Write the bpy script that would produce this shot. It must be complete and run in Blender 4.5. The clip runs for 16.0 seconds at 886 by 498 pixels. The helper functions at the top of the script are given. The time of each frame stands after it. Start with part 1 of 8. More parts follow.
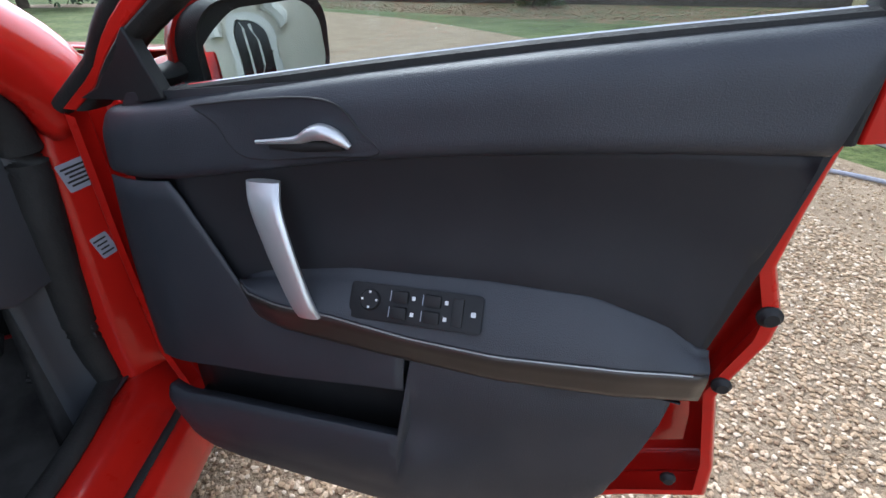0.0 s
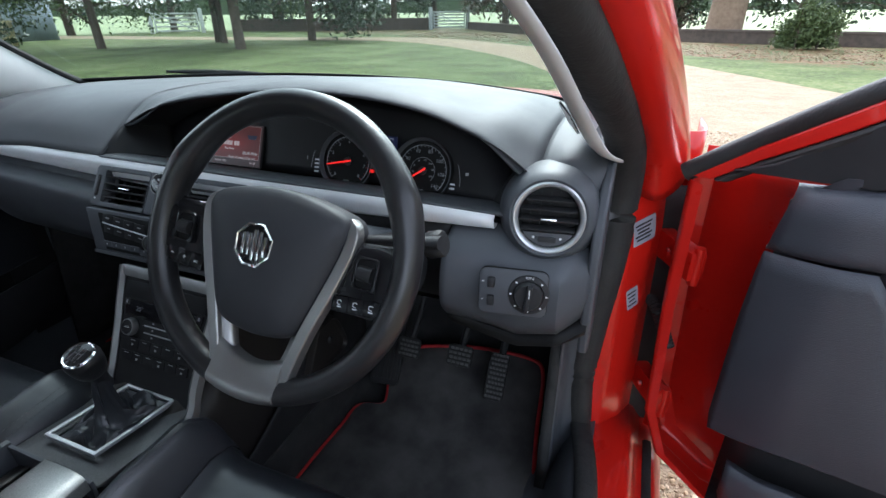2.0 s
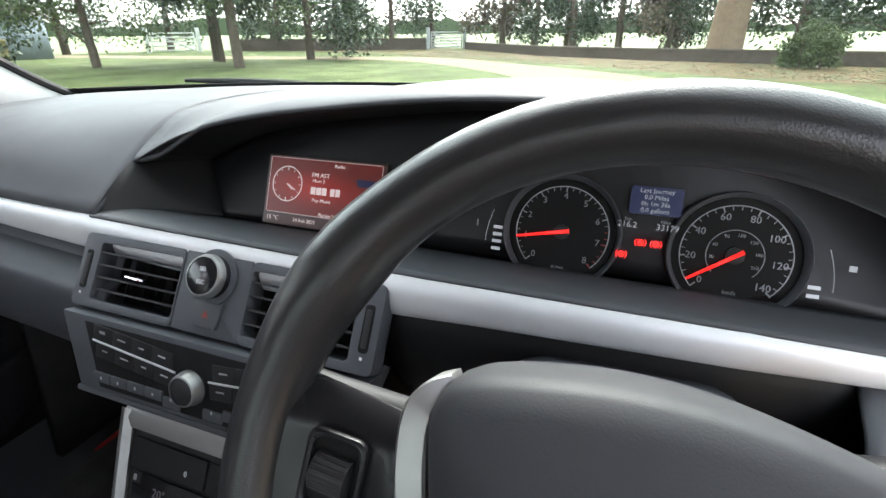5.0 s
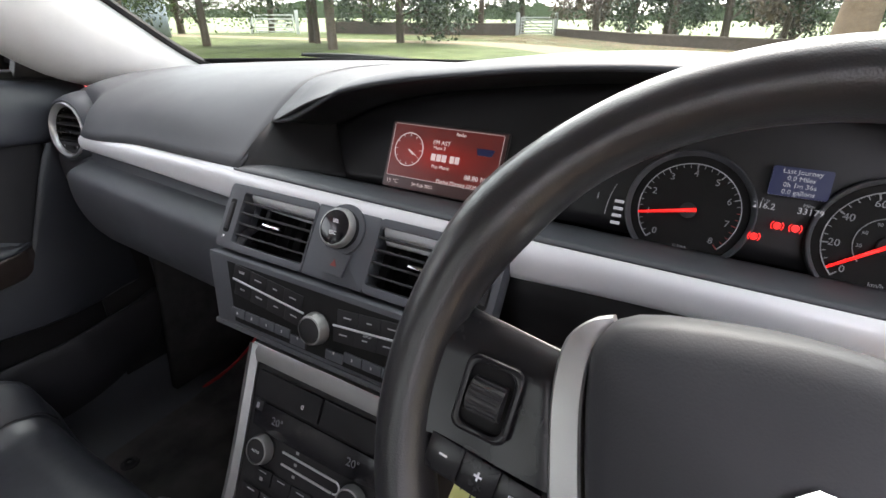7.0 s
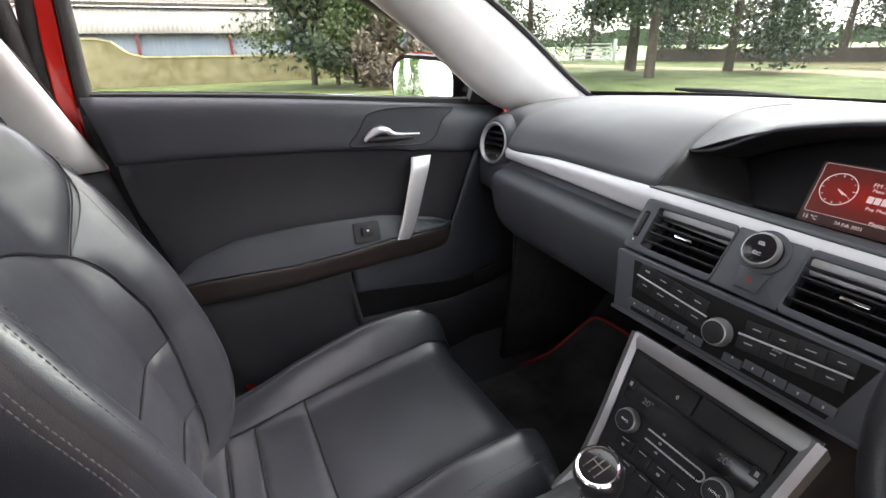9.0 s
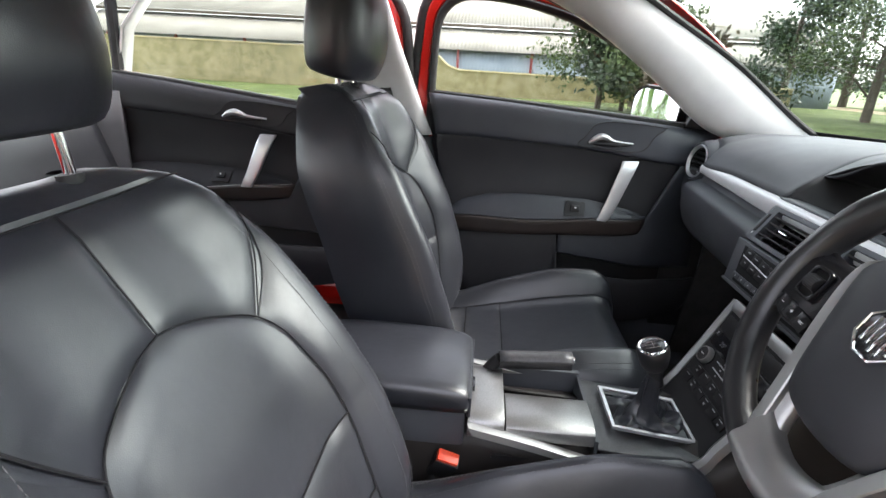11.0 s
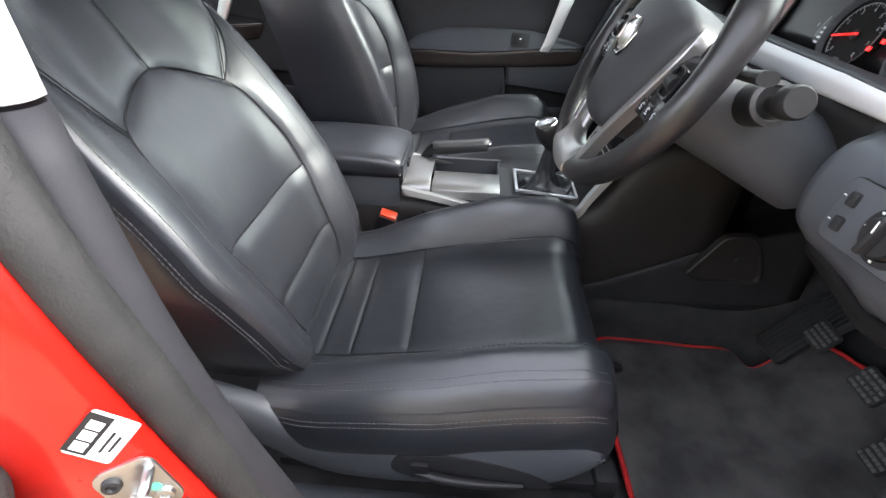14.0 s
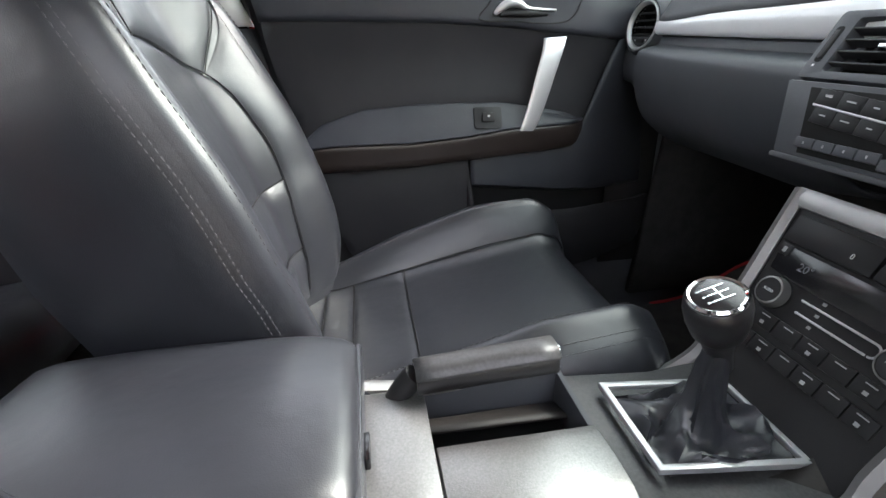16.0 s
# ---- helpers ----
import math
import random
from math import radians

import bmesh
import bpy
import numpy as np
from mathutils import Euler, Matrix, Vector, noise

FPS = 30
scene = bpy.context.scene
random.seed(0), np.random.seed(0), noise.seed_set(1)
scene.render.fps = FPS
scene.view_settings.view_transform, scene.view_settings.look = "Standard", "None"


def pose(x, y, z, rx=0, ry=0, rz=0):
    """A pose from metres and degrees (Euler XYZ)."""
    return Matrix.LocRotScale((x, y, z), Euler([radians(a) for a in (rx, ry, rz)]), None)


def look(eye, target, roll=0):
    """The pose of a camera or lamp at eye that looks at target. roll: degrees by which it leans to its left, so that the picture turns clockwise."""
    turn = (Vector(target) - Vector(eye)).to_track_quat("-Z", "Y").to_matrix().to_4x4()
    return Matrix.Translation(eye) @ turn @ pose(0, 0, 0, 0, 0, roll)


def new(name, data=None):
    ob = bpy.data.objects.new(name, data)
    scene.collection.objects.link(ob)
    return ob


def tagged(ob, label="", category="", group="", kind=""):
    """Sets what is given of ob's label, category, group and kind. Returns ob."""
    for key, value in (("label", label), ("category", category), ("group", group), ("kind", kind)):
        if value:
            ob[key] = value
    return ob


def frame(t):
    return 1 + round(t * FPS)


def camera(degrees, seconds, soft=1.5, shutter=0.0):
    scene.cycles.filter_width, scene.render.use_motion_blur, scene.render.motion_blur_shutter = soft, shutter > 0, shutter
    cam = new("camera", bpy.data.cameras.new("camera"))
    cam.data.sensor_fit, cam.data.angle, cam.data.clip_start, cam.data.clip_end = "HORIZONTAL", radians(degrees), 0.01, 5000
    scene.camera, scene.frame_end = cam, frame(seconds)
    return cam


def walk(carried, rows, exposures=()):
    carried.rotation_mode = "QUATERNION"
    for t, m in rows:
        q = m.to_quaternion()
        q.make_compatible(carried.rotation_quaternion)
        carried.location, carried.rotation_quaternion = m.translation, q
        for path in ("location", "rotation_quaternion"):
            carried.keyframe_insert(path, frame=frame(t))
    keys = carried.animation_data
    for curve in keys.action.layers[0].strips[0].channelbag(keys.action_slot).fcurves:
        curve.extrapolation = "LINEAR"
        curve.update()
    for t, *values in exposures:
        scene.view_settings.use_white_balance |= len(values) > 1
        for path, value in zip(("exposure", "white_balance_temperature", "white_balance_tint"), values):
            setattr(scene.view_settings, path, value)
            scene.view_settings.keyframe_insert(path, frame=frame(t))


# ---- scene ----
cam = camera(84.6, 16.0)
EXPOSURES = [(0, 1.9, 5500, 10), (1.0, 2.25, 5500, 10), (1.5, 2.45, 5600, 10), (2, 2.65, 5700, 10), (2.5, 3.0, 5800, 10), (3.5, 3.3, 5950, 9), (4.5, 3.65, 6250, 11), (7, 3.6, 6700, 20), (9.5, 3.65, 6700, 20), (12, 3.4, 6300, 14), (13, 3.6, 6300, 14), (14, 3.75, 6400, 14), (14.5, 3.85, 6600, 13), (15, 3.6, 6700, 12), (15.5, 3.5, 6600, 12), (16, 3.85, 6500, 14)]
PATH = [
    (0, (1.415, -0.372, 1.131), (1.444, 1.366, 0.141), -0.3),
    (0.5, (1.307, -0.403, 1.112), (1.53, 1.354, 0.183), 0.7),
    (1, (1.171, -0.4, 1.147), (1.059, 1.351, 0.187), 0.1),
    (1.5, (0.981, -0.443, 1.21), (0.555, 1.289, 0.306), -2.9),
    (2, (0.764, -0.439, 1.187), (0.101, 1.231, 0.309), -0.5),
    (2.5, (0.603, -0.445, 1.179), (-0.074, 1.211, 0.284), 0.1),
    (3, (0.516, -0.48, 1.178), (-0.238, 1.148, 0.295), -1.1),
    (3.5, (0.478, -0.445, 1.163), (-0.238, 1.209, 0.297), 0.4),
    (4, (0.411, -0.285, 1.135), (-0.356, 1.348, 0.271), -2.2),
    (4.3, (0.382, -0.209, 1.119), (-0.34, 1.464, 0.295), -1.4),
    (4.5, (0.373, -0.176, 1.119), (-0.308, 1.512, 0.289), -0.5),
    (4.7, (0.36, -0.16, 1.124), (-0.29, 1.547, 0.309), -0.4),
    (6.8, (0.343, -0.168, 1.107), (-0.492, 1.435, 0.25), 0.6),
    (7, (0.324, -0.199, 1.11), (-0.58, 1.364, 0.251), 0.4),
    (7.5, (0.296, -0.27, 1.113), (-0.747, 1.202, 0.249), 0.0),
    (8, (0.287, -0.322, 1.115), (-0.878, 1.073, 0.28), -0.3),
    (8.5, (0.284, -0.378, 1.124), (-1.137, 0.768, 0.308), -1.4),
    (9, (0.3, -0.406, 1.135), (-1.356, 0.415, 0.37), -1.0),
    (9.5, (0.37, -0.442, 1.146), (-1.416, 0.14, 0.459), -1.0),
    (9.7, (0.432, -0.461, 1.143), (-1.404, -0.006, 0.493), -0.1),
    (11.8, (0.94, -0.319, 1.146), (-0.872, -0.582, 0.34), 2.1),
    (12, (0.982, -0.293, 1.143), (-0.818, -0.575, 0.318), 1.8),
    (12.5, (1.033, -0.255, 1.087), (-0.693, -0.475, 0.099), 2.5),
    (13, (1.058, -0.245, 1.051), (-0.606, -0.414, -0.045), 2.4),
    (13.5, (1.071, -0.237, 1.034), (-0.564, -0.345, -0.112), 2.9),
    (14, (1.061, -0.244, 1.055), (-0.611, -0.332, -0.038), 2.2),
    (14.5, (0.951, -0.25, 1.135), (-0.827, -0.481, 0.249), -2.2),
    (15, (0.783, -0.281, 1.119), (-1.024, -0.511, 0.294), -2.3),
    (15.5, (0.512, -0.35, 0.957), (-1.342, -0.281, 0.211), -1.9),
    (16, (0.335, -0.362, 0.92), (-1.477, -0.091, 0.118), -1.7),
]
walk(cam, [(t, look(eye, target, roll)) for t, eye, target, roll in PATH], EXPOSURES)

# ---- exterior light ----
world = bpy.data.worlds.new("sky")
scene.world = world
world.use_nodes = True
wn = world.node_tree.nodes
sky = wn.new("ShaderNodeTexSky")
sky.sky_type, sky.sun_disc = "NISHITA", False
sky.sun_elevation, sky.sun_rotation = radians(43), radians(-8)
sky.air_density, sky.dust_density, sky.ozone_density = 1.0, 2.5, 1.0
sky_grey = wn.new("ShaderNodeHueSaturation")
sky_grey.inputs["Saturation"].default_value = 0.25
world.node_tree.links.new(sky.outputs[0], sky_grey.inputs["Color"])
world.node_tree.links.new(sky_grey.outputs[0], wn["Background"].inputs[0])
wn["Background"].inputs[1].default_value = 0.15
sun_data = bpy.data.lights.new("sun", "SUN")
sun_data.energy, sun_data.angle, sun_data.color = 0.5, radians(22), (1.0, 0.95, 0.87)
sun = new("sun", sun_data)
sun.matrix_world = look((0, 0, 30), (2.4, -17.2, 13.8))


# ---- materials ----
def nodes_of(name, rough, metal=0.0, coat=0.0, spec=0.5):
    m = bpy.data.materials.new(name)
    m.use_nodes = True
    b = m.node_tree.nodes["Principled BSDF"]
    b.inputs["Roughness"].default_value = rough
    b.inputs["Metallic"].default_value = metal
    b.inputs["Coat Weight"].default_value = coat
    b.inputs["Coat Roughness"].default_value = 0.05
    b.inputs["Specular IOR Level"].default_value = spec
    return m, m.node_tree.nodes, m.node_tree.links, b


def noise_node(n, l, scale, detail=4.0, rough=0.55, coord="Object"):
    tc = n.new("ShaderNodeTexCoord")
    t = n.new("ShaderNodeTexNoise")
    t.inputs["Scale"].default_value = scale
    t.inputs["Detail"].default_value = detail
    t.inputs["Roughness"].default_value = rough
    l.new(tc.outputs[coord], t.inputs["Vector"])
    return t


def ramp_node(n, l, fac, stops):
    r = n.new("ShaderNodeValToRGB")
    while len(r.color_ramp.elements) < len(stops):
        r.color_ramp.elements.new(0.5)
    for e, (p, c) in zip(r.color_ramp.elements, stops):
        e.position, e.color = p, (*c, 1)
    l.new(fac, r.inputs[0])
    return r


def surface(name, c1, c2, rough, scale=8.0, grain=0.0, grain_scale=400.0, metal=0.0, coat=0.0, spec=0.5, rough_var=0.08, wave=0.0, wave_scale=30.0):
    """Two-tone paint, plastic, cloth or leather with broad tone changes, a gloss that varies and a fine grain."""
    m, n, l, b = nodes_of(name, rough, metal, coat, spec)
    big = noise_node(n, l, scale, 5)
    l.new(ramp_node(n, l, big.outputs["Fac"], [(0.3, c1), (0.7, c2)]).outputs[0], b.inputs["Base Color"])
    mr = n.new("ShaderNodeMapRange")
    mr.inputs["To Min"].default_value, mr.inputs["To Max"].default_value = rough - rough_var, rough + rough_var
    l.new(noise_node(n, l, scale * 3.1, 6).outputs["Fac"], mr.inputs["Value"])
    l.new(mr.outputs[0], b.inputs["Roughness"])
    last = None
    for strength, sc in ((wave, wave_scale), (grain, grain_scale)):
        if strength:
            bump = n.new("ShaderNodeBump")
            bump.inputs["Strength"].default_value = strength
            bump.inputs["Distance"].default_value = 0.6 / sc
            l.new(noise_node(n, l, sc, 3).outputs["Fac"], bump.inputs["Height"])
            if last:
                l.new(last.outputs[0], bump.inputs["Normal"])
            last = bump
    if last:
        l.new(last.outputs[0], b.inputs["Normal"])
    return m


def leather_like(name, c1, c2, rough, scale, strength, spec=0.5):
    """Pebbled leather: cells pressed into a soft surface, worn smoother in places."""
    m, n, l, b = nodes_of(name, rough, spec=spec)
    big = noise_node(n, l, 9, 5)
    l.new(ramp_node(n, l, big.outputs["Fac"], [(0.3, c1), (0.7, c2)]).outputs[0], b.inputs["Base Color"])
    mr = n.new("ShaderNodeMapRange")
    mr.inputs["To Min"].default_value, mr.inputs["To Max"].default_value = rough - 0.08, rough + 0.1
    l.new(noise_node(n, l, 22, 5).outputs["Fac"], mr.inputs["Value"])
    l.new(mr.outputs[0], b.inputs["Roughness"])
    tc = n.new("ShaderNodeTexCoord")
    vo = n.new("ShaderNodeTexVoronoi")
    vo.inputs["Scale"].default_value = scale
    l.new(tc.outputs["Object"], vo.inputs["Vector"])
    fine = n.new("ShaderNodeBump")
    fine.inputs["Strength"].default_value, fine.inputs["Distance"].default_value = strength, 0.4 / scale
    l.new(vo.outputs["Distance"], fine.inputs["Height"])
    soft = n.new("ShaderNodeBump")
    soft.inputs["Strength"].default_value, soft.inputs["Distance"].default_value = 0.17, 0.010
    l.new(noise_node(n, l, 14, 3).outputs["Fac"], soft.inputs["Height"])
    l.new(soft.outputs[0], fine.inputs["Normal"])
    l.new(fine.outputs[0], b.inputs["Normal"])
    return m


def glowing(name, color, strength):
    m, n, l, b = nodes_of(name, 0.3)
    b.inputs["Base Color"].default_value = (*[c * 0.2 for c in color], 1)
    b.inputs["Emission Color"].default_value = (*color, 1)
    b.inputs["Emission Strength"].default_value = strength
    return m


def clear_glass(name, tint, gloss):
    m = bpy.data.materials.new(name)
    m.use_nodes = True
    n, l = m.node_tree.nodes, m.node_tree.links
    n.remove(n["Principled BSDF"])
    tr, gl, mix, fr = n.new("ShaderNodeBsdfTransparent"), n.new("ShaderNodeBsdfGlossy"), n.new("ShaderNodeMixShader"), n.new("ShaderNodeLayerWeight")
    tr.inputs[0].default_value = (*tint, 1)
    gl.inputs["Roughness"].default_value = 0.02
    fr.inputs["Blend"].default_value = 0.15
    mr = n.new("ShaderNodeMapRange")
    mr.inputs["To Min"].default_value, mr.inputs["To Max"].default_value = 0.02, gloss
    l.new(fr.outputs["Facing"], mr.inputs["Value"])
    l.new(mr.outputs[0], mix.inputs[0])
    l.new(tr.outputs[0], mix.inputs[1])
    l.new(gl.outputs[0], mix.inputs[2])
    l.new(mix.outputs[0], n["Material Output"].inputs[0])
    return m


LEATHER = leather_like("black_leather", (0.013, 0.0145, 0.018), (0.020, 0.022, 0.027), 0.33, 900, 0.2, 0.68)
RIM_LEATHER = leather_like("rim_leather", (0.010, 0.010, 0.011), (0.018, 0.018, 0.019), 0.30, 1000, 0.18, 0.48)
PAD = surface("dash_pad_plastic", (0.054, 0.057, 0.062), (0.066, 0.069, 0.075), 0.56, 6, 0.35, 900, spec=0.25)
LOWER = surface("lower_dash_plastic", (0.050, 0.054, 0.061), (0.062, 0.066, 0.074), 0.5, 6, 0.3, 900, spec=0.34)
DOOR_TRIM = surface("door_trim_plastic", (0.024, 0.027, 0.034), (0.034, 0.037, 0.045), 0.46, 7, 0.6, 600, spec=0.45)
# darker door plastic; on the closed doors it also carries painted shade
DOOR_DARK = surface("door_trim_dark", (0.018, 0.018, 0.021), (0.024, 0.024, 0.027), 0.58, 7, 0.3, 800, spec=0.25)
GLOSS_BLACK = surface("gloss_black_plastic", (0.006, 0.006, 0.007), (0.009, 0.009, 0.010), 0.16, 12, 0.02, 300)
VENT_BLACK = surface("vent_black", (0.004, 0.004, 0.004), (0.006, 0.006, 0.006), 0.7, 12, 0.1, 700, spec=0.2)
MATT_BLACK = surface("matt_black_plastic", (0.014, 0.014, 0.015), (0.021, 0.021, 0.022), 0.55, 12, 0.2, 700, spec=0.28)
RUBBER = surface("door_seal_rubber", (0.019, 0.019, 0.019), (0.029, 0.029, 0.028), 0.62, 20, 0.4, 260, spec=0.22, wave=0.12, wave_scale=50)
RUBBER_GREY = surface("worn_grey_rubber", (0.05, 0.05, 0.048), (0.10, 0.10, 0.095), 0.6, 60, 0.3, 300)
SILVER = surface("satin_silver", (0.55, 0.56, 0.57), (0.62, 0.63, 0.64), 0.36, 10, 0.06, 1500, metal=0.75)
STRIP = surface("satin_silver_paint", (0.64, 0.65, 0.66), (0.70, 0.71, 0.72), 0.38, 10, 0.05, 1500, metal=0.15)
AIRBAG = surface("airbag_cover_plastic", (0.027, 0.028, 0.031), (0.034, 0.035, 0.039), 0.53, 8, 0.18, 900, spec=0.25)
SILVER_DULL = surface("console_silver_paint", (0.31, 0.31, 0.305), (0.37, 0.37, 0.36), 0.38, 10, 0.12, 1200, metal=0.85)
CHROME = surface("chrome", (0.75, 0.75, 0.76), (0.82, 0.82, 0.83), 0.08, 20, 0.0, metal=1.0, rough_var=0.03)
RED = surface("red_car_paint", (0.41, 0.009, 0.005), (0.47, 0.012, 0.006), 0.3, 5, 0.02, 900, coat=0.6, spec=0.2)
PILLAR = surface("pale_pillar_trim", (0.48, 0.48, 0.47), (0.56, 0.56, 0.55), 0.62, 10, 0.25, 900)
CARPET = surface("black_carpet", (0.026, 0.026, 0.026), (0.040, 0.040, 0.040), 0.95, 30, 0.9, 700, spec=0.1)
MAT_PILE = surface("mat_pile", (0.035, 0.035, 0.035), (0.095, 0.092, 0.088), 0.95, 9, 0.9, 600, spec=0.1)
RED_TRIM = surface("red_piping", (0.36, 0.008, 0.01), (0.45, 0.012, 0.014), 0.6, 30, 0.3, 800)
PRINT = surface("grey_print", (0.30, 0.30, 0.31), (0.36, 0.36, 0.37), 0.5, 40)
RADIO_BLACK = surface("radio_black_plastic", (0.011, 0.011, 0.012), (0.016, 0.016, 0.017), 0.42, 14, 0.12, 800, spec=0.25)
WHITE_MARK = surface("white_print", (0.62, 0.63, 0.64), (0.7, 0.7, 0.7), 0.5, 40)
THREAD = surface("grey_thread", (0.05, 0.05, 0.052), (0.08, 0.08, 0.083), 0.8, 60)
SEAM = surface("dark_seam", (0.010, 0.010, 0.011), (0.015, 0.015, 0.016), 0.7, 60, spec=0.2)
LABEL_GREY = surface("sticker_grey", (0.26, 0.28, 0.33), (0.33, 0.34, 0.39), 0.4, 40)
TAG = surface("yellow_green_card", (0.52, 0.55, 0.20), (0.58, 0.60, 0.25), 0.5, 30, 0.1, 300)
BUCKLE = surface("orange_red_plastic", (0.75, 0.06, 0.025), (0.85, 0.08, 0.03), 0.35, 30)
STEEL = surface("bare_steel", (0.42, 0.43, 0.43), (0.52, 0.53, 0.53), 0.34, 30, 0.1, 400, metal=1.0)
GREEN_DOT = surface("green_paint_dot", (0.10, 0.42, 0.30), (0.14, 0.48, 0.34), 0.5, 60)
WEBBING = surface("seat_belt_webbing", (0.02, 0.02, 0.021), (0.03, 0.03, 0.031), 0.7, 30, 0.5, 600)
NEEDLE = glowing("lit_red", (1.0, 0.02, 0.015), 0.14)
DIAL_PRINT = glowing("lit_white_print", (0.75, 0.8, 0.85), 0.030)
DIAL_ARC = glowing("dial_arc_print", (0.65, 0.69, 0.73), 0.014)
DIAL_DIM = glowing("dim_dial_print", (0.6, 0.64, 0.68), 0.009)
SCREEN_RED = glowing("screen_red", (0.5, 0.03, 0.02), 0.030)
_n, _l = SCREEN_RED.node_tree.nodes, SCREEN_RED.node_tree.links
_tc, _sub, _len = _n.new("ShaderNodeTexCoord"), _n.new("ShaderNodeVectorMath"), _n.new("ShaderNodeVectorMath")
_sub.operation, _len.operation = "SUBTRACT", "LENGTH"
_sub.inputs[1].default_value = (0.42, 0.45, 0.5)
_l.new(_tc.outputs["Generated"], _sub.inputs[0])
_l.new(_sub.outputs[0], _len.inputs[0])
_l.new(ramp_node(_n, _l, _len.outputs["Value"], [(0.05, (0.55, 0.03, 0.02)), (0.28, (0.36, 0.03, 0.022)), (0.52, (0.13, 0.035, 0.030))]).outputs[0], _n["Principled BSDF"].inputs["Emission Color"])
SCREEN_DARK = glowing("screen_dark_red", (0.12, 0.06, 0.055), 0.016)
SCREEN_INK = glowing("screen_light", (0.95, 0.80, 0.77), 0.048)
SCREEN_LINE = glowing("screen_outline", (0.8, 0.6, 0.58), 0.028)
SCREEN_BLUE = glowing("screen_blue", (0.04, 0.06, 0.20), 0.012)
BINNACLE = surface("binnacle_black", (0.007, 0.007, 0.008), (0.010, 0.010, 0.011), 0.4, 8, 0.05, 700, spec=0.3)
CONSOLE_SIDE = surface("console_side_plastic", (0.017, 0.015, 0.014), (0.023, 0.020, 0.018), 0.5, 10, 0.3, 800, spec=0.3)
WHEEL_BLACK = surface("wheel_control_black", (0.007, 0.007, 0.008), (0.010, 0.010, 0.011), 0.25, 12, 0.03, 600, spec=0.28)
NEEDLE_DULL = surface("unlit_red_mark", (0.16, 0.012, 0.01), (0.2, 0.02, 0.015), 0.5, 40)
DISPLAY_DIM = surface("dim_display_print", (0.10, 0.10, 0.11), (0.13, 0.13, 0.14), 0.4, 40)
CARBON = surface("dark_weave_plate", (0.05, 0.05, 0.052), (0.08, 0.08, 0.082), 0.38, 300, 0.4, 900, metal=0.4)
CARBON_LIGHT = surface("grey_weave_cover", (0.22, 0.22, 0.22), (0.30, 0.30, 0.295), 0.36, 500, 0.3, 900, metal=0.8)
WINDSCREEN_GLASS = clear_glass("windscreen_glass", (0.74, 0.79, 0.76), 0.14)
REAR_GLASS = clear_glass("tinted_rear_glass", (0.70, 0.73, 0.71), 0.10)
SIDE_GLASS = clear_glass("side_glass", (0.80, 0.83, 0.81), 0.10)


def mirror_material():
    m, n, l, b = nodes_of("mirror_glass", 0.01, 1.0)
    b.inputs["Base Color"].default_value = (0.86, 0.88, 0.88, 1)
    return m


MIRROR = mirror_material()


# ---- mesh tools ----
def part(name, bm, material, parent=None, label="", smooth=True, bevel=0.0, thick=0.0, angle=40):
    """Links a bmesh as one mesh object under a thing or a part; the points are in world metres."""
    bmesh.ops.recalc_face_normals(bm, faces=bm.faces)
    me = bpy.data.meshes.new(name)
    bm.to_mesh(me)
    bm.free()
    me.materials.append(material)
    ob = new(name, me)
    if smooth:
        me.shade_smooth()
        me.set_sharp_from_angle(angle=radians(angle))
    if thick:
        s = ob.modifiers.new("thickness", "SOLIDIFY")
        s.thickness, s.offset = thick, -1.0
    if bevel:
        w = ob.modifiers.new("edge", "BEVEL")
        w.width, w.segments, w.limit_method, w.angle_limit = bevel, 2, "ANGLE", radians(35)
    if parent:
        ob.parent = parent
        ob.matrix_parent_inverse = parent.matrix_world.inverted()
    if label:
        tagged(ob, label)
    return ob


def thing(name, at, label, category, group="", kind=""):
    ob = new(name)
    ob.empty_display_size = 0.05
    ob.matrix_world = Matrix.Translation(at)
    return tagged(ob, label, category, group, kind)


def spline(pts, n):
    """n points on a Catmull-Rom curve through pts."""
    p = np.array(pts, float)
    if len(p) == 2:
        return p[0] + np.linspace(0, 1, n)[:, None] * (p[1] - p[0])
    q = np.vstack([2 * p[0] - p[1], p, 2 * p[-1] - p[-2]])
    seg = np.sqrt(np.linalg.norm(np.diff(p, axis=0), axis=1)) + 1e-9
    s = np.r_[0, np.cumsum(seg)]
    out = []
    for u in np.linspace(0, s[-1], n):
        i = min(int(np.searchsorted(s, u, side="right")) - 1, len(p) - 2)
        t = (u - s[i]) / seg[i]
        a, b, c, d = q[i], q[i + 1], q[i + 2], q[i + 3]
        h = seg[i]
        hp = seg[i - 1] if i > 0 else h
        hn = seg[i + 1] if i + 1 < len(seg) else h
        m1 = h * ((c - b) / h * hp + (b - a) / hp * h) / (hp + h)
        m2 = h * ((d - c) / hn * h + (c - b) / h * hn) / (hn + h)
        out.append((2 * t**3 - 3 * t**2 + 1) * b + (t**3 - 2 * t**2 + t) * m1 + (-2 * t**3 + 3 * t**2) * c + (t**3 - t**2) * m2)
    return np.array(out)


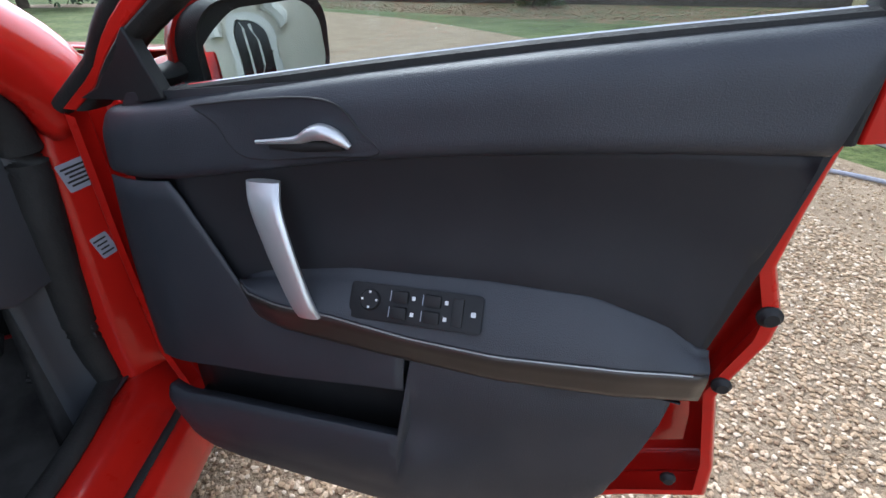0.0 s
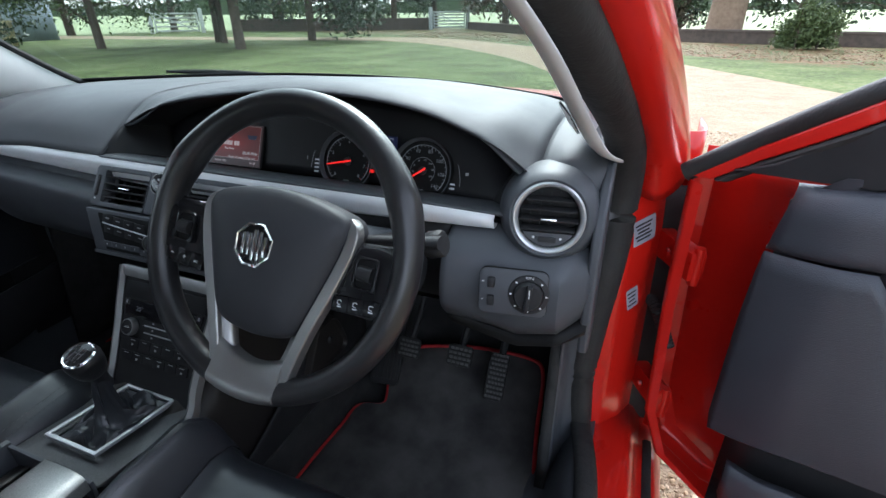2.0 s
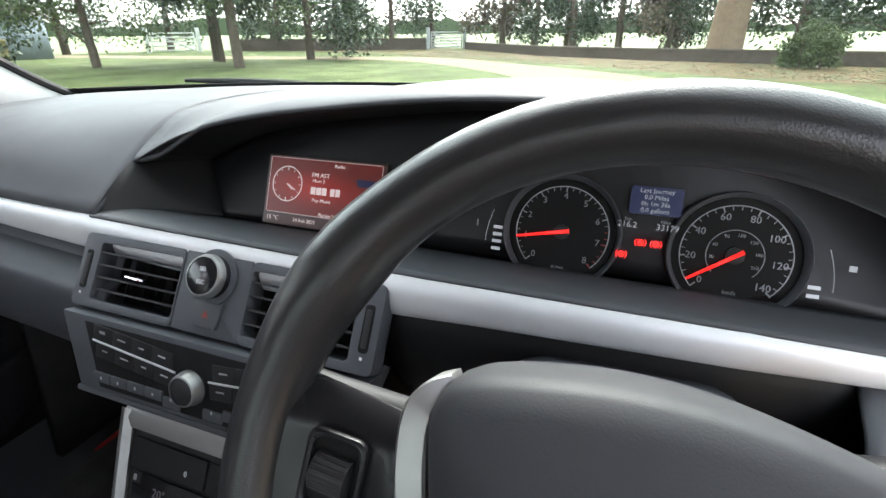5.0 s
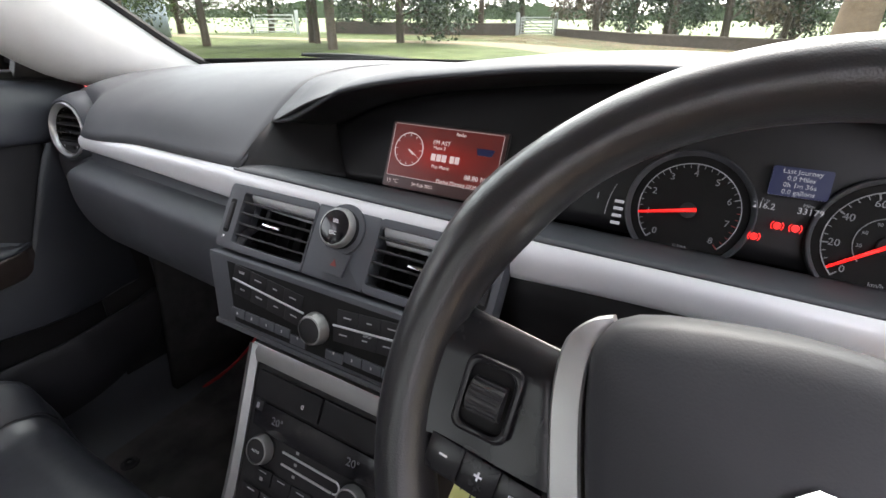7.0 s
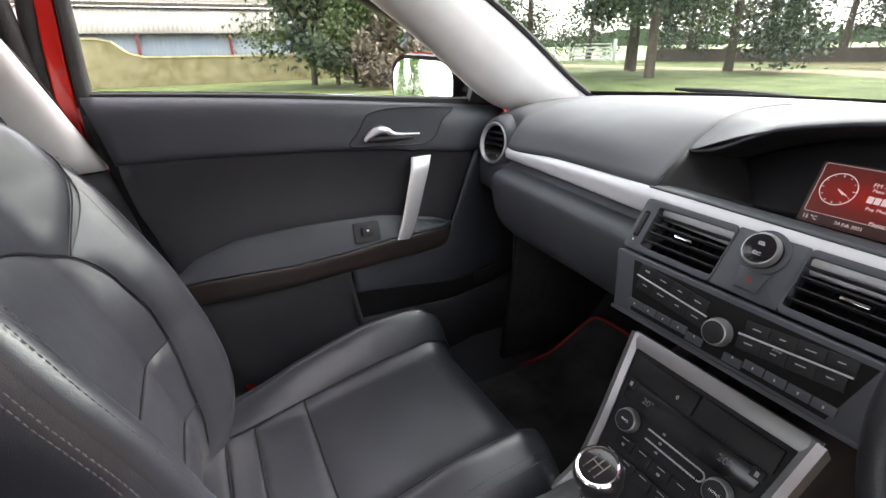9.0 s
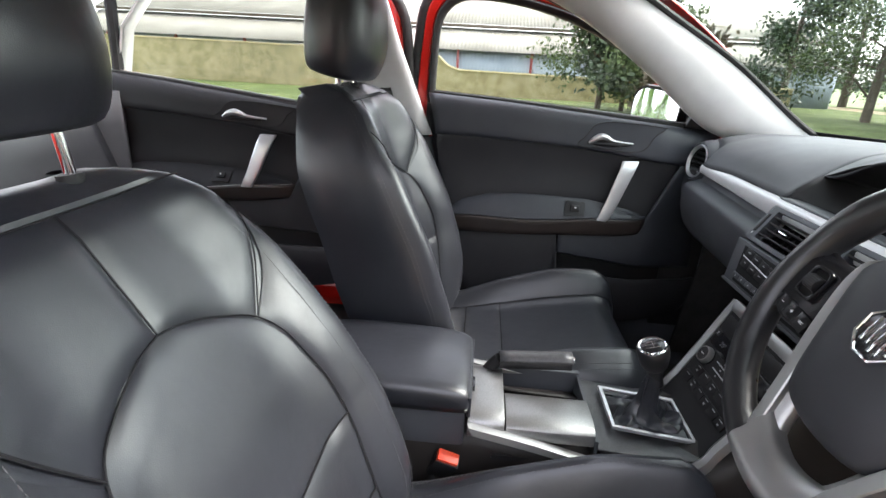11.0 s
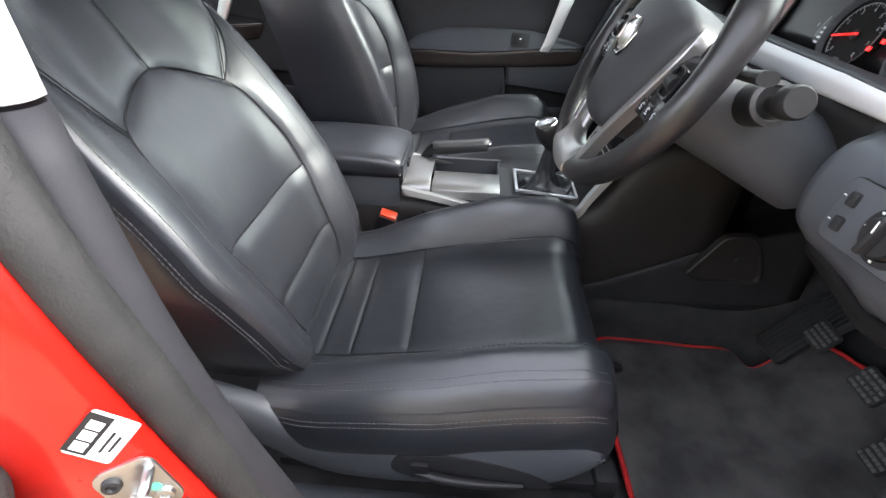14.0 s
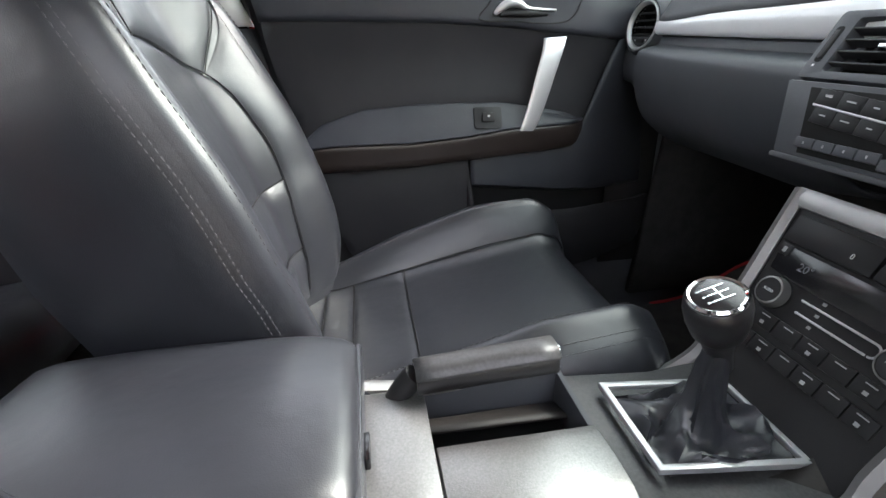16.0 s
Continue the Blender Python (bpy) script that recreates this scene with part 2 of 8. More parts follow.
def loft(rows, across=0, along=0, ring=False, caps=False):
    """A mesh through rows of points, resampled smoothly; ring closes each row."""
    rows = [np.array(r, float) for r in rows]
    if across:
        rows = [spline(np.vstack([r, r[:1]]), across + 1)[:-1] if ring else spline(r, across) for r in rows]
    rows = np.array(rows)
    if along:
        rows = np.stack([spline(rows[:, k], along) for k in range(rows.shape[1])], 1)
    bm = bmesh.new()
    vs = [[bm.verts.new(p) for p in r] for r in rows]
    m = len(vs[0])
    for a, b in zip(vs, vs[1:]):
        for k in range(m if ring else m - 1):
            j = (k + 1) % m
            try:
                bm.faces.new((a[k], a[j], b[j], b[k]))
            except ValueError:
                pass
    if caps:
        bm.faces.new(vs[0])
        bm.faces.new(vs[-1])
    return bm


def add(bm, other):
    """Joins another bmesh into bm."""
    me = bpy.data.meshes.new("tmp")
    other.to_mesh(me)
    other.free()
    bm.from_mesh(me)
    bpy.data.meshes.remove(me)
    return bm


def box(size, m=Matrix.Identity(4), bevel=0.0, seg=2):
    bm = bmesh.new()
    bmesh.ops.create_cube(bm, size=1, matrix=Matrix.Diagonal((*size, 1)))
    if bevel:
        bmesh.ops.bevel(bm, geom=bm.edges[:], offset=bevel, segments=seg, affect="EDGES", profile=0.6)
    bm.transform(m)
    return bm


def tube(pts, radius, seg=10, n=0, closed=False, flat=1.0, up=(0, 0, 1)):
    """A round or flattened bar along a curve. radius may be a list that follows the points."""
    p = np.array(pts, float)
    rad = np.full(len(p), radius, float) if np.isscalar(radius) else np.array(radius, float)
    if n:
        q = spline(np.vstack([p, p[:1]]) if closed else p, n + (1 if closed else 0))
        rad = np.interp(np.linspace(0, 1, len(q)), np.linspace(0, 1, len(rad)), rad)
        p = q[:-1] if closed else q
        rad = rad[: len(p)]
    rows = []
    for i in range(len(p)):
        t = p[(i + 1) % len(p)] - p[i - 1] if closed else p[min(i + 1, len(p) - 1)] - p[max(i - 1, 0)]
        t = t / (np.linalg.norm(t) + 1e-12)
        s = np.cross(t, up)
        if np.linalg.norm(s) < 1e-3:
            s = np.cross(t, (1, 0, 0))
        s /= np.linalg.norm(s)
        w = np.cross(s, t)
        rows.append([p[i] + rad[i] * (math.cos(a) * s + flat * math.sin(a) * w) for a in np.linspace(0, 2 * math.pi, seg, endpoint=False)])
    if closed:
        rows.append(rows[0])
    bm = loft(rows, ring=True, caps=not closed)
    if closed:
        bmesh.ops.remove_doubles(bm, verts=bm.verts, dist=1e-6)
    return bm


def plate(outline, depth, m, bevel=0.0, hole=None):
    """A flat plate: outline in its own x, y; depth along +z of m."""
    bm = bmesh.new()
    vs = [bm.verts.new((x, y, 0)) for x, y in outline]
    if hole:
        ws = [bm.verts.new((x, y, 0)) for x, y in hole]
        for ring_ in (vs, ws):
            for a, b in zip(ring_, ring_[1:] + ring_[:1]):
                bm.edges.new((a, b))
        bmesh.ops.triangle_fill(bm, edges=bm.edges[:], use_beauty=True)
    else:
        bm.faces.new(vs)
    faces = bm.faces[:]
    ext = bmesh.ops.extrude_face_region(bm, geom=faces)
    bmesh.ops.translate(bm, vec=(0, 0, depth), verts=[v for v in ext["geom"] if isinstance(v, bmesh.types.BMVert)])
    if bevel:
        bmesh.ops.recalc_face_normals(bm, faces=bm.faces)
        edges = [e for e in bm.edges if len(e.link_faces) == 2 and e.calc_face_angle(0) > 0.9]
        bmesh.ops.bevel(bm, geom=edges, offset=bevel, segments=2, affect="EDGES", profile=0.6)
    bm.transform(m)
    return bm


def rounded(w, h, r, n=5, cx=0.0, cy=0.0):
    pts = []
    for sx, sy, a0 in ((1, 1, 0), (-1, 1, 90), (-1, -1, 180), (1, -1, 270)):
        for k in range(n + 1):
            a = radians(a0 + 90 * k / n)
            pts.append((cx + sx * (w / 2 - r) + r * math.cos(a), cy + sy * (h / 2 - r) + r * math.sin(a)))
    return pts


def circle(r, n=32, cx=0.0, cy=0.0):
    return [(cx + r * math.cos(2 * math.pi * k / n), cy + r * math.sin(2 * math.pi * k / n)) for k in range(n)]


def lathe(profile, m, n=40):
    """Turns (radius, height) round +z of m."""
    rows = [[(r * math.cos(2 * math.pi * k / n), r * math.sin(2 * math.pi * k / n), z) for k in range(n)] for r, z in profile]
    bm = loft(rows, ring=True)
    bmesh.ops.remove_doubles(bm, verts=bm.verts, dist=1e-6)
    bm.transform(m)
    return bm


def stitches(path, r, pitch=0.0075):
    """Short raised threads, one after another, along a path."""
    p = np.array(path, float)
    d = np.r_[0, np.cumsum(np.linalg.norm(np.diff(p, axis=0), axis=1))]
    at = lambda u: np.array([np.interp(u, d, p[:, k]) for k in range(3)])
    bm = bmesh.new()
    for u in np.arange(0, d[-1] - pitch, pitch):
        a, b = at(u), at(u + 0.68 * pitch)
        t = (b - a) / (np.linalg.norm(b - a) + 1e-9)
        n = np.cross(t, (0.3, 0.5, 0.8))
        n /= np.linalg.norm(n)
        w = np.cross(t, n)
        ends = [[bm.verts.new(c + r * k * (math.cos(q) * n + math.sin(q) * w)) for q in (0, 1.57, 3.14, 4.71)] for c, k in ((a, 0.5), ((a + b) / 2, 1.15), (b, 0.5))]
        for e, f in zip(ends, ends[1:]):
            for k in range(4):
                bm.faces.new((e[k], e[(k + 1) % 4], f[(k + 1) % 4], f[k]))
    return bm


def facing(at, out, up=(0, 0, 1), spin=0):
    """A frame at a point whose +z looks out of the surface and whose +y is up along it."""
    z = Vector(out).normalized()
    x = Vector(up).cross(z).normalized()
    y = z.cross(x)
    return Matrix.Translation(at) @ Matrix((x, y, z)).transposed().to_4x4() @ pose(0, 0, 0, 0, 0, spin)


def words(text, size, m, material, parent, name="lettering", align="CENTER", label="", depth=0.0002):
    """Raised lettering in the built-in font, as one mesh; its +z faces the reader."""
    cu = bpy.data.curves.new(name, "FONT")
    cu.body, cu.size, cu.align_x, cu.align_y, cu.extrude = text, size, align, "CENTER", depth
    cu.resolution_u = 2
    tmp = new(name, cu)
    bpy.context.view_layer.update()
    me = bpy.data.meshes.new_from_object(tmp.evaluated_get(bpy.context.evaluated_depsgraph_get()))
    bpy.data.objects.remove(tmp)
    bpy.data.curves.remove(cu)
    bm = bmesh.new()
    bm.from_mesh(me)
    bpy.data.meshes.remove(me)
    bm.transform(m)
    return part(name, bm, material, parent, label, smooth=False)


def bar(w, h, m, x=0.0, y=0.0, d=0.0005):
    return box((w, h, d), m @ Matrix.Translation((x, y, d / 2)))


# ---- car doors ----
def line(xs, zs):
    return lambda s: float(np.interp(s, xs, zs))


FRONT_EDGE = line((0.44, 0.50, 0.53, 0.58, 0.625, 0.795, 0.875, 0.963, 1.0), (0.10, 0.05, 0.025, 0.008, 0.0, 0.0, 0.005, 0.047, 0.06))
REAR_EDGE = line((0.44, 0.497, 0.605, 0.708, 0.765, 0.89, 0.98, 1.06, 1.09), (0.70, 0.752, 0.786, 0.812, 0.825, 0.857, 0.872, 0.891, 0.9))
SILL = line((0, 0.25, 0.46, 0.68, 0.845, 1), (0.978, 1.0045, 1.027, 1.050, 1.065, 1.078))
CREASE = line((0, 0.19, 0.30, 0.45, 0.61, 0.75, 0.87, 1), (0.896, 0.905, 0.920, 0.940, 0.955, 0.964, 0.970, 0.974))
ARM_BACK = line((0.24, 0.28, 0.415, 0.586, 0.70, 0.78, 0.815), (0.766, 0.780, 0.800, 0.804, 0.800, 0.774, 0.748))
ARM_EDGE = line((0.24, 0.286, 0.40, 0.506, 0.61, 0.73, 0.79, 0.815), (0.773, 0.771, 0.764, 0.748, 0.741, 0.742, 0.740, 0.738))
ARM_DEPTH = line((0.24, 0.27, 0.32, 0.6, 0.74, 0.8, 0.828), (0.012, 0.035, 0.047, 0.047, 0.038, 0.026, 0.020))
STRIP_LOW = line((0.24, 0.297, 0.467, 0.61, 0.74, 0.815), (0.730, 0.724, 0.706, 0.694, 0.692, 0.690))
BIN_LIP = line((0.06, 0.1, 0.166, 0.478), (0.578, 0.576, 0.580, 0.577))
BIN_TOP = line((0.0, 0.112, 0.3, 0.463, 0.5), (0.60, 0.620, 0.632, 0.645, 0.646))
BOTTOM = line((0.0, 0.055, 0.076, 0.195, 0.454, 0.677, 0.74, 0.79, 0.81), (0.56, 0.514, 0.466, 0.442, 0.418, 0.422, 0.445, 0.53, 0.62))


def door_trim(door, place, switches=4, skin=None):
    """The inner trim of a door: place(a, d, z) takes metres back from the trim's front edge, inwards, and up."""
    skin = skin or DOOR_TRIM
    P = lambda a, d, z: tuple(place(a, d, z))
    S = np.linspace(0, 1, 46)
    lerp = lambda s, z: FRONT_EDGE(z) + s * (REAR_EDGE(z) - FRONT_EDGE(z))
    rows = []
    for s in S:
        zs, zc = SILL(s), CREASE(s)
        h = zs - zc
        prof = [(-0.045, zs + 0.001), (-0.028, zs + 0.002), (-0.012, zs - 0.003), (-0.003, zs - 0.014), (0.002, zs - 0.3 * h), (0.005, zs - 0.65 * h), (0.006, zc + 0.012), (0.003, zc + 0.004), (-0.004, zc - 0.001), (-0.016, zc - 0.002)]
        rows.append([P(lerp(s, z), d, z) for d, z in prof])
    part("upper_trim", loft(rows, across=26), skin, door, thick=0.003)
    # inset between the crease and the armrest
    rows = []
    for a in np.linspace(0.165, 0.885, 40):
        s = a / 0.88
        zt, zb = CREASE(s) + 0.006, ARM_BACK(min(max(a, 0.24), 0.815)) - 0.012
        if a > 0.80:
            zb = 0.70
        r = []
        for k in np.linspace(0, 1, 16):
            z = zt + (zb - zt) * k
            d = -0.006 - 0.012 * math.sin(math.pi * min(k * 1.2, 1)) * min(1, (a - 0.16) / 0.1)
            r.append(P(min(a, REAR_EDGE(z) - 0.002), d, z))
        rows.append(r)
    part("inset_panel", loft(rows), DOOR_DARK, door, thick=0.003)
    # armrest
    rows = []
    for a in np.linspace(0.243, 0.828, 40):
        zb, ze, dd = ARM_BACK(a), ARM_EDGE(a), ARM_DEPTH(a)
        rows.append([P(a, -0.004, zb + 0.006), P(a, 0.002, zb), P(a, 0.35 * dd, zb + (ze - zb) * 0.30 + 0.002), P(a, 0.75 * dd, zb + (ze - zb) * 0.72 + 0.003), P(a, 0.96 * dd, ze + 0.003), P(a, dd, ze)])
    part("armrest_top", loft(rows, across=14), skin, door, thick=0.004)
    rows = []
    for a in np.linspace(0.243, 0.828, 40):
        ze, zl, dd = ARM_EDGE(a), STRIP_LOW(a), ARM_DEPTH(a)
        rows.append([P(a, dd - 0.001, ze - 0.001), P(a, dd + 0.002, ze - 0.006), P(a, dd - 0.002, (ze + zl) / 2), P(a, dd - 0.010, zl), P(a, dd - 0.03, zl - 0.002)])
    part("armrest_band", loft(rows, across=10), DOOR_BAND, door, "dark brown satin band along the armrest", thick=0.003)
    part("armrest_line", tube([P(a, ARM_DEPTH(a) + 0.001, ARM_EDGE(a) - 0.001) for a in np.linspace(0.25, 0.81, 30)], 0.0012, 6), SILVER_DULL, door, "thin pale metal line")
    # lower panels
    rows = []
    for a in np.linspace(0.0, 0.486, 34):
        s = a / 0.88
        k = min(max((a - 0.165) / 0.10, 0), 1)
        zt = CREASE(s) * (1 - k) + (STRIP_LOW(max(a, 0.25)) - 0.001) * k - 0.002
        zb = BIN_TOP(a)
        r = []
        for u in np.linspace(0, 1, 12):
            z = zt + (zb - zt) * u
            d = (0.004 + 0.02 * math.sin(math.pi * u * 0.5)) * (1 - 0.3 * k) + 0.012 * k
            r.append(P(max(a, FRONT_EDGE(z)), d, z))
        r += [P(max(a, FRONT_EDGE(zb)), 0.018, zb - 0.006), P(max(a, FRONT_EDGE(zb)), -0.012, zb - 0.01)]
        rows.append(r)
    part("lower_front_panel", loft(rows), skin, door, thick=0.003)
    rows = []
    for a in np.linspace(0.055, 0.81, 56):
        pocket = a < 0.482
        zt = BIN_LIP(a) if pocket else STRIP_LOW(a) - 0.002
        zb = BOTTOM(a)
        dt = 0.054 if pocket else 0.03
        r = [P(a, dt - 0.02, zt - 0.004), P(a, dt - 0.004, zt)] if pocket else [P(a, 0.0, zt - 0.004), P(a, 0.0150, zt)]
        for u in np.linspace(0.03, 1, 14):
            z = zt + (zb - zt) * u
            edge = 0.10 * max(0.0, a - 0.62)
            if pocket:
                d = dt + 0.008 * math.sin(math.pi * min(u * 1.4, 1)) - 0.05 * max(0, u - 0.75) ** 1.2
            else:
                k = min(1.0, max(0.0, (0.60 - z) / 0.07))
                fade = max(0.0, 1 - (a - 0.482) / 0.20)
                d = 0.0165 + 0.0140 * math.sin(math.pi / 2 * min(1.0, (zt - z) / 0.06)) + 0.030 * fade * fade * k * k * (3 - 2 * k) - 0.05 * max(0, u - 0.75) ** 1.2 - edge
            r.append(P(min(max(a, FRONT_EDGE(z)), REAR_EDGE(z)), d, z))
        r.append(P(min(a, REAR_EDGE(zb)), -0.02, zb + 0.002))
        rows.append(r)
    # closed doors get the darker plastic here: shade put into the colour
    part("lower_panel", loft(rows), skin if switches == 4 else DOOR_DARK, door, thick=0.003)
    rows = [[P(a, -0.012, 0.70), P(a, -0.018, 0.6), P(a, -0.016, 0.48), P(a, 0.035, 0.47)] for a in np.linspace(0.04, 0.5, 8)]
    part("door_pocket", loft(rows), MATT_BLACK, door, thick=0.002)
    # lever handle in its recess
    rec = [(0.228, 0.996), (0.30, 1.004), (0.396, 1.008), (0.425, 1.000), (0.445, 0.978), (0.466, 0.957), (0.40, 0.948), (0.29, 0.942), (0.272, 0.955), (0.258, 0.978)]
    part("handle_recess", loft([[P(a, 0.0055 + (0 if k else 0.001), z) for a, z in [(a0 + (0.345 - a0) * k, z0 + (0.976 - z0) * k) for a0, z0 in rec]] for k in (0, 0.12, 0.5, 0.9)], ring=True, across=40), skin, door)
    part("recess_rim", tube([P(a, 0.005, z) for a, z in rec], 0.0018, 6, 60, True), MATT_BLACK, door)
    hp = [(0.314, 0.9620, 0.0026), (0.345, 0.9645, 0.0036), (0.374, 0.9680, 0.0048), (0.390, 0.9745, 0.0085), (0.406, 0.9765, 0.0108), (0.424, 0.970, 0.009), (0.436, 0.962, 0.004)]
    part("door_lever", tube([P(a, 0.013, z) for a, z, r in hp], [r for *_, r in hp], 14, 30, flat=0.9), SILVER, door, "satin silver lever handle")
    part("lever_base", tube([P(0.33, 0.008, 0.957), P(0.37, 0.009, 0.960), P(0.425, 0.008, 0.962)], [0.004, 0.008, 0.006], 10, 12), MATT_BLACK, door)
    # pull handle
    pp = [(0.312, 0.014, 0.916), (0.319, 0.029, 0.894), (0.334, 0.040, 0.850), (0.350, 0.047, 0.806), (0.364, 0.052, 0.774), (0.371, 0.052, 0.760)]
    along = np.array(P(1, 0, 0)) - np.array(P(0, 0, 0))
    rows = []
    path = spline([(a, d, z) for a, d, z in pp], 26)
    for i, (a, d, z) in enumerate(path):
        f = i / 25
        w = 0.0235 - 0.008 * f
        rows.append([P(a + x, d + q, z) for x, q in ((-w, -0.004), (-w * 0.96, 0.001), (-w * 0.5, 0.003), (0, 0.0036), (w * 0.5, 0.003), (w * 0.96, 0.001), (w, -0.004), (0.7 * w, -0.009), (-0.7 * w, -0.009))])
    part("pull_handle", loft(rows, ring=True, caps=True, across=18), SILVER, door, "satin silver grab handle")
    # switches on the armrest
    c0 = {4: 0.505, 1: 0.45}[switches]
    dd = ARM_DEPTH(c0)
    top, low = Vector(P(c0, 0.004, ARM_BACK(c0) + 0.002)), Vector(P(c0, dd, ARM_EDGE(c0) + 0.004))
    yv = (top - low).normalized()
    xv = (Vector(P(c0 + 0.03, dd, ARM_EDGE(c0))) - Vector(P(c0 - 0.03, dd, ARM_EDGE(c0)))).normalized()
    yv = (yv - xv * xv.dot(yv)).normalized()
    zv = xv.cross(yv).normalized()
    if zv.z < 0:
        zv = -zv
    hand = 1 if xv.cross(yv).dot(zv) > 0 else -1
    mid = (top + low) / 2 + zv * 0.0015
    M = Matrix.Translation(mid) @ Matrix((xv * hand if hand > 0 else xv, yv, zv)).transposed().to_4x4()
    L = 0.172 if switches == 4 else 0.06
    sw = part("switch_panel", plate(rounded(L, 0.047, 0.006), 0.004, M, 0.0015), RADIO_BLACK, door, "black window switch panel")
    if switches == 4:
        part("mirror_dial", lathe([(0, 0.008), (0.012, 0.008), (0.0135, 0.006), (0.014, 0.003)], M @ Matrix.Translation((-0.058, 0.002, 0)), 24), MATT_BLACK, sw)
        for k in range(4):
            a = 2 * math.pi * k / 4
            part("dial_mark", bar(0.0028, 0.0028, M @ Matrix.Translation((-0.058 + 0.0095 * math.cos(a), 0.002 + 0.0095 * math.sin(a), 0.008))), WHITE_MARK, sw)
        for bx, by in ((-0.018, 0.010), (-0.018, -0.010), (0.024, 0.010), (0.024, -0.010)):
            part("window_switch", box((0.020, 0.015, 0.007), M @ Matrix.Translation((bx, by, 0.006)) @ pose(0, 0, 0, 12, 0, 0), 0.002), MATT_BLACK, sw)
            part("switch_mark", bar(0.0045, 0.0050, M @ Matrix.Translation((bx + 0.0165, by, 0.0042))), WHITE_MARK, sw)
            part("switch_line", bar(0.0012, 0.013, M @ Matrix.Translation((bx - 0.0135, by, 0.0042))), LABEL_GREY, sw)
        part("lock_button", box((0.013, 0.034, 0.005), M @ Matrix.Translation((0.056, 0, 0.006)), 0.0015), MATT_BLACK, sw)
        part("lock_mark", bar(0.006, 0.006, M @ Matrix.Translation((0.075, 0, 0.0042))), WHITE_MARK, sw)
    else:
        part("window_switch", box((0.026, 0.018, 0.007), M @ Matrix.Translation((0, 0, 0.006)) @ pose(0, 0, 0, 12, 0, 0), 0.002), MATT_BLACK, sw)
        part("switch_mark", bar(0.005, 0.004, M @ Matrix.Translation((0.0, 0.001, 0.0105))), WHITE_MARK, sw)


DOOR_BAND = surface("armrest_band_brown", (0.022, 0.017, 0.015), (0.03, 0.023, 0.02), 0.4, 20, 0.05, 700, coat=0.3)
A16 = radians(16)
DRIVER_O, DRIVER_U, DRIVER_N = Vector((0.95, 0.272, 0)), Vector((math.cos(A16), -math.sin(A16), 0)), Vector((-math.sin(A16), -math.cos(A16), 0))


DOOR_A, DOOR_S = (-0.2, 0.0, 0.314, 0.436, 0.478, 0.815, 0.89, 1.2), (-0.238, -0.038, 0.272, 0.390, 0.434, 0.797, 0.868, 1.178)


def driver_place(a, d, z):
    d -= 0.045 * min(1.0, max(0.0, (0.13 - a) / 0.13)) ** 1.5
    z = z if z > 1.07 else 1.07 - (1.07 - z) * 1.07
    s = float(np.interp(a, DOOR_A, DOOR_S))
    return DRIVER_O + DRIVER_U * s + DRIVER_N * d + Vector((0, 0, z + 0.022 * s))


def driver_trim_place(a, d, z):
    return driver_place(a + 0.034 * max(0.0, 1 - max(a, 0.0) / 0.16) * min(1.0, max(0.0, (0.985 - z) / 0.11)), d, z)


def passenger_place(a, d, z):
    d -= 0.085 * min(1.0, max(0.0, (0.24 - a) / 0.24)) ** 1.2
    dz = float(np.interp(z, (0.74, 0.92, 0.965, 1.0), (-0.004, 0.008, 0.012, 0.024))) + float(np.interp(a, (0.27, 0.52, 0.77), (-0.02, 0.0, 0.012))) * min(1.0, max(0.0, (0.85 - z) / 0.08))
    return Vector((-0.703 + (0.6 * d if d > 0 else d), 0.359 - 1.033 * a, z - 0.036 * a / 0.89 + dz))


def rear_place(a, d, z):
    return Vector((-0.690 + d, -0.70 - 1.1 * a, z + 0.005))


FRAME = [(-0.085, 0.965), (0.10, 1.085), (0.28, 1.205), (0.45, 1.300), (0.62, 1.355), (0.78, 1.375), (0.86, 1.365), (0.905, 1.32), (0.925, 1.20), (0.935, 1.05), (0.935, 0.98)]


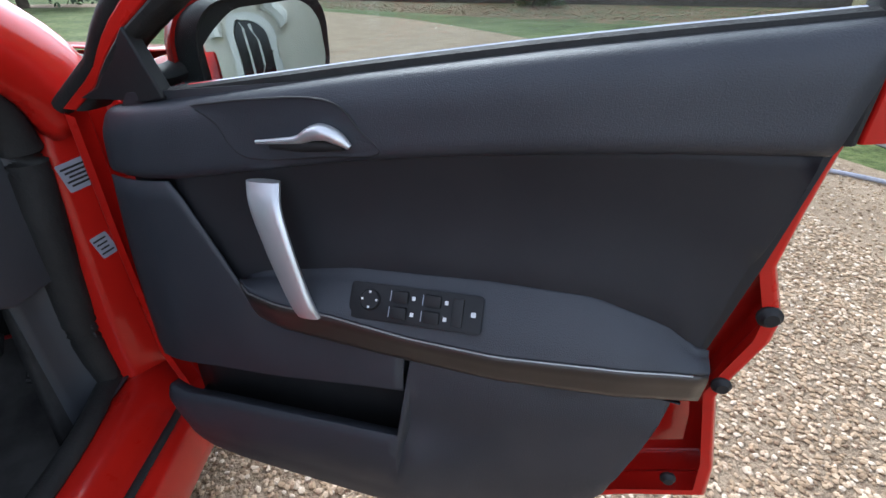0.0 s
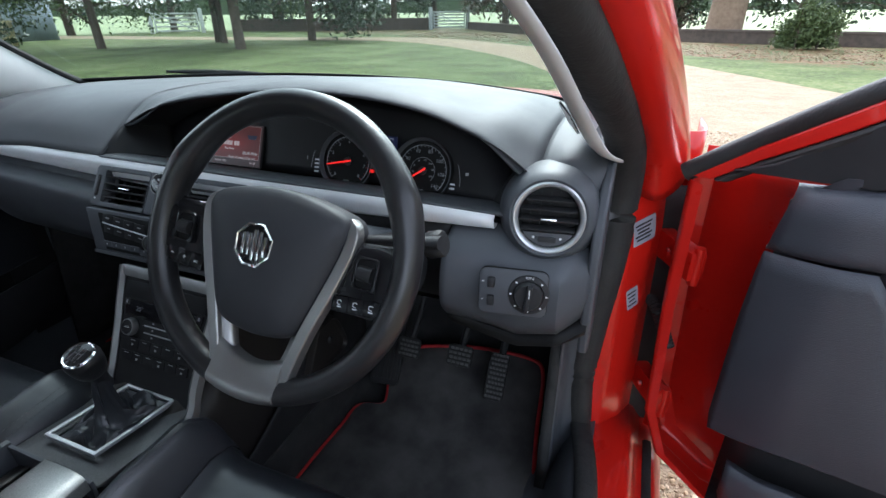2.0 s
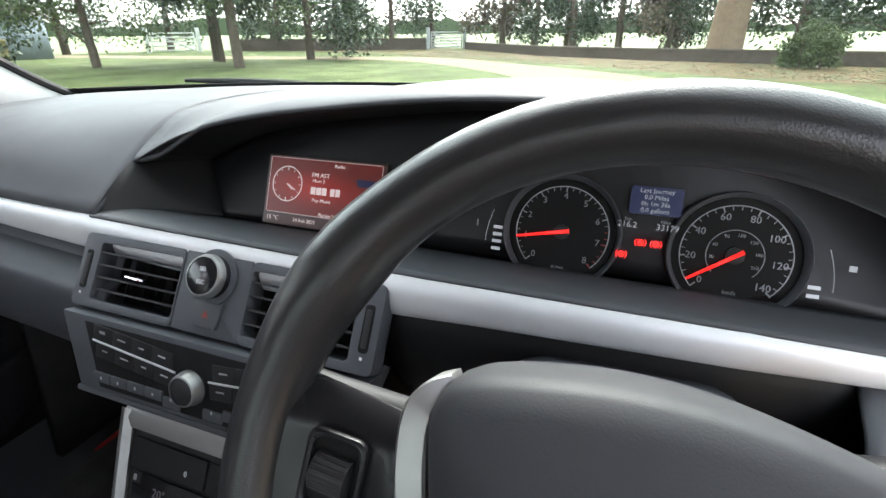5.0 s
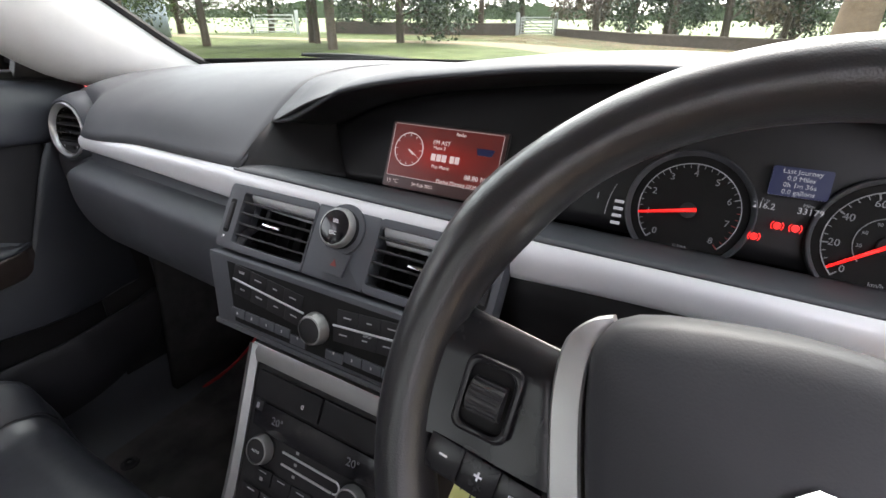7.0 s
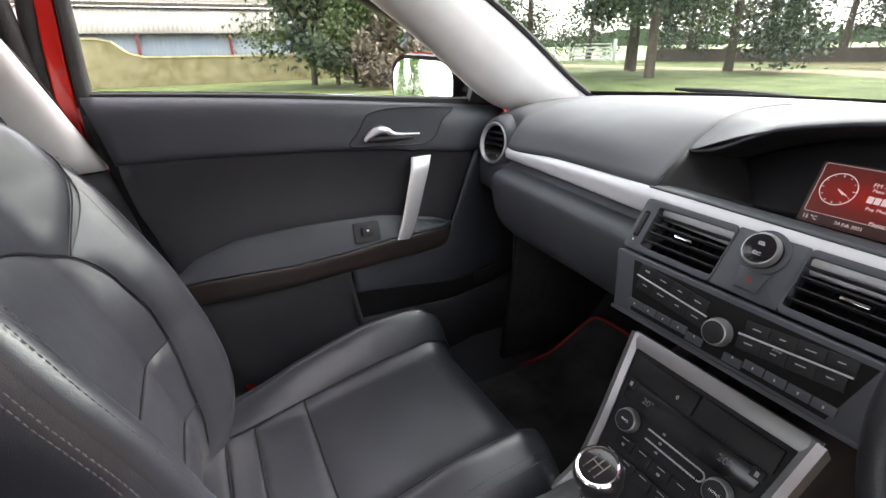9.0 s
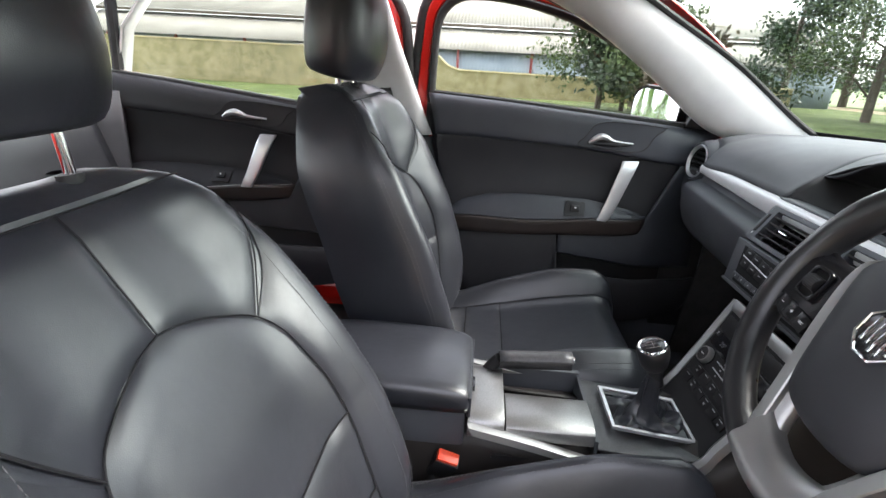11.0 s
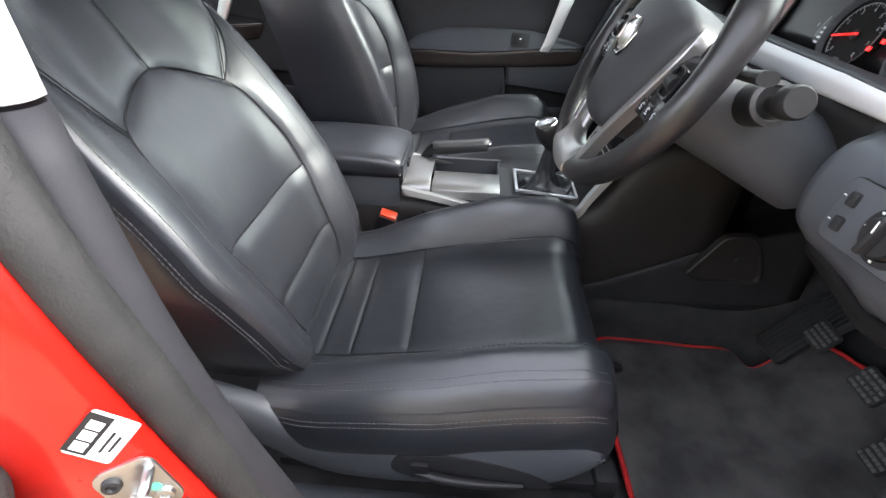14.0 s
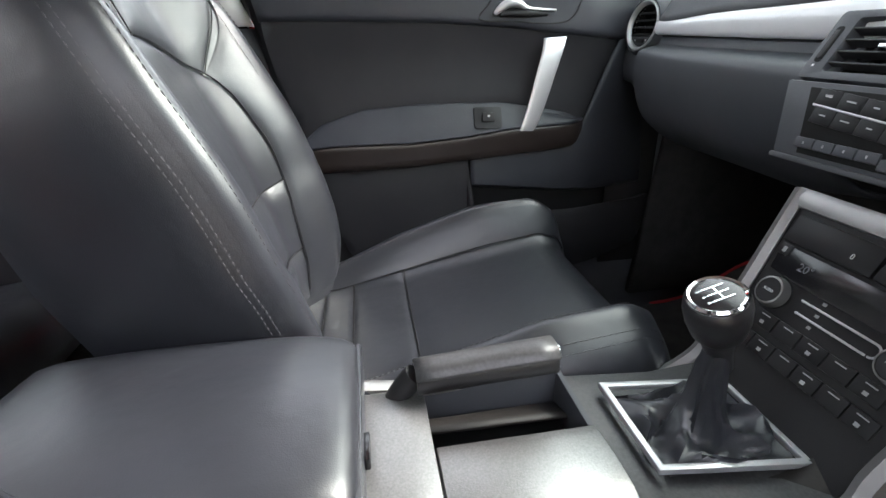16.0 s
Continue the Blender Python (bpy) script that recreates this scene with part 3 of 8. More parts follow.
def door_shell(door, place, rim=FRAME, glazing=None):
    """Red pressed shell, window frame, seal, glass and the outside mirror."""
    P = lambda a, d, z: tuple(place(a, d, z))
    # outline of the shell, front bottom round to rear top
    out = [(-0.085, 0.96), (-0.085, 0.75), (-0.075, 0.52), (-0.04, 0.43), (0.05, 0.40), (0.35, 0.40), (0.70, 0.41), (0.80, 0.455), (0.902, 0.485), (0.898, 0.54), (0.868, 0.665), (0.880, 0.70), (0.903, 0.755), (0.905, 0.785), (0.879, 0.85), (0.886, 0.91), (0.894, 0.963), (0.906, 1.028), (0.918, 1.07)]
    rows = []
    for d, g in ((-0.032, 0.03), (-0.030, 0.008), (-0.036, 0.0), (-0.075, 0.0), (-0.08, -0.012), (-0.115, -0.014), (-0.12, -0.006), (-0.125, 0.03)):
        rows.append([P(a + (0.43 - a) * g * 1.4, d, z + (0.72 - z) * g * 0.9) for a, z in out])
    body = part("door_body", loft(rows), RED, door, "glossy red pressed door shell", bevel=0.002)
    back = [(0.05, 0.96), (0.05, 0.7), (0.09, 0.5), (0.12, 0.43), (0.7, 0.44), (0.80, 0.6), (0.86, 0.85), (0.9, 1.05), (0.5, 1.03), (0.1, 1.0)]
    part("inner_skin", loft([[P(a, -0.026, z) for a, z in back], [P(0.4 + (a - 0.4) * 0.02, -0.028, 0.75 + (z - 0.75) * 0.02) for a, z in back]], ring=True), DOOR_DARK, door, thick=0.002)
    skin = [[P(a, -0.115 - 0.035 * math.sin(math.pi * (z - 0.35) / 0.8), z) for z in np.linspace(0.41, 0.99, 12)] for a in np.linspace(-0.085, 0.90, 12)]
    part("outer_skin", loft(skin), RED, door, thick=0.001)
    # window frame: a red outer bar with a black rubber lining
    fr = spline([(a, 0, z) for a, z in rim], 50)
    mid = np.array([0.55, 0.0, 0.95])
    rows, rub = [], []
    for p in fr:
        v = (mid - p)
        v = v / np.linalg.norm(v)
        q = lambda k, d: P(p[0] + v[0] * k, d, p[2] + v[2] * k)
        rows.append([q(0.0, -0.04), q(0.004, -0.032), q(0.030, -0.030), q(0.034, -0.04), q(0.034, -0.085), q(0.0, -0.09)])
        rub.append([q(0.033, -0.034), q(0.036, -0.026), q(0.052, -0.03), q(0.056, -0.05), q(0.05, -0.075), q(0.034, -0.08)])
    part("window_frame", loft(rows, ring=True), RED, door, "red window frame", bevel=0.002)
    part("frame_seal", tube([P(p[0] - 0.010 * (mid - p)[0] / np.linalg.norm(mid - p), -0.045, p[2] - 0.010 * (mid - p)[2] / np.linalg.norm(mid - p)) for p in fr], 0.015, 10), RUBBER, door, "black rubber seal round the window frame")
    part("window_seal", loft(rub, ring=True, across=14), RUBBER, door, "black rubber window channel")
    # waist seal and glass
    part("waist_seal", loft([[P(a, -0.03, SILL(a / 0.89) - 0.01), P(a, -0.032, SILL(a / 0.89) + 0.006), P(a, -0.040, SILL(a / 0.89) + 0.009), P(a, -0.046, SILL(a / 0.89) - 0.004)] for a in np.linspace(0.09, 0.90, 24)], ring=True, caps=True), RUBBER, door)
    part("waist_chrome", tube([P(a, -0.047, SILL(a / 0.89) + 0.008) for a in np.linspace(0.12, 0.90, 24)], 0.0022, 6), CHROME, door, "thin bright strip along the window sill")
    gl = []
    for a in np.linspace(0.10, 0.90, 20):
        zt = float(np.interp(a, [f[0] for f in fr[:36]], [f[2] for f in fr[:36]])) - 0.03
        gl.append([P(a, -0.058, z) for z in np.linspace(SILL(a / 0.89) - 0.01, max(zt, SILL(a / 0.89)), 6)])
    g = part("window_glass", loft(gl), glazing or SIDE_GLASS, door, "clear side window", thick=0.004)
    g.visible_shadow = False
    # corner triangle inside the mirror
    tri_ = [(-0.03, 0.982), (0.13, 0.992), (0.165, 0.996), (0.13, 1.075), (0.02, 1.0)]
    part("corner_trim", loft([[P(a, -0.022, z) for a, z in tri_], [P(a, -0.045, z) for a, z in tri_]], ring=True, caps=True), MATT_BLACK, door, bevel=0.003)
    return np.array([0.200, -0.212, 1.026])


def wing_mirror(door, place, C, tilt):
    """Outside mirror: red cap, black shell, real mirror glass in a recessed face that looks rearwards."""
    P = lambda a, d, z: Vector(place(a, d, z))
    ring_ = rounded(0.225, 0.150, 0.055, 7)
    swing = lambda x: -0.36 * x
    shape = lambda x, z: (x, z - 0.06 * x)
    rows, cap = [], []
    for da, sc in ((0.0, 0.93), (0.006, 1.0), (-0.012, 1.03), (-0.04, 0.98), (-0.07, 0.82), (-0.092, 0.5), (-0.10, 0.1)):
        r = [P(C[0] + da + swing(x * sc), C[1] + shape(x * sc, z * sc)[0], C[2] + shape(x * sc, z * sc)[1]) for x, z in ring_]
        rows.append(r)
    shell = part("mirror_shell", loft(rows, ring=True, caps=True), MATT_BLACK, door, "black mirror housing")
    cap_rows = []
    for da, sc in ((-0.028, 1.045), (-0.045, 1.01), (-0.075, 0.84), (-0.097, 0.52), (-0.106, 0.1)):
        cap_rows.append([P(C[0] + da + swing(x * sc), C[1] + shape(x * sc, z * sc)[0], C[2] + shape(x * sc, z * sc)[1] + 0.001) for x, z in ring_])
    part("mirror_cap", loft(cap_rows, ring=True, caps=True), RED, shell, "glossy red mirror cap")
    out = (P(1, 0, 0) - P(0, 0, 0)).normalized()
    inw = (P(0, 1, 0) - P(0, 0, 0)).normalized()
    n = (out + inw * tilt[0] + Vector((0, 0, tilt[1]))).normalized()
    c = P(C[0] + 0.002, C[1], C[2])
    rows = []
    for sc in np.linspace(1.0, 0.02, 14):
        r = []
        for x, z in ring_:
            x, z = shape(x * 0.89 * sc, z * 0.86 * sc)
            q = c + inw * x + out * swing(x) + Vector((0, 0, z))
            flat = q - n * ((q - c).dot(n))
            r.append(flat + n * (0.0085 - ((flat - c).length ** 2) / 2.8))
        rows.append(r)
    part("mirror_glass", loft(rows, ring=True, caps=False), MIRROR, shell, "mirror glass")
    arm = [P(0.10, -0.05, 1.012), P(0.115, -0.09, 1.012), P(0.13, -0.13, 1.022)]
    part("mirror_arm", tube(arm, [0.03, 0.026, 0.03], 12, 10, flat=0.55), MATT_BLACK, shell)


def front_door(name, place, label, switches, tilt, group):
    door = thing(name, place(-0.08, -0.05, 0.45), label, "car door", group)
    door_trim(door, driver_trim_place if place is driver_place else place, switches=switches)
    C = door_shell(door, place)
    wing_mirror(door, place, C, tilt)
    return door


driver_door = front_door("front_door", driver_place, "red front car door standing wide open, black inner trim", 4, (0.36, 0.09), "car doors")
for a, z, r in ((0.889, 0.790, 1.15), (0.866, 0.686, 1.0), (0.842, 0.508, 0.9)):
    part("door_bolt" if z != 0.686 else "latch", lathe([(0, 0.006 * r), (0.007 * r, 0.006 * r), (0.0095 * r, 0.002), (0.012 * r, 0.0), (0.012 * r, -0.004)], facing(driver_place(a, -0.028, z), DRIVER_N), 16), MATT_BLACK, driver_door)
passenger_door = front_door("front_door", passenger_place, "closed red front car door with black inner trim", 1, (0.36, 0.09), "car doors")
rear_door = thing("rear_door", (-0.80, -1.1, 0.45), "closed red rear car door, inner trim darkened for shade", "car door", "car doors")
# rear trim darkened in colour to hold the shade in the back
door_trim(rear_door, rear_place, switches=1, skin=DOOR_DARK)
REAR_RIM = [(-0.06, 0.97), (-0.055, 1.10), (-0.03, 1.28), (0.06, 1.365), (0.35, 1.385), (0.70, 1.36), (0.95, 1.27), (1.06, 1.15), (1.05, 1.08)]
door_shell(rear_door, rear_place, REAR_RIM, REAR_GLASS)
part("window_divider", tube([rear_place(0.76, -0.055, 1.06), rear_place(0.745, -0.055, 1.36)], 0.016, 8), RUBBER, rear_door, "black window divider")


# ---- car body ----
car = thing("car", (0, 0, 0.0), "red saloon car on a gravel drive, one front door open", "car")
floor_rows = [[(x, y, z) for x, z in ((-0.80, 0.30), (-0.70, 0.24), (-0.185, 0.243), (-0.155, 0.36), (0.155, 0.36), (0.185, 0.243), (0.70, 0.24), (0.80, 0.30))] for y in (-1.6, -0.8, -0.3, 0.2, 0.42)]
floor_rows += [[(x, 0.62, z + 0.12) for x, z in ((-0.80, 0.30), (-0.70, 0.26), (-0.22, 0.26), (-0.14, 0.36), (0.14, 0.36), (0.22, 0.26), (0.70, 0.26), (0.80, 0.30))], [(x, 0.78, 0.62) for x in np.linspace(-0.80, 0.80, 8)], [(x, 0.80, 0.95) for x in np.linspace(-0.80, 0.80, 8)]]
part("carpet", loft(floor_rows, across=40, along=40), CARPET, car, "black carpet over the floor", thick=0.01)
for sx in (1, -1):
    # sill, hinge post, A-pillar, B-pillar
    sill = [[(sx * x, y, z) for x, z in ((0.752, 0.34), (0.760, 0.395), (0.79, 0.405), (0.825, 0.402), (0.848, 0.392), (0.862, 0.372), (0.870, 0.360), (0.895, 0.352), (0.912, 0.340), (0.922, 0.31), (0.918, 0.22), (0.80, 0.17))] for y in np.linspace(-1.5, 0.50, 16)]
    part("sill", loft(sill, across=22), RED, car, "glossy red door sill", thick=0.004)
    part("sill_seal", tube([(sx * x, y, 0.413) for x, y in ((0.785, -0.48), (0.785, -0.2), (0.786, 0.05), (0.783, 0.16), (0.772, 0.26), (0.756, 0.335), (0.746, 0.385))], 0.021, 12, 30, flat=0.7), RUBBER, car, "black rubber door seal")
    part("sill_trim", loft([[(sx * x, y, z) for x, z in ((0.60, 0.258), (0.66, 0.266), (0.70, 0.30), (0.725, 0.36), (0.75, 0.402), (0.778, 0.412))] for y in np.linspace(-0.62, 0.44, 8)], across=12), LOWER, car, "dark sill trim", thick=0.004)
    part("sill_strip", tube([(sx * 0.888, y, 0.357) for y in np.linspace(-1.4, 0.42, 10)], 0.009, 8, flat=0.5), RUBBER, car, "black rubber strip along the sill")
    post = []
    for z in np.linspace(0.28, 0.99, 14):
        k = (z - 0.28) / 0.71
        y0 = 0.375 + 0.035 * k + 0.06 * max(0, k - 0.75)
        post.append([(sx * x, y, z) for x, y in ((0.702, y0 + 0.025), (0.712, y0 + 0.004), (0.74, y0 - 0.004), (0.768, y0 - 0.001), (0.786, y0 + 0.004), (0.792, y0 + 0.010), (0.805, y0 + 0.026), (0.82, y0 + 0.045), (0.833, y0 + 0.075), (0.85, y0 + 0.11), (0.875, y0 + 0.12), (0.885, y0 + 0.14), (0.885, y0 + 0.26))])
    part("hinge_post", loft(post, across=30), RED, car, "glossy red hinge post", thick=0.004)
    pil = []
    for c, r in (((0.812, 0.44, 0.93), 1.1), ((0.80, 0.40, 1.00), 1.0), ((0.755, 0.22, 1.135), 0.95), ((0.69, 0.0, 1.275), 0.9), ((0.62, -0.25, 1.375), 0.9), ((0.585, -0.55, 1.41), 0.9), ((0.58, -1.0, 1.40), 0.9)):
        pil.append([(sx * (c[0] + dx * r), c[1] + dy * r, c[2] + dz * r) for dx, dy, dz in ((-0.03, -0.022, -0.022), (0.0, -0.03, -0.03), (0.03, -0.012, -0.012), (0.042, 0.02, 0.02), (0.03, 0.06, 0.045), (0.0, 0.085, 0.06), (-0.03, 0.08, 0.05))])
    part("front_pillar", loft(pil, across=20, along=40), RED, car, "glossy red windscreen pillar and roof rail", thick=0.004)
    seal_path = [(sx * 0.748, 0.372, 0.42), (sx * 0.735, 0.375, 0.52), (sx * 0.740, 0.380, 0.65), (sx * 0.752, 0.385, 0.78), (sx * 0.757, 0.388, 0.91), (sx * 0.754, 0.345, 1.00), (sx * 0.715, 0.165, 1.125), (sx * 0.65, -0.05, 1.255), (sx * 0.595, -0.30, 1.345), (sx * 0.575, -0.55, 1.37), (sx * 0.61, -0.72, 1.33), (sx * 0.722, -0.640, 1.10), (sx * 0.784, -0.565, 0.90), (sx * 0.789, -0.495, 0.68), (sx * 0.782, -0.425, 0.46), (sx * 0.77, -0.38, 0.415)]
    part("door_seal", tube(seal_path, [0.022, 0.030, 0.032, 0.032, 0.030, 0.030, 0.031, 0.030, 0.026, 0.021, 0.022, 0.025, 0.024, 0.023, 0.020, 0.020], 14, 120), RUBBER, car, "black rubber door opening seal")
    # pale trim inside the pillar
    trim = []
    for lo, up in (((0.742, 0.32, 0.985), (0.725, 0.55, 1.0)), ((0.722, 0.23, 1.02), (0.714, 0.47, 1.045)), ((0.672, 0.02, 1.165), (0.690, 0.26, 1.185)), ((0.61, -0.18, 1.28), (0.635, 0.03, 1.30)), ((0.56, -0.35, 1.345), (0.57, -0.12, 1.365))):
        lo, up = np.array(lo), np.array(up)
        m = (lo + up) / 2
        trim.append([(sx * q[0], q[1], q[2]) for q in (lo + (0.012, 0, 0), lo, lo * 0.75 + up * 0.25 + (-0.022, -0.01, 0.004), m + (-0.026, -0.012, 0.006), lo * 0.25 + up * 0.75 + (-0.018, -0.006, 0.006), up, up + (0.01, 0.01, 0))])
    part("pillar_trim", loft(trim, across=18, along=30), PILLAR, car, "pale grey windscreen pillar trim", thick=0.004)
    edge_ = [(sx * (x - 0.006), y + 0.002, z) for x, y, z in ((0.727, 0.56, 1.0), (0.716, 0.475, 1.046), (0.692, 0.265, 1.186), (0.637, 0.035, 1.301), (0.572, -0.115, 1.366))]
    part("pillar_seal", tube(edge_, 0.0085, 8, 40), RUBBER, car, "black seal between pillar trim and windscreen")
    # B-pillar: red outside, dark lower and pale upper trim inside
    bp = []
    for z, x, y in ((0.30, 0.80, -0.40), (0.45, 0.82, -0.435), (0.70, 0.83, -0.515), (0.93, 0.81, -0.585), (1.15, 0.73, -0.665), (1.36, 0.62, -0.73)):
        bp.append([(sx * (x + dx), y + dy, z) for dx, dy in ((-0.03, -0.004), (-0.02, 0.004), (-0.004, 0.0), (0.008, -0.02), (0.014, -0.045), (0.018, -0.08), (0.02, -0.18))])
    part("centre_pillar", loft(bp, across=24, along=30), RED, car, "glossy red centre pillar", thick=0.004)
    for nm, zs, mat in (("lower_pillar_trim", (0.32, 0.50, 0.72, 0.942), DOOR_DARK), ("upper_pillar_trim", (0.946, 1.07, 1.20, 1.38), PILLAR)):
        rows = []
        for z in zs:
            y = float(np.interp(z, (0.30, 0.45, 0.70, 0.93, 1.15, 1.36), (-0.40, -0.435, -0.515, -0.585, -0.665, -0.73)))
            x = float(np.interp(z, (0.30, 0.45, 0.70, 0.93, 1.15, 1.36), (0.74, 0.76, 0.765, 0.735, 0.665, 0.56)))
            rows.append([(sx * (x + dx), y + dy, z) for dx, dy in ((0.03, 0.02), (0.015, 0.034), (-0.006, 0.036), (-0.02, 0.018), (-0.03, -0.03), (-0.026, -0.12), (0.0, -0.17), (0.04, -0.175))])
        part(nm, loft(rows, across=20, along=16), mat, car, thick=0.004)
    kick = [[(sx * x, y, z) for y, z in ((0.27, 0.30), (0.30, 0.6), (0.34, 0.95))] for x in (0.700,)] + [[(sx * 0.70, y, z) for y, z in ((0.5, 0.30), (0.5, 0.6), (0.5, 0.95))], [(sx * 0.70, y, z) for y, z in ((0.82, 0.30), (0.82, 0.6), (0.82, 0.95))]]
    part("kick_panel", loft(kick, across=8), CARPET, car, "dark footwell side trim", thick=0.02)
    fill = [[(sx * x, y, z) for x, y in ((0.698, 0.30), (0.712, 0.345), (0.735, 0.362), (0.76, 0.372))] for z in (0.30, 0.5, 0.75, 0.99)]
    part("post_trim", loft(fill, across=8, along=10), LOWER, car, "dark trim beside the door seal", thick=0.003)
    if sx < 0:
        part("hinge_cover", loft([[(-0.735, y, z) for z in (0.28, 0.6, 0.95)] for y in (0.20, 0.30, 0.40)]), MATT_BLACK, car, "dark seal trim behind the dashboard end", thick=0.004)
    # front wing outside
    wing = []
    for y in np.linspace(0.50, 1.75, 12):
        k = (y - 0.5) / 1.25
        wing.append([(sx * x, y, z) for x, z in ((0.72 - 0.05 * k, 0.99 - 0.13 * k), (0.80 - 0.04 * k, 0.985 - 0.14 * k), (0.86 - 0.04 * k, 0.95 - 0.16 * k), (0.895 - 0.05 * k, 0.86 - 0.1 * k), (0.905 - 0.06 * k, 0.7), (0.89 - 0.05 * k, 0.45))])
    part("front_wing", loft(wing, across=16), RED, car, "glossy red front wing", thick=0.003)
bonnet = [[(x, y, 0.985 - 0.09 * k - 0.05 * k * k + 0.025 * math.cos(x * 2.1) - 0.02) for x in np.linspace(-0.72 + 0.05 * k, 0.72 - 0.05 * k, 20)] for y, k in zip(np.linspace(0.92, 1.95, 12), np.linspace(0, 1, 12))]
part("bonnet", loft(bonnet), RED, car, "glossy red bonnet", thick=0.003)
cowl = [[(x, y0 + dy, z) for dy, z in ((-0.06, 1.0), (0.0, 0.985), (0.05, 0.965), (0.12, 0.965))] for x, y0 in ((-0.74, 0.62), (-0.55, 0.78), (-0.3, 0.88), (0, 0.92), (0.3, 0.88), (0.55, 0.78), (0.74, 0.62))]
part("scuttle", loft(cowl, across=10, along=30), MATT_BLACK, car, "black plastic scuttle below the windscreen", thick=0.004)
wiper = thing("windscreen_wiper", (-0.05, 0.96, 0.97), "black windscreen wiper resting at the foot of the windscreen", "wiper")
part("wiper_arm", tube([(-0.05, 0.96, 0.968), (-0.10, 0.95, 0.985), (-0.30, 0.905, 1.004), (-0.46, 0.845, 1.022)], [0.012, 0.010, 0.007, 0.005], 8, 24, flat=0.6), MATT_BLACK, wiper)
part("wiper_blade", tube([(-0.62, 0.735, 1.026), (-0.52, 0.800, 1.020), (-0.40, 0.850, 1.013), (-0.26, 0.892, 1.001)], [0.004, 0.009, 0.009, 0.005], 8, 24), RUBBER, wiper, "black rubber wiper blade")
part("wiper_pivot", lathe([(0, 0.02), (0.014, 0.018), (0.018, 0.0)], Matrix.Translation((-0.05, 0.96, 0.962)), 16), MATT_BLACK, wiper)
ws, band = [], []
for x in np.linspace(-0.735, 0.735, 26):
    y0 = 0.90 - 0.31 * (abs(x) / 0.70) ** 2.2
    top = (x * 0.84, 0.06 - 0.14 * (abs(x) / 0.7) ** 2, 1.415 - 0.04 * (abs(x) / 0.7) ** 2)
    ws.append([(x + (top[0] - x) * k, y0 + (top[1] - y0) * k, 1.005 + (top[2] - 1.005) * k + 0.02 * math.sin(math.pi * k)) for k in np.linspace(0, 1, 14)])
    band.append([(x, y0 - 0.004, 1.004), (x + (top[0] - x) * 0.055, y0 + (top[1] - y0) * 0.055 - 0.004, 1.025)])
glass = part("windscreen", loft(ws), WINDSCREEN_GLASS, car, "clear windscreen", thick=0.005)
glass.visible_shadow = False
part("windscreen_border", loft(band), MATT_BLACK, car, thick=0.002)
roof = [[(x, y - 0.13 * (abs(x) / 0.6) ** 2 * max(0.0, 1 + (y - 0.08) / 0.4), z - 0.05 * (abs(x) / 0.6) ** 2) for x in np.linspace(-0.60, 0.60, 12)] for y, z in ((0.08, 1.415), (-0.12, 1.445), (-0.5, 1.47), (-1.2, 1.45), (-1.7, 1.38))]
part("roof", loft(roof), RED, car, "red roof", thick=0.003)
head = [[(x, y - 0.13 * (abs(x) / 0.6) ** 2 * max(0.0, 1 + (y - 0.06) / 0.4), z - 0.05 * (abs(x) / 0.6) ** 2 - 0.03) for x in np.linspace(-0.60, 0.60, 12)] for y, z in ((0.06, 1.425), (-0.12, 1.445), (-0.5, 1.47), (-1.2, 1.45), (-1.7, 1.38))]
part("headlining", loft(head), PILLAR, car, "pale headlining", thick=0.003)
tail = [[(x, y, z) for x in np.linspace(-0.72, 0.72, 8)] for y, z in ((-1.55, 0.30), (-1.62, 0.7), (-1.68, 0.95), (-2.2, 0.98), (-2.35, 0.9), (-2.4, 0.4))]
part("boot", loft(tail), RED, car, thick=0.004)
rear_glass = [[(x * (1 - 0.15 * k), -1.70 - 0.45 * (1 - k), 0.97 + 0.41 * k) for x in np.linspace(-0.66, 0.66, 10)] for k in np.linspace(0, 1, 6)]
g = part("rear_window", loft(rear_glass), REAR_GLASS, car, thick=0.004)
g.visible_shadow = False
# rear quarter on the driver's side, closed by its door, and C-pillars
for sx in (1, -1):
    rows = [[(sx * x, y, z) for y, z in ((-1.50, 0.30), (-1.52, 0.7), (-1.55, 1.0), (-1.50, 1.2), (-1.35, 1.38), (-1.7, 1.38), (-2.15, 1.0), (-2.2, 0.5))] for x in (0.74, 0.80)]
    part("rear_quarter", loft(rows, ring=True), PILLAR, car, "pale rear pillar trim", thick=0.003)
side = [[(0.80 + 0.04 * math.sin((z - 0.3) * 4), y, z) for z in np.linspace(0.32, 1.03, 8)] for y in np.linspace(-0.82, -1.52, 8)]
part("rear_side_panel", loft(side), RED, car, thick=0.03)
shelf = [[(x, y, 0.968 + 0.02 * (y < -1.8)) for x in np.linspace(-0.66, 0.66, 8)] for y in (-1.62, -1.75, -1.95, -2.15)]
part("parcel_shelf", loft(shelf), LABEL_GREY, car, "grey parcel shelf", thick=0.02)
arch_trim = [[(-0.70 + 0.02 * math.sin(z * 3), y, z) for z in np.linspace(0.30, 1.02, 8)] for y in (-1.50, -1.7, -1.95, -2.2)]
part("rear_side_trim", loft(arch_trim), LOWER, car, "dark trim behind the rear door", thick=0.02)
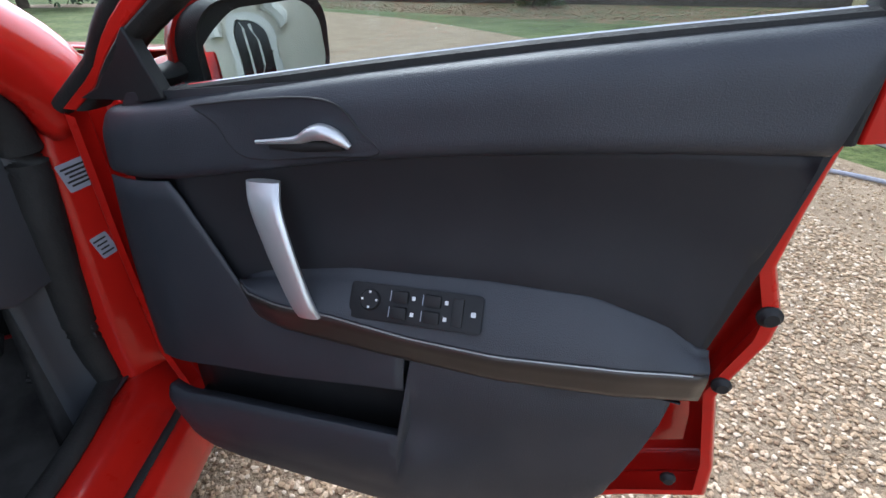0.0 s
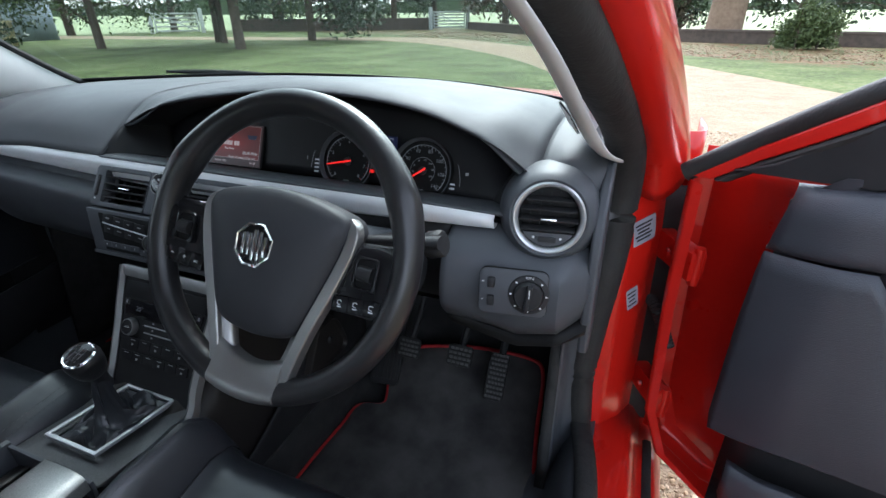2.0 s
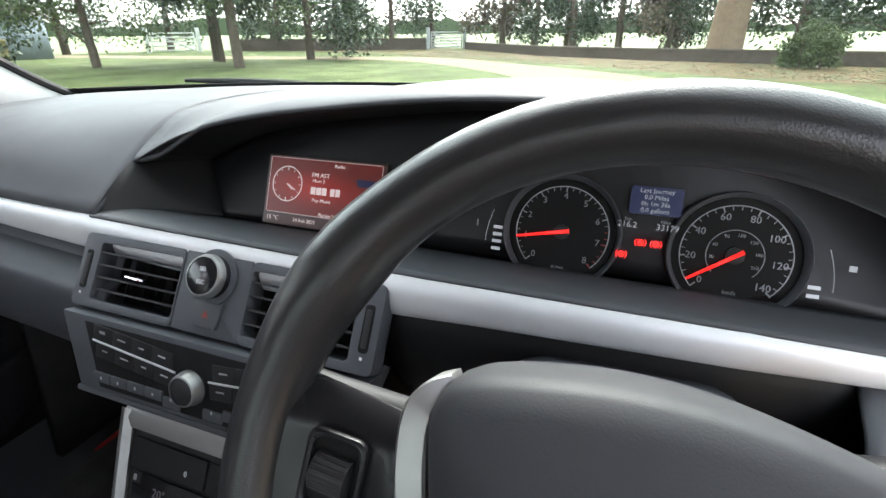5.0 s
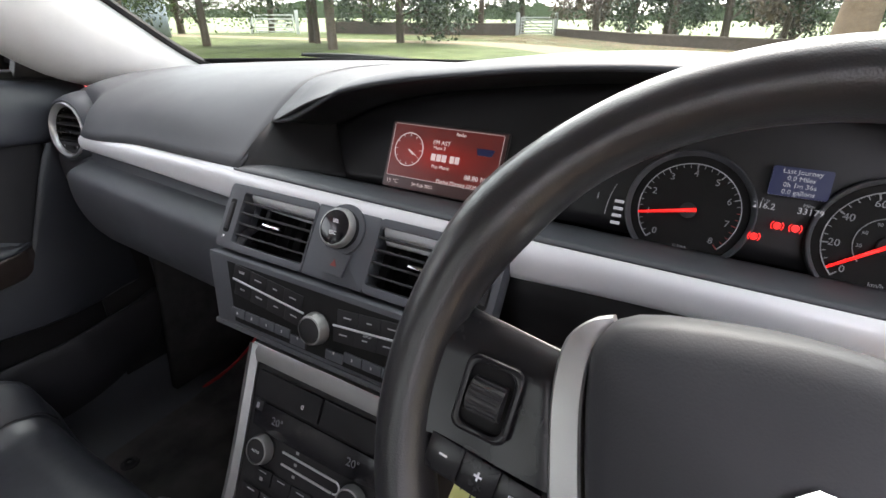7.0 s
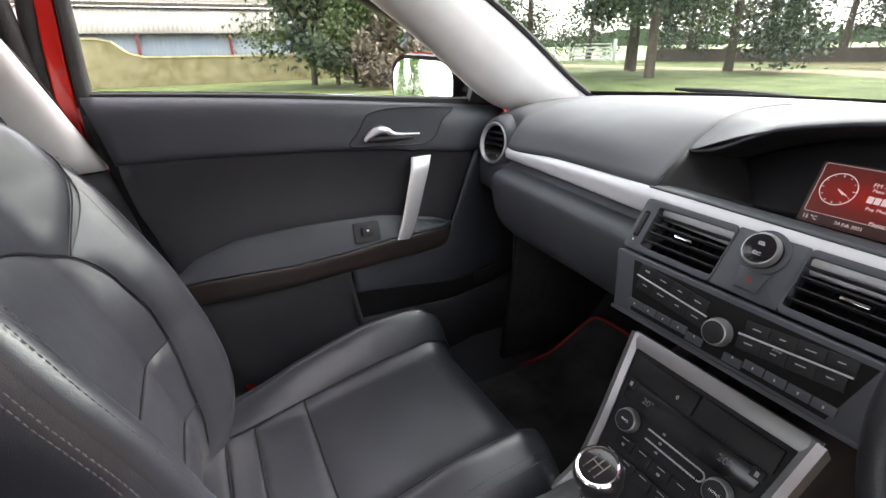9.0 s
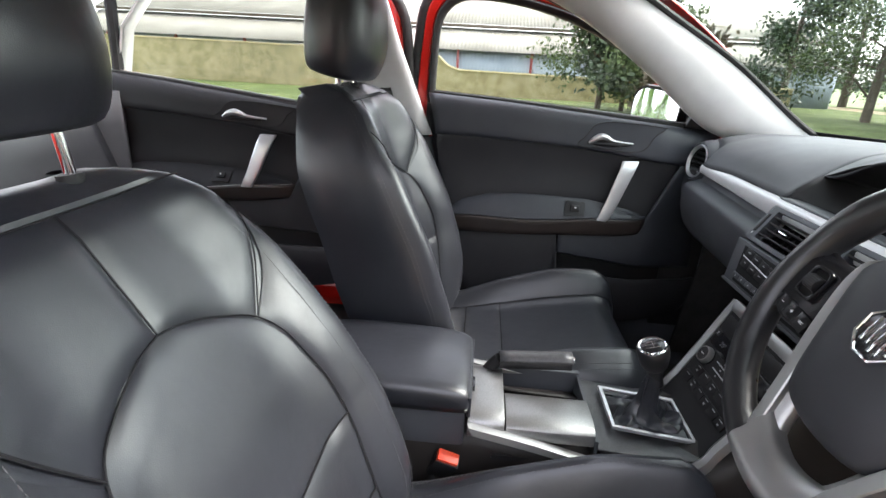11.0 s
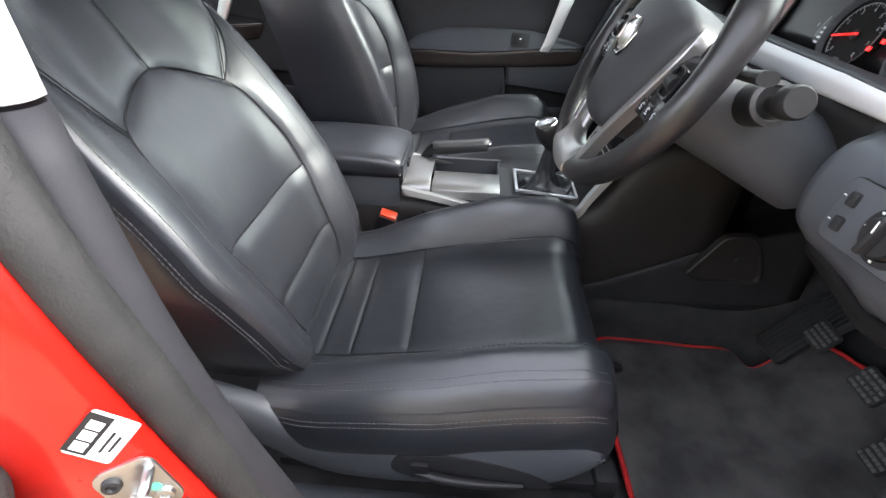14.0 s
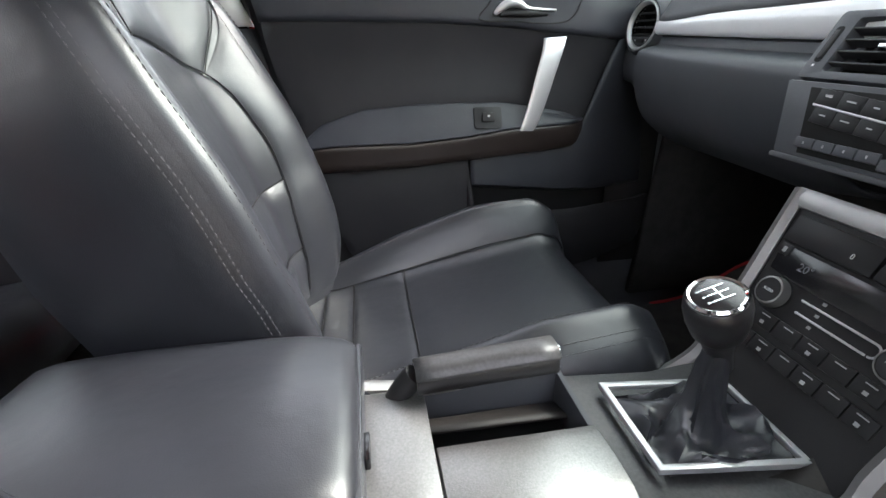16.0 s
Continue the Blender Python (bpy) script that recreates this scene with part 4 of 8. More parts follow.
def road_wheel(x, y):
    """One road wheel: tyre and a five-spoke alloy rim, standing on the ground."""
    sx = 1 if x > 0 else -1
    M = facing((x, y, 0.315), (sx, 0, 0))
    w = part("wheel", lathe([(0.20, -0.19), (0.29, -0.19), (0.312, -0.17), (0.315, -0.10), (0.312, -0.03), (0.29, 0.0), (0.215, 0.004), (0.205, -0.01)], M, 48), RUBBER, car, "black tyre on an alloy wheel")
    part("wheel_rim", lathe([(0.212, 0.0), (0.205, 0.004), (0.195, -0.02), (0.185, -0.10), (0, -0.11)], M, 40), SILVER_DULL, w, "silver alloy rim")
    for k in range(5):
        part("rim_spoke", box((0.16, 0.05, 0.02), M @ pose(0, 0, 0, 0, 0, 72 * k) @ Matrix.Translation((0.115, 0, -0.015)), 0.006), SILVER_DULL, w)
    part("hub_cap", lathe([(0, 0.0), (0.04, -0.004), (0.05, -0.02)], M, 24), SILVER_DULL, w)


for x in (0.84, -0.84):
    road_wheel(x, 1.45)
    road_wheel(x, -1.72)
nose = [[(x, y + 0.14 * math.cos(x * 1.5) - 0.14, z) for x in np.linspace(-0.80, 0.80, 14)] for y, z in ((1.95, 0.84), (2.08, 0.78), (2.14, 0.60), (2.15, 0.42), (2.08, 0.26), (1.9, 0.22))]
part("front_bumper", loft(nose, along=14), RED, car, "red front end of the car", thick=0.004)
for sx in (1, -1):
    rows = [[(sx * x, y, z) for z in np.linspace(0.22, 0.98, 8)] for x, y in ((0.80, -1.5), (0.845, -1.6), (0.85, -1.9), (0.83, -2.2), (0.74, -2.38))]
    part("rear_wing", loft(rows), RED, car, "red rear wing", thick=0.004)
# demister slots in the driver's pillar trim
VM = facing((0.6885, 0.170, 1.071), (-0.746, -0.276, -0.605), (-0.15, -0.80, 0.58))
vent_ = part("pillar_vent", plate(rounded(0.025, 0.052, 0.003), 0.002, VM, 0.001), VENT_BLACK, car, "small slotted vent in the pillar trim")
for k in range(5):
    part("vent_slat", box((0.025, 0.0022, 0.003), VM @ Matrix.Translation((0, -0.022 + 0.011 * k, 0.002)), 0.0006), PILLAR, vent_)
# stickers, latch plate and screws
def sticker(at, out, w, h, material, spin=0, lines=3, ink=MATT_BLACK, up=(0, 0, 1)):
    M = facing(at, out, up, spin)
    s = part("sticker", plate(rounded(w, h, 0.003, 2), 0.0006, M), material, car, "printed label on the painted metal")
    for k in range(lines):
        part("print_line", bar(w * (0.75 - 0.12 * (k % 3)), h * 0.07, M @ Matrix.Translation((-w * 0.05, h * (0.3 - 0.6 * k / max(lines - 1, 1)), 0.0006))), ink, s)
    return s, M


BN, BU = (0.925, 0.37, 0.08), (0.0, -0.30, 0.95)
s_, M_ = sticker((0.8350, -0.526, 0.704), BN, 0.050, 0.038, WHITE_MARK, 0, 0, up=(0, -0.76, 0.65))
part("sticker_band", bar(0.044, 0.019, M_ @ Matrix.Translation((0, 0.0105, 0.0008))), MATT_BLACK, s_)
for x, w in ((-0.0135, 0.010), (-0.001, 0.010), (0.011, 0.009)):
    part("print_bar", bar(w, 0.011, M_ @ Matrix.Translation((x, 0.010, 0.0016))), WHITE_MARK, s_)
for y, w in ((-0.006, 0.024), (-0.012, 0.018)):
    part("print_line", bar(w, 0.0022, M_ @ Matrix.Translation((-0.003, y, 0.0008))), MATT_BLACK, s_)
s_, M_ = sticker((0.8350, -0.491, 0.580), BN, 0.058, 0.044, MATT_BLACK, 0, 0, up=(0, -0.62, 0.78))
for i in range(4):
    for j in range(2):
        part("print_cell", bar(0.0135, 0.0105, M_ @ Matrix.Translation((-0.0235 + 0.0150 * i, -0.0165 + 0.0120 * j, 0.0008))), LABEL_GREY, s_)
part("print_drawing", tube([M_ @ Vector((-0.006 + 0.016 * math.cos(q), 0.013 + 0.006 * math.sin(q), 0.001)) for q in np.linspace(0, 6.28, 16, endpoint=False)], 0.0005, 4, closed=True), LABEL_GREY, s_)
KM = facing((0.8355, -0.514, 0.638), BN, BU)
st_ = part("striker_plate", plate(rounded(0.052, 0.066, 0.012), 0.004, KM, 0.0015), STEEL, car, "bare steel door striker")
part("striker_loop", tube([KM @ Vector(v) for v in ((-0.014, -0.016, 0.004), (-0.014, -0.016, 0.026), (-0.004, -0.004, 0.030), (0.012, 0.012, 0.030), (0.019, 0.018, 0.024), (0.019, 0.018, 0.004))], 0.0048, 10, 30), STEEL, st_)
part("striker_bridge", box((0.040, 0.016, 0.003), KM @ Matrix.Translation((0.004, 0.004, 0.031)) @ pose(0, 0, 0, 0, 0, 45), 0.001), STEEL, st_)
for x, y in ((-0.013, 0.018), (0.014, -0.016)):
    part("striker_screw", lathe([(0, 0.006), (0.0035, 0.006), (0.0045, 0.0085), (0.0075, 0.008), (0.0085, 0.004)], KM @ Matrix.Translation((x, y, 0)), 16), MATT_BLACK if y > 0 else STEEL, st_)
part("paint_dot", plate(circle(0.005, 16), 0.0006, KM @ Matrix.Translation((0.012, -0.004, 0.0042))), GREEN_DOT, st_, "green inspection paint dot")
part("blanking_plug", lathe([(0, 0.004), (0.010, 0.004), (0.013, 0)], facing((0.846, -0.569, 0.615), BN, BU), 18), MATT_BLACK, car)
wb_ = part("wiring_boot", tube([(0.86, -0.66, 0.70), (0.875, -0.635, 0.66), (0.88, -0.63, 0.63)], [0.03, 0.036, 0.028], 16, 12), RUBBER, car, "black rubber wiring boot")
for k in range(6):
    part("boot_rib", tube([(0.88 + 0.021 * math.cos(t), -0.63 - 0.003 * k + 0.021 * math.sin(t), 0.615 - 0.013 * k) for t in np.linspace(0, 6.28, 18, endpoint=False)], 0.0055, 6, closed=True), RUBBER, wb_)
# hinges, wiring sleeve and labels on the driver's hinge post
# added black sheet standing for shade where the metal is red
part("hinge_shade", loft([[(0.822, 0.470 + 0.03 * (z - 0.5), z), (0.842, 0.486 + 0.03 * (z - 0.5), z), (0.874, 0.496 + 0.03 * (z - 0.5), z), (0.915, 0.500 + 0.03 * (z - 0.5), z)] for z in np.linspace(0.28, 0.90, 12)], across=10), MATT_BLACK, car, "black sheet for the shade behind the hinges", thick=0.003)
for z in (0.79, 0.485):
    h_ = part("door_hinge", box((0.030, 0.125, 0.055), Matrix.Translation((0.868, 0.455, z)) @ pose(0, 0, 0, 0, 0, 28), 0.006), RED, car, "red painted door hinge")
    part("hinge_pin", tube([(0.896, 0.405, z - 0.035), (0.896, 0.405, z + 0.035)], 0.009, 12), RED, h_)
    part("hinge_screw", lathe([(0, 0.006), (0.007, 0.005), (0.009, 0)], facing((0.852, 0.447, z), (-0.88, -0.47, 0)), 12), RED, h_)
sleeve = spline([(0.842, 0.480, 0.672), (0.852, 0.455, 0.668), (0.868, 0.438, 0.640), (0.886, 0.430, 0.600)], 40)
part("wiring_sleeve", tube(sleeve, [0.0105 + 0.0018 * (k % 2) for k in range(40)], 14), RUBBER, car, "black ribbed wiring sleeve")
sticker((0.8058, 0.4300, 0.8338), (0.785, -0.62, 0.03), 0.056, 0.050, LABEL_GREY, 10, 5)
sticker((0.8058, 0.4214, 0.6975), (0.785, -0.62, 0.03), 0.030, 0.045, LABEL_GREY, 14, 4)

# ---- dashboard ----
dash = thing("dashboard", (0, 0.3, 0.9), "black moulded dashboard with a silver strip and round vents", "dashboard")
ARCH = spline([(-0.172, 0.992), (-0.088, 1.027), (0.003, 1.049), (0.104, 1.063), (0.20, 1.073), (0.30, 1.076), (0.40, 1.069), (0.48, 1.054), (0.537, 1.034), (0.59, 1.010), (0.642, 0.972)], 60)
arch_z = lambda x: float(np.interp(x, ARCH[:, 0], ARCH[:, 1]))
COWL_Y = lambda x: 0.92 - 0.33 * (min(abs(x), 0.74) / 0.72) ** 2.0
arch_y = lambda x: 0.228 - 0.012 * math.sin(math.pi * (x + 0.172) / 0.814)
strip_y = lambda x: float(np.interp(x, (-0.58, -0.35, -0.1, 0.2, 0.45, 0.60), (0.188, 0.176, 0.160, 0.160, 0.176, 0.200)))
strip_top = lambda x: float(np.interp(x, (-0.58, -0.35, -0.1, 0.2, 0.45, 0.60), (0.936, 0.942, 0.946, 0.942, 0.934, 0.920)))
strip_h = lambda x: float(np.interp(x, (-0.58, -0.3, 0.0, 0.15, 0.25, 0.45, 0.60), (0.024, 0.036, 0.044, 0.041, 0.036, 0.030, 0.021)))
left = []
for x, prof in ((-0.765, ((0.28, 0.94), (0.30, 0.965), (0.34, 0.985), (0.45, 0.99))), (-0.735, ((0.25, 0.945), (0.27, 0.975), (0.33, 0.998), (0.45, 1.005))), (-0.66, ((0.245, 0.975), (0.26, 0.995), (0.32, 1.01), (0.48, 1.018))), (-0.605, ((0.235, 0.955), (0.245, 0.985), (0.31, 1.008), (0.5, 1.02))), (-0.585, ((0.192, 0.936), (0.222, 0.975), (0.30, 1.008), (0.5, 1.022))), (-0.40, ((0.182, 0.942), (0.215, 0.985), (0.30, 1.022), (0.55, 1.032))), (-0.25, ((0.172, 0.945), (0.213, 0.987), (0.30, 1.03), (0.58, 1.036))), (-0.172, ((0.168, 0.946), (0.228, 0.992), (0.31, 1.036), (0.6, 1.036)))):
    left.append([(x, y, z) for y, z in prof] + [(x, COWL_Y(x), 1.012)])
part("pad", loft(left, across=26, along=44), PAD, dash, "soft dark grey dashboard top", thick=0.004)
arch = []
for x in np.linspace(-0.172, 0.642, 50):
    z, y, c = arch_z(x), arch_y(x), COWL_Y(x)
    lift = 0.016 * max(0.0, math.sin(math.pi * (x + 0.172) / 0.814)) ** 0.6
    zb = 1.036 + 0.024 * math.exp(-((x - 0.3) / 0.3) ** 2)
    row = np.array([(x, y, z), (x, y + 0.003, z + 0.0025), (x, y + 0.03, z + 0.009), (x, y + 0.10, max(z + lift * 0.5, zb - 0.004)), (x, (y + c) / 2 + 0.05, zb - 0.006), (x, c, 1.012)])
    kl, kr = max(0.0, 1 - (x + 0.172) / 0.12) ** 1.5, max(0.0, 1 - (0.642 - x) / 0.08) ** 1.5
    row = row * (1 - kl) + kl * np.array([(x, 0.228, 0.992), (x, 0.234, 0.997), (x, 0.26, 1.0135), (x, 0.31, 1.036), (x, 0.60, 1.036), (x, c, 1.012)])
    row = row * (1 - kr) + kr * np.array([(x, 0.238, 0.960), (x, 0.246, 0.972), (x, 0.268, 0.986), (x, 0.30, 1.0), (x, 0.48, 1.018), (x, c, 1.012)])
    arch.append(row)
part("hood", loft(arch, across=26), PAD, dash, "arched instrument hood", thick=0.004)
right = []
for x, prof in ((0.642, ((0.235, 0.955), (0.246, 0.972), (0.30, 1.0), (0.48, 1.018))), (0.68, ((0.245, 0.975), (0.26, 0.995), (0.32, 1.008), (0.48, 1.016))), (0.725, ((0.25, 0.945), (0.27, 0.975), (0.33, 0.998), (0.45, 1.005))), (0.746, ((0.27, 0.94), (0.30, 0.965), (0.34, 0.985), (0.45, 0.99)))):
    right.append([(x, y, z) for y, z in prof] + [(x, COWL_Y(x), 1.012)])
part("pad", loft(right, across=26, along=16), PAD, dash, thick=0.004)
# underside of the hood and the recess behind it
under = []
for x in np.linspace(-0.172, 0.642, 50):
    z, y = arch_z(x), arch_y(x)
    xi = 0.235 + (x - 0.235) * 0.97
    under.append([(x, y + 0.001, z - 0.0005), (xi, y + 0.04, z - 0.006), (0.235 + (x - 0.235) * 0.93, y + 0.085, z - 0.018)])
part("hood_lining", loft(under, across=8), MATT_BLACK, dash, thick=0.002)
face = []
for x in np.linspace(-0.16, 0.60, 40):
    xa = 0.235 + (x - 0.235) / 0.93
    top = (x, arch_y(x) + 0.085, arch_z(min(max(xa, -0.172), 0.642)) - 0.018)
    bot = (x, 0.248 + 0.012 * math.cos((x - 0.23) * 4), 0.925 - 0.006 * (x - 0.1))
    if top[2] < bot[2] + 0.01:
        top = (x, top[1], bot[2] + 0.01)
    face.append([tuple(np.array(bot) + (np.array(top) - bot) * k) for k in np.linspace(0, 1, 10)])
part("binnacle_face", loft(face), BINNACLE, dash, "dark glossy instrument panel", thick=0.002)
ledge = [[(x, strip_y(x) + 0.001, strip_top(x) + 0.001), (x, strip_y(x) + 0.012, strip_top(x) + 0.002), (x, strip_y(x) + 0.04, strip_top(x) - 0.002), (x, 0.252, 0.925 - 0.006 * (x - 0.1))] for x in np.linspace(-0.178, 0.63, 30)]
part("binnacle_ledge", loft(ledge, across=8), PAD, dash, thick=0.003)
# binnacle cheeks: the deep recess's shade is put into their black colour
cheek = []
for k in np.linspace(0, 1, 14):
    e = np.array((-0.178, 0.168, 0.944)) * (1 - k) + np.array((-0.172, 0.228, 0.992)) * k + np.array((0.004, 0.0, 0.006)) * math.sin(math.pi * k)
    f = np.array((-0.075, 0.248, 0.930)) * (1 - k) + np.array((-0.14, 0.31, 0.985)) * k
    cheek.append([e, e * 0.6 + f * 0.4 + (0.0, 0.02, -0.004), f])
part("binnacle_cheek", loft(cheek, across=10), MATT_BLACK, dash, thick=0.002)
cheek = []
for k in np.linspace(0, 1, 14):
    e = np.array((0.618, 0.198, 0.925)) * (1 - k) + np.array((0.642, 0.228, 0.972)) * k
    f = np.array((0.57, 0.255, 0.922)) * (1 - k) + np.array((0.60, 0.30, 0.965)) * k
    cheek.append([e, e * 0.6 + f * 0.4 + (0.0, 0.012, -0.004), f])
part("binnacle_cheek", loft(cheek, across=10), MATT_BLACK, dash, thick=0.002)
# silver strip across the dash
rows = []
for x in np.linspace(-0.578, 0.592, 60):
    y, t, h = strip_y(x), strip_top(x), strip_h(x)
    rows.append([(x, y + 0.018, t + 0.001), (x, y + 0.003, t), (x, y - 0.004, t - 0.25 * h), (x, y - 0.005, t - 0.6 * h), (x, y - 0.001, t - h), (x, y + 0.02, t - h - 0.002)])
part("silver_strip", loft(rows, across=16), STRIP, dash, "satin silver strip across the dashboard", thick=0.003)
# lower dash, passenger side
rows = []
for x in np.linspace(-0.74, -0.13, 30):
    y, zb = strip_y(x), strip_top(max(x, -0.578)) - strip_h(max(x, -0.578))
    e = max(0.0, (-0.56 - x) / 0.18)
    y += 0.055 * min(1.0, max(0.0, (-0.575 - x) / 0.03))
    bz = 0.742 + 0.05 * e + 0.02 * max(0, (x + 0.25) / 0.12)
    rows.append([(x, y + 0.03, zb + 0.004), (x, y + 0.008, zb - 0.004), (x, y + 0.004, zb - 0.016), (x, y - 0.02, zb - 0.022), (x, y - 0.036, zb - 0.030), (x, y - 0.040, zb - 0.05), (x, y - 0.036, zb - 0.09), (x, y - 0.018, bz + 0.03), (x, y + 0.005, bz + 0.004), (x, y + 0.06, bz - 0.03), (x, y + 0.22, bz - 0.06)])
part("glovebox_panel", loft(rows, across=36), LOWER, dash, "dark grey glovebox panel", thick=0.004)
# lower dash, driver's side
rows, knee = [], []
for x in np.linspace(0.528, 0.740, 22):
    y, zb = strip_y(min(x, 0.6)), strip_top(min(x, 0.592)) - strip_h(min(x, 0.592))
    e = max(0.0, (x - 0.70) / 0.065)
    b = float(np.interp(x, (0.17, 0.5, 0.564, 0.636, 0.70, 0.765), (0.790, 0.785, 0.775, 0.760, 0.775, 0.81)))
    up = 0.055 * min(1.0, max(0.0, (x - 0.615) / 0.04))
    rows.append([(x, y + 0.03 + 0.05 * e + up, zb + 0.004), (x, y + 0.006 + 0.05 * e + up, zb - 0.004), (x, y - 0.008 + 0.06 * e + 0.8 * up, zb - 0.012), (x, y - 0.028 + 0.07 * e + 0.4 * up, zb - 0.024), (x, y - 0.044 + 0.08 * e, zb - 0.05), (x, y - 0.050 + 0.08 * e, b + 0.03), (x, y - 0.044 + 0.08 * e, b + 0.004), (x, y - 0.020 + 0.07 * e, b - 0.025)])
    knee.append([(x, y - 0.020 + 0.07 * e, b - 0.025), (x, 0.177 + 0.03 * e, b - 0.045), (x, 0.254 + 0.03 * e, b - 0.075), (x, 0.362 + 0.02 * e, b - 0.12)])
around = []
for x in np.linspace(0.17, 0.532, 16):
    y, zb = strip_y(x), strip_top(x) - strip_h(x)
    around.append([(x, y + 0.03, zb + 0.004), (x, y + 0.008, zb - 0.003), (x, y + 0.006, zb - 0.02), (x, y + 0.02, zb - 0.06), (x, y + 0.04, 0.80), (x, 0.254, 0.73), (x, 0.362, 0.68)])
part("column_surround", loft(around, across=20), MATT_BLACK, dash, "dark panel round the steering column", thick=0.004)
# underside of the dash, its shade put in as a near-black colour
part("knee_shade", loft(knee, across=12), VENT_BLACK, dash, "underside of the dashboard, coloured black for shade", thick=0.003)
part("driver_lower_panel", loft(rows, across=36), LOWER, dash, "dark grey panel below the instruments", thick=0.004)
for sx in (1, -1):
    end = [[(sx * x, y, z) for y, z in ((0.20, 0.90), (0.235, 0.95), (0.30, 0.985), (0.48, 0.985), (0.5, 0.8), (0.42, 0.66), (0.27, 0.668), (0.215, 0.70), (0.196, 0.80))] for x in ((0.745, 0.73) if sx > 0 else (0.767, 0.75))]
    part("end_cap", loft(end, ring=True, caps=True), LOWER, dash, "dash end cover", bevel=0.004)


def round_vent(c, out, size):
    """A round air vent: silver ring, dark throat, slats and a bright tab."""
    M = facing(c, out) @ Matrix.Diagonal((size, size, size, 1))
    v = part("round_vent", lathe([(0.090, -0.070), (0.084, -0.035), (0.076, -0.012), (0.069, 0.000), (0.0635, 0.005), (0.0595, 0.003)], M, 48), LOWER, dash, "round air vent pod")
    part("vent_ring", lathe([(0.0595, 0.001), (0.0590, 0.005), (0.0565, 0.0072), (0.0530, 0.005), (0.0505, -0.002), (0.049, -0.012)], M, 48), SILVER, v, "satin silver ring")
    part("vent_throat", lathe([(0.0495, -0.004), (0.048, -0.035), (0.0, -0.036)], M, 32), MATT_BLACK, v)
    for k in range(4):
        yy = 0.030 - 0.0165 * k
        w = 2 * math.sqrt(0.049**2 - yy**2) - 0.002
        part("slat", box((w, 0.003, 0.016), M @ Matrix.Translation((0, yy, -0.009)) @ pose(0, 0, 0, 22, 0, 0), 0.001), MATT_BLACK, v)
    for k in range(5):
        part("back_slat", box((0.002, 0.08, 0.010), M @ Matrix.Translation((-0.032 + 0.016 * k, 0, -0.026)), 0), MATT_BLACK, v)
    part("slat_tab", box((0.026, 0.0035, 0.006), M @ Matrix.Translation((0, -0.003, 0.001)), 0.001), CHROME, v)
    part("vent_base", plate([(x, y) for x, y in [(0.0485 * math.cos(a), 0.0485 * math.sin(a)) for a in np.linspace(radians(212), radians(328), 14)]], 0.004, M @ Matrix.Translation((0, 0, -0.006)), 0.0008), PAD, v)
    part("vent_wheel", box((0.030, 0.009, 0.004), M @ Matrix.Translation((0, -0.0365, 0.0)), 0.0015), MATT_BLACK, v)
    for s in (-1, 1):
        part("vent_mark", lathe([(0, 0.0004), (0.0022, 0.0004)], M @ Matrix.Translation((s * 0.022, -0.034, -0.0015)), 10), WHITE_MARK, v)


round_vent((0.67, 0.196, 0.928), (0.12, -0.97, 0.20), 0.85)
round_vent((-0.67, 0.212, 0.928), (0.10, -0.98, 0.17), 0.80)

# centre vents, radio and heater
CX = 0.010
VN = Vector((0, -0.85, 0.527)).normalized()
VT = Vector((0, 0.527, 0.85)).normalized()


def on_face(x, s, base=(0.0, 0.157, 0.930), t=VT, n=VN, off=0.0):
    """A frame on a tilted dash face: x across, s metres down from its top edge."""
    return facing(Vector((CX + x, base[1], base[2])) - t * s + n * off, n, t)


stack = part("vent_housing", plate(rounded(0.080, 0.076, 0.002), 0.020, on_face(0, 0.037, off=-0.017), 0.002), LOWER, dash, "dark grey centre vent housing")
for sx in (-1, 1):
    M = on_face(sx * 0.097, 0.037, off=-0.017)
    frame_out = [(x + sx * 0.011, y) for x, y in rounded(0.1365, 0.076, 0.006)]
    part("vent_frame", plate(frame_out, 0.021, M, 0.0014, hole=rounded(0.110, 0.059, 0.004)), LOWER, stack, "dark frame round the vent")
    part("vent_throat", plate(rounded(0.118, 0.067, 0.003), 0.002, M @ Matrix.Translation((0, 0, -0.024))), VENT_BLACK, stack)
    for k in range(4):
        part("slat", box((0.111, 0.0020, 0.013), M @ Matrix.Translation((0, 0.0190 - 0.0127 * k, 0.0125)) @ pose(0, 0, 0, -4, 0, 0), 0.0006), MATT_BLACK, stack)
    for k in range(6):
        part("back_slat", box((0.0016, 0.05, 0.008), M @ Matrix.Translation((-0.045 + 0.018 * k, 0, -0.004))), VENT_BLACK, stack)
    part("slat_tab", box((0.026, 0.0034, 0.006), M @ Matrix.Translation((0, -0.0006, 0.0195)), 0.001), CHROME, stack)
    T = on_face(sx * 0.165, 0.037, off=0.004)
    part("wheel_slot", plate(rounded(0.009, 0.040, 0.003), 0.0008, T @ Matrix.Translation((0, 0, -0.0004))), VENT_BLACK, stack)
    part("vent_wheel", box((0.006, 0.032, 0.004), T, 0.002), MATT_BLACK, stack)
    part("vent_mark", bar(0.0024, 0.0024, T @ Matrix.Translation((0, -0.0245, 0.0008))), WHITE_MARK, stack)
M = on_face(0.0, 0.020, off=0.003)
part("dial_well", plate([(x, y) for x, y in circle(0.0265, 36)], 0.003, M, 0.001), LOWER, stack)
knob = part("menu_dial", lathe([(0.0, 0.0165), (0.0155, 0.0165), (0.0178, 0.0155), (0.0195, 0.012), (0.0205, 0.0)], M, 40), GLOSS_BLACK, stack, "round menu dial with a silver rim")
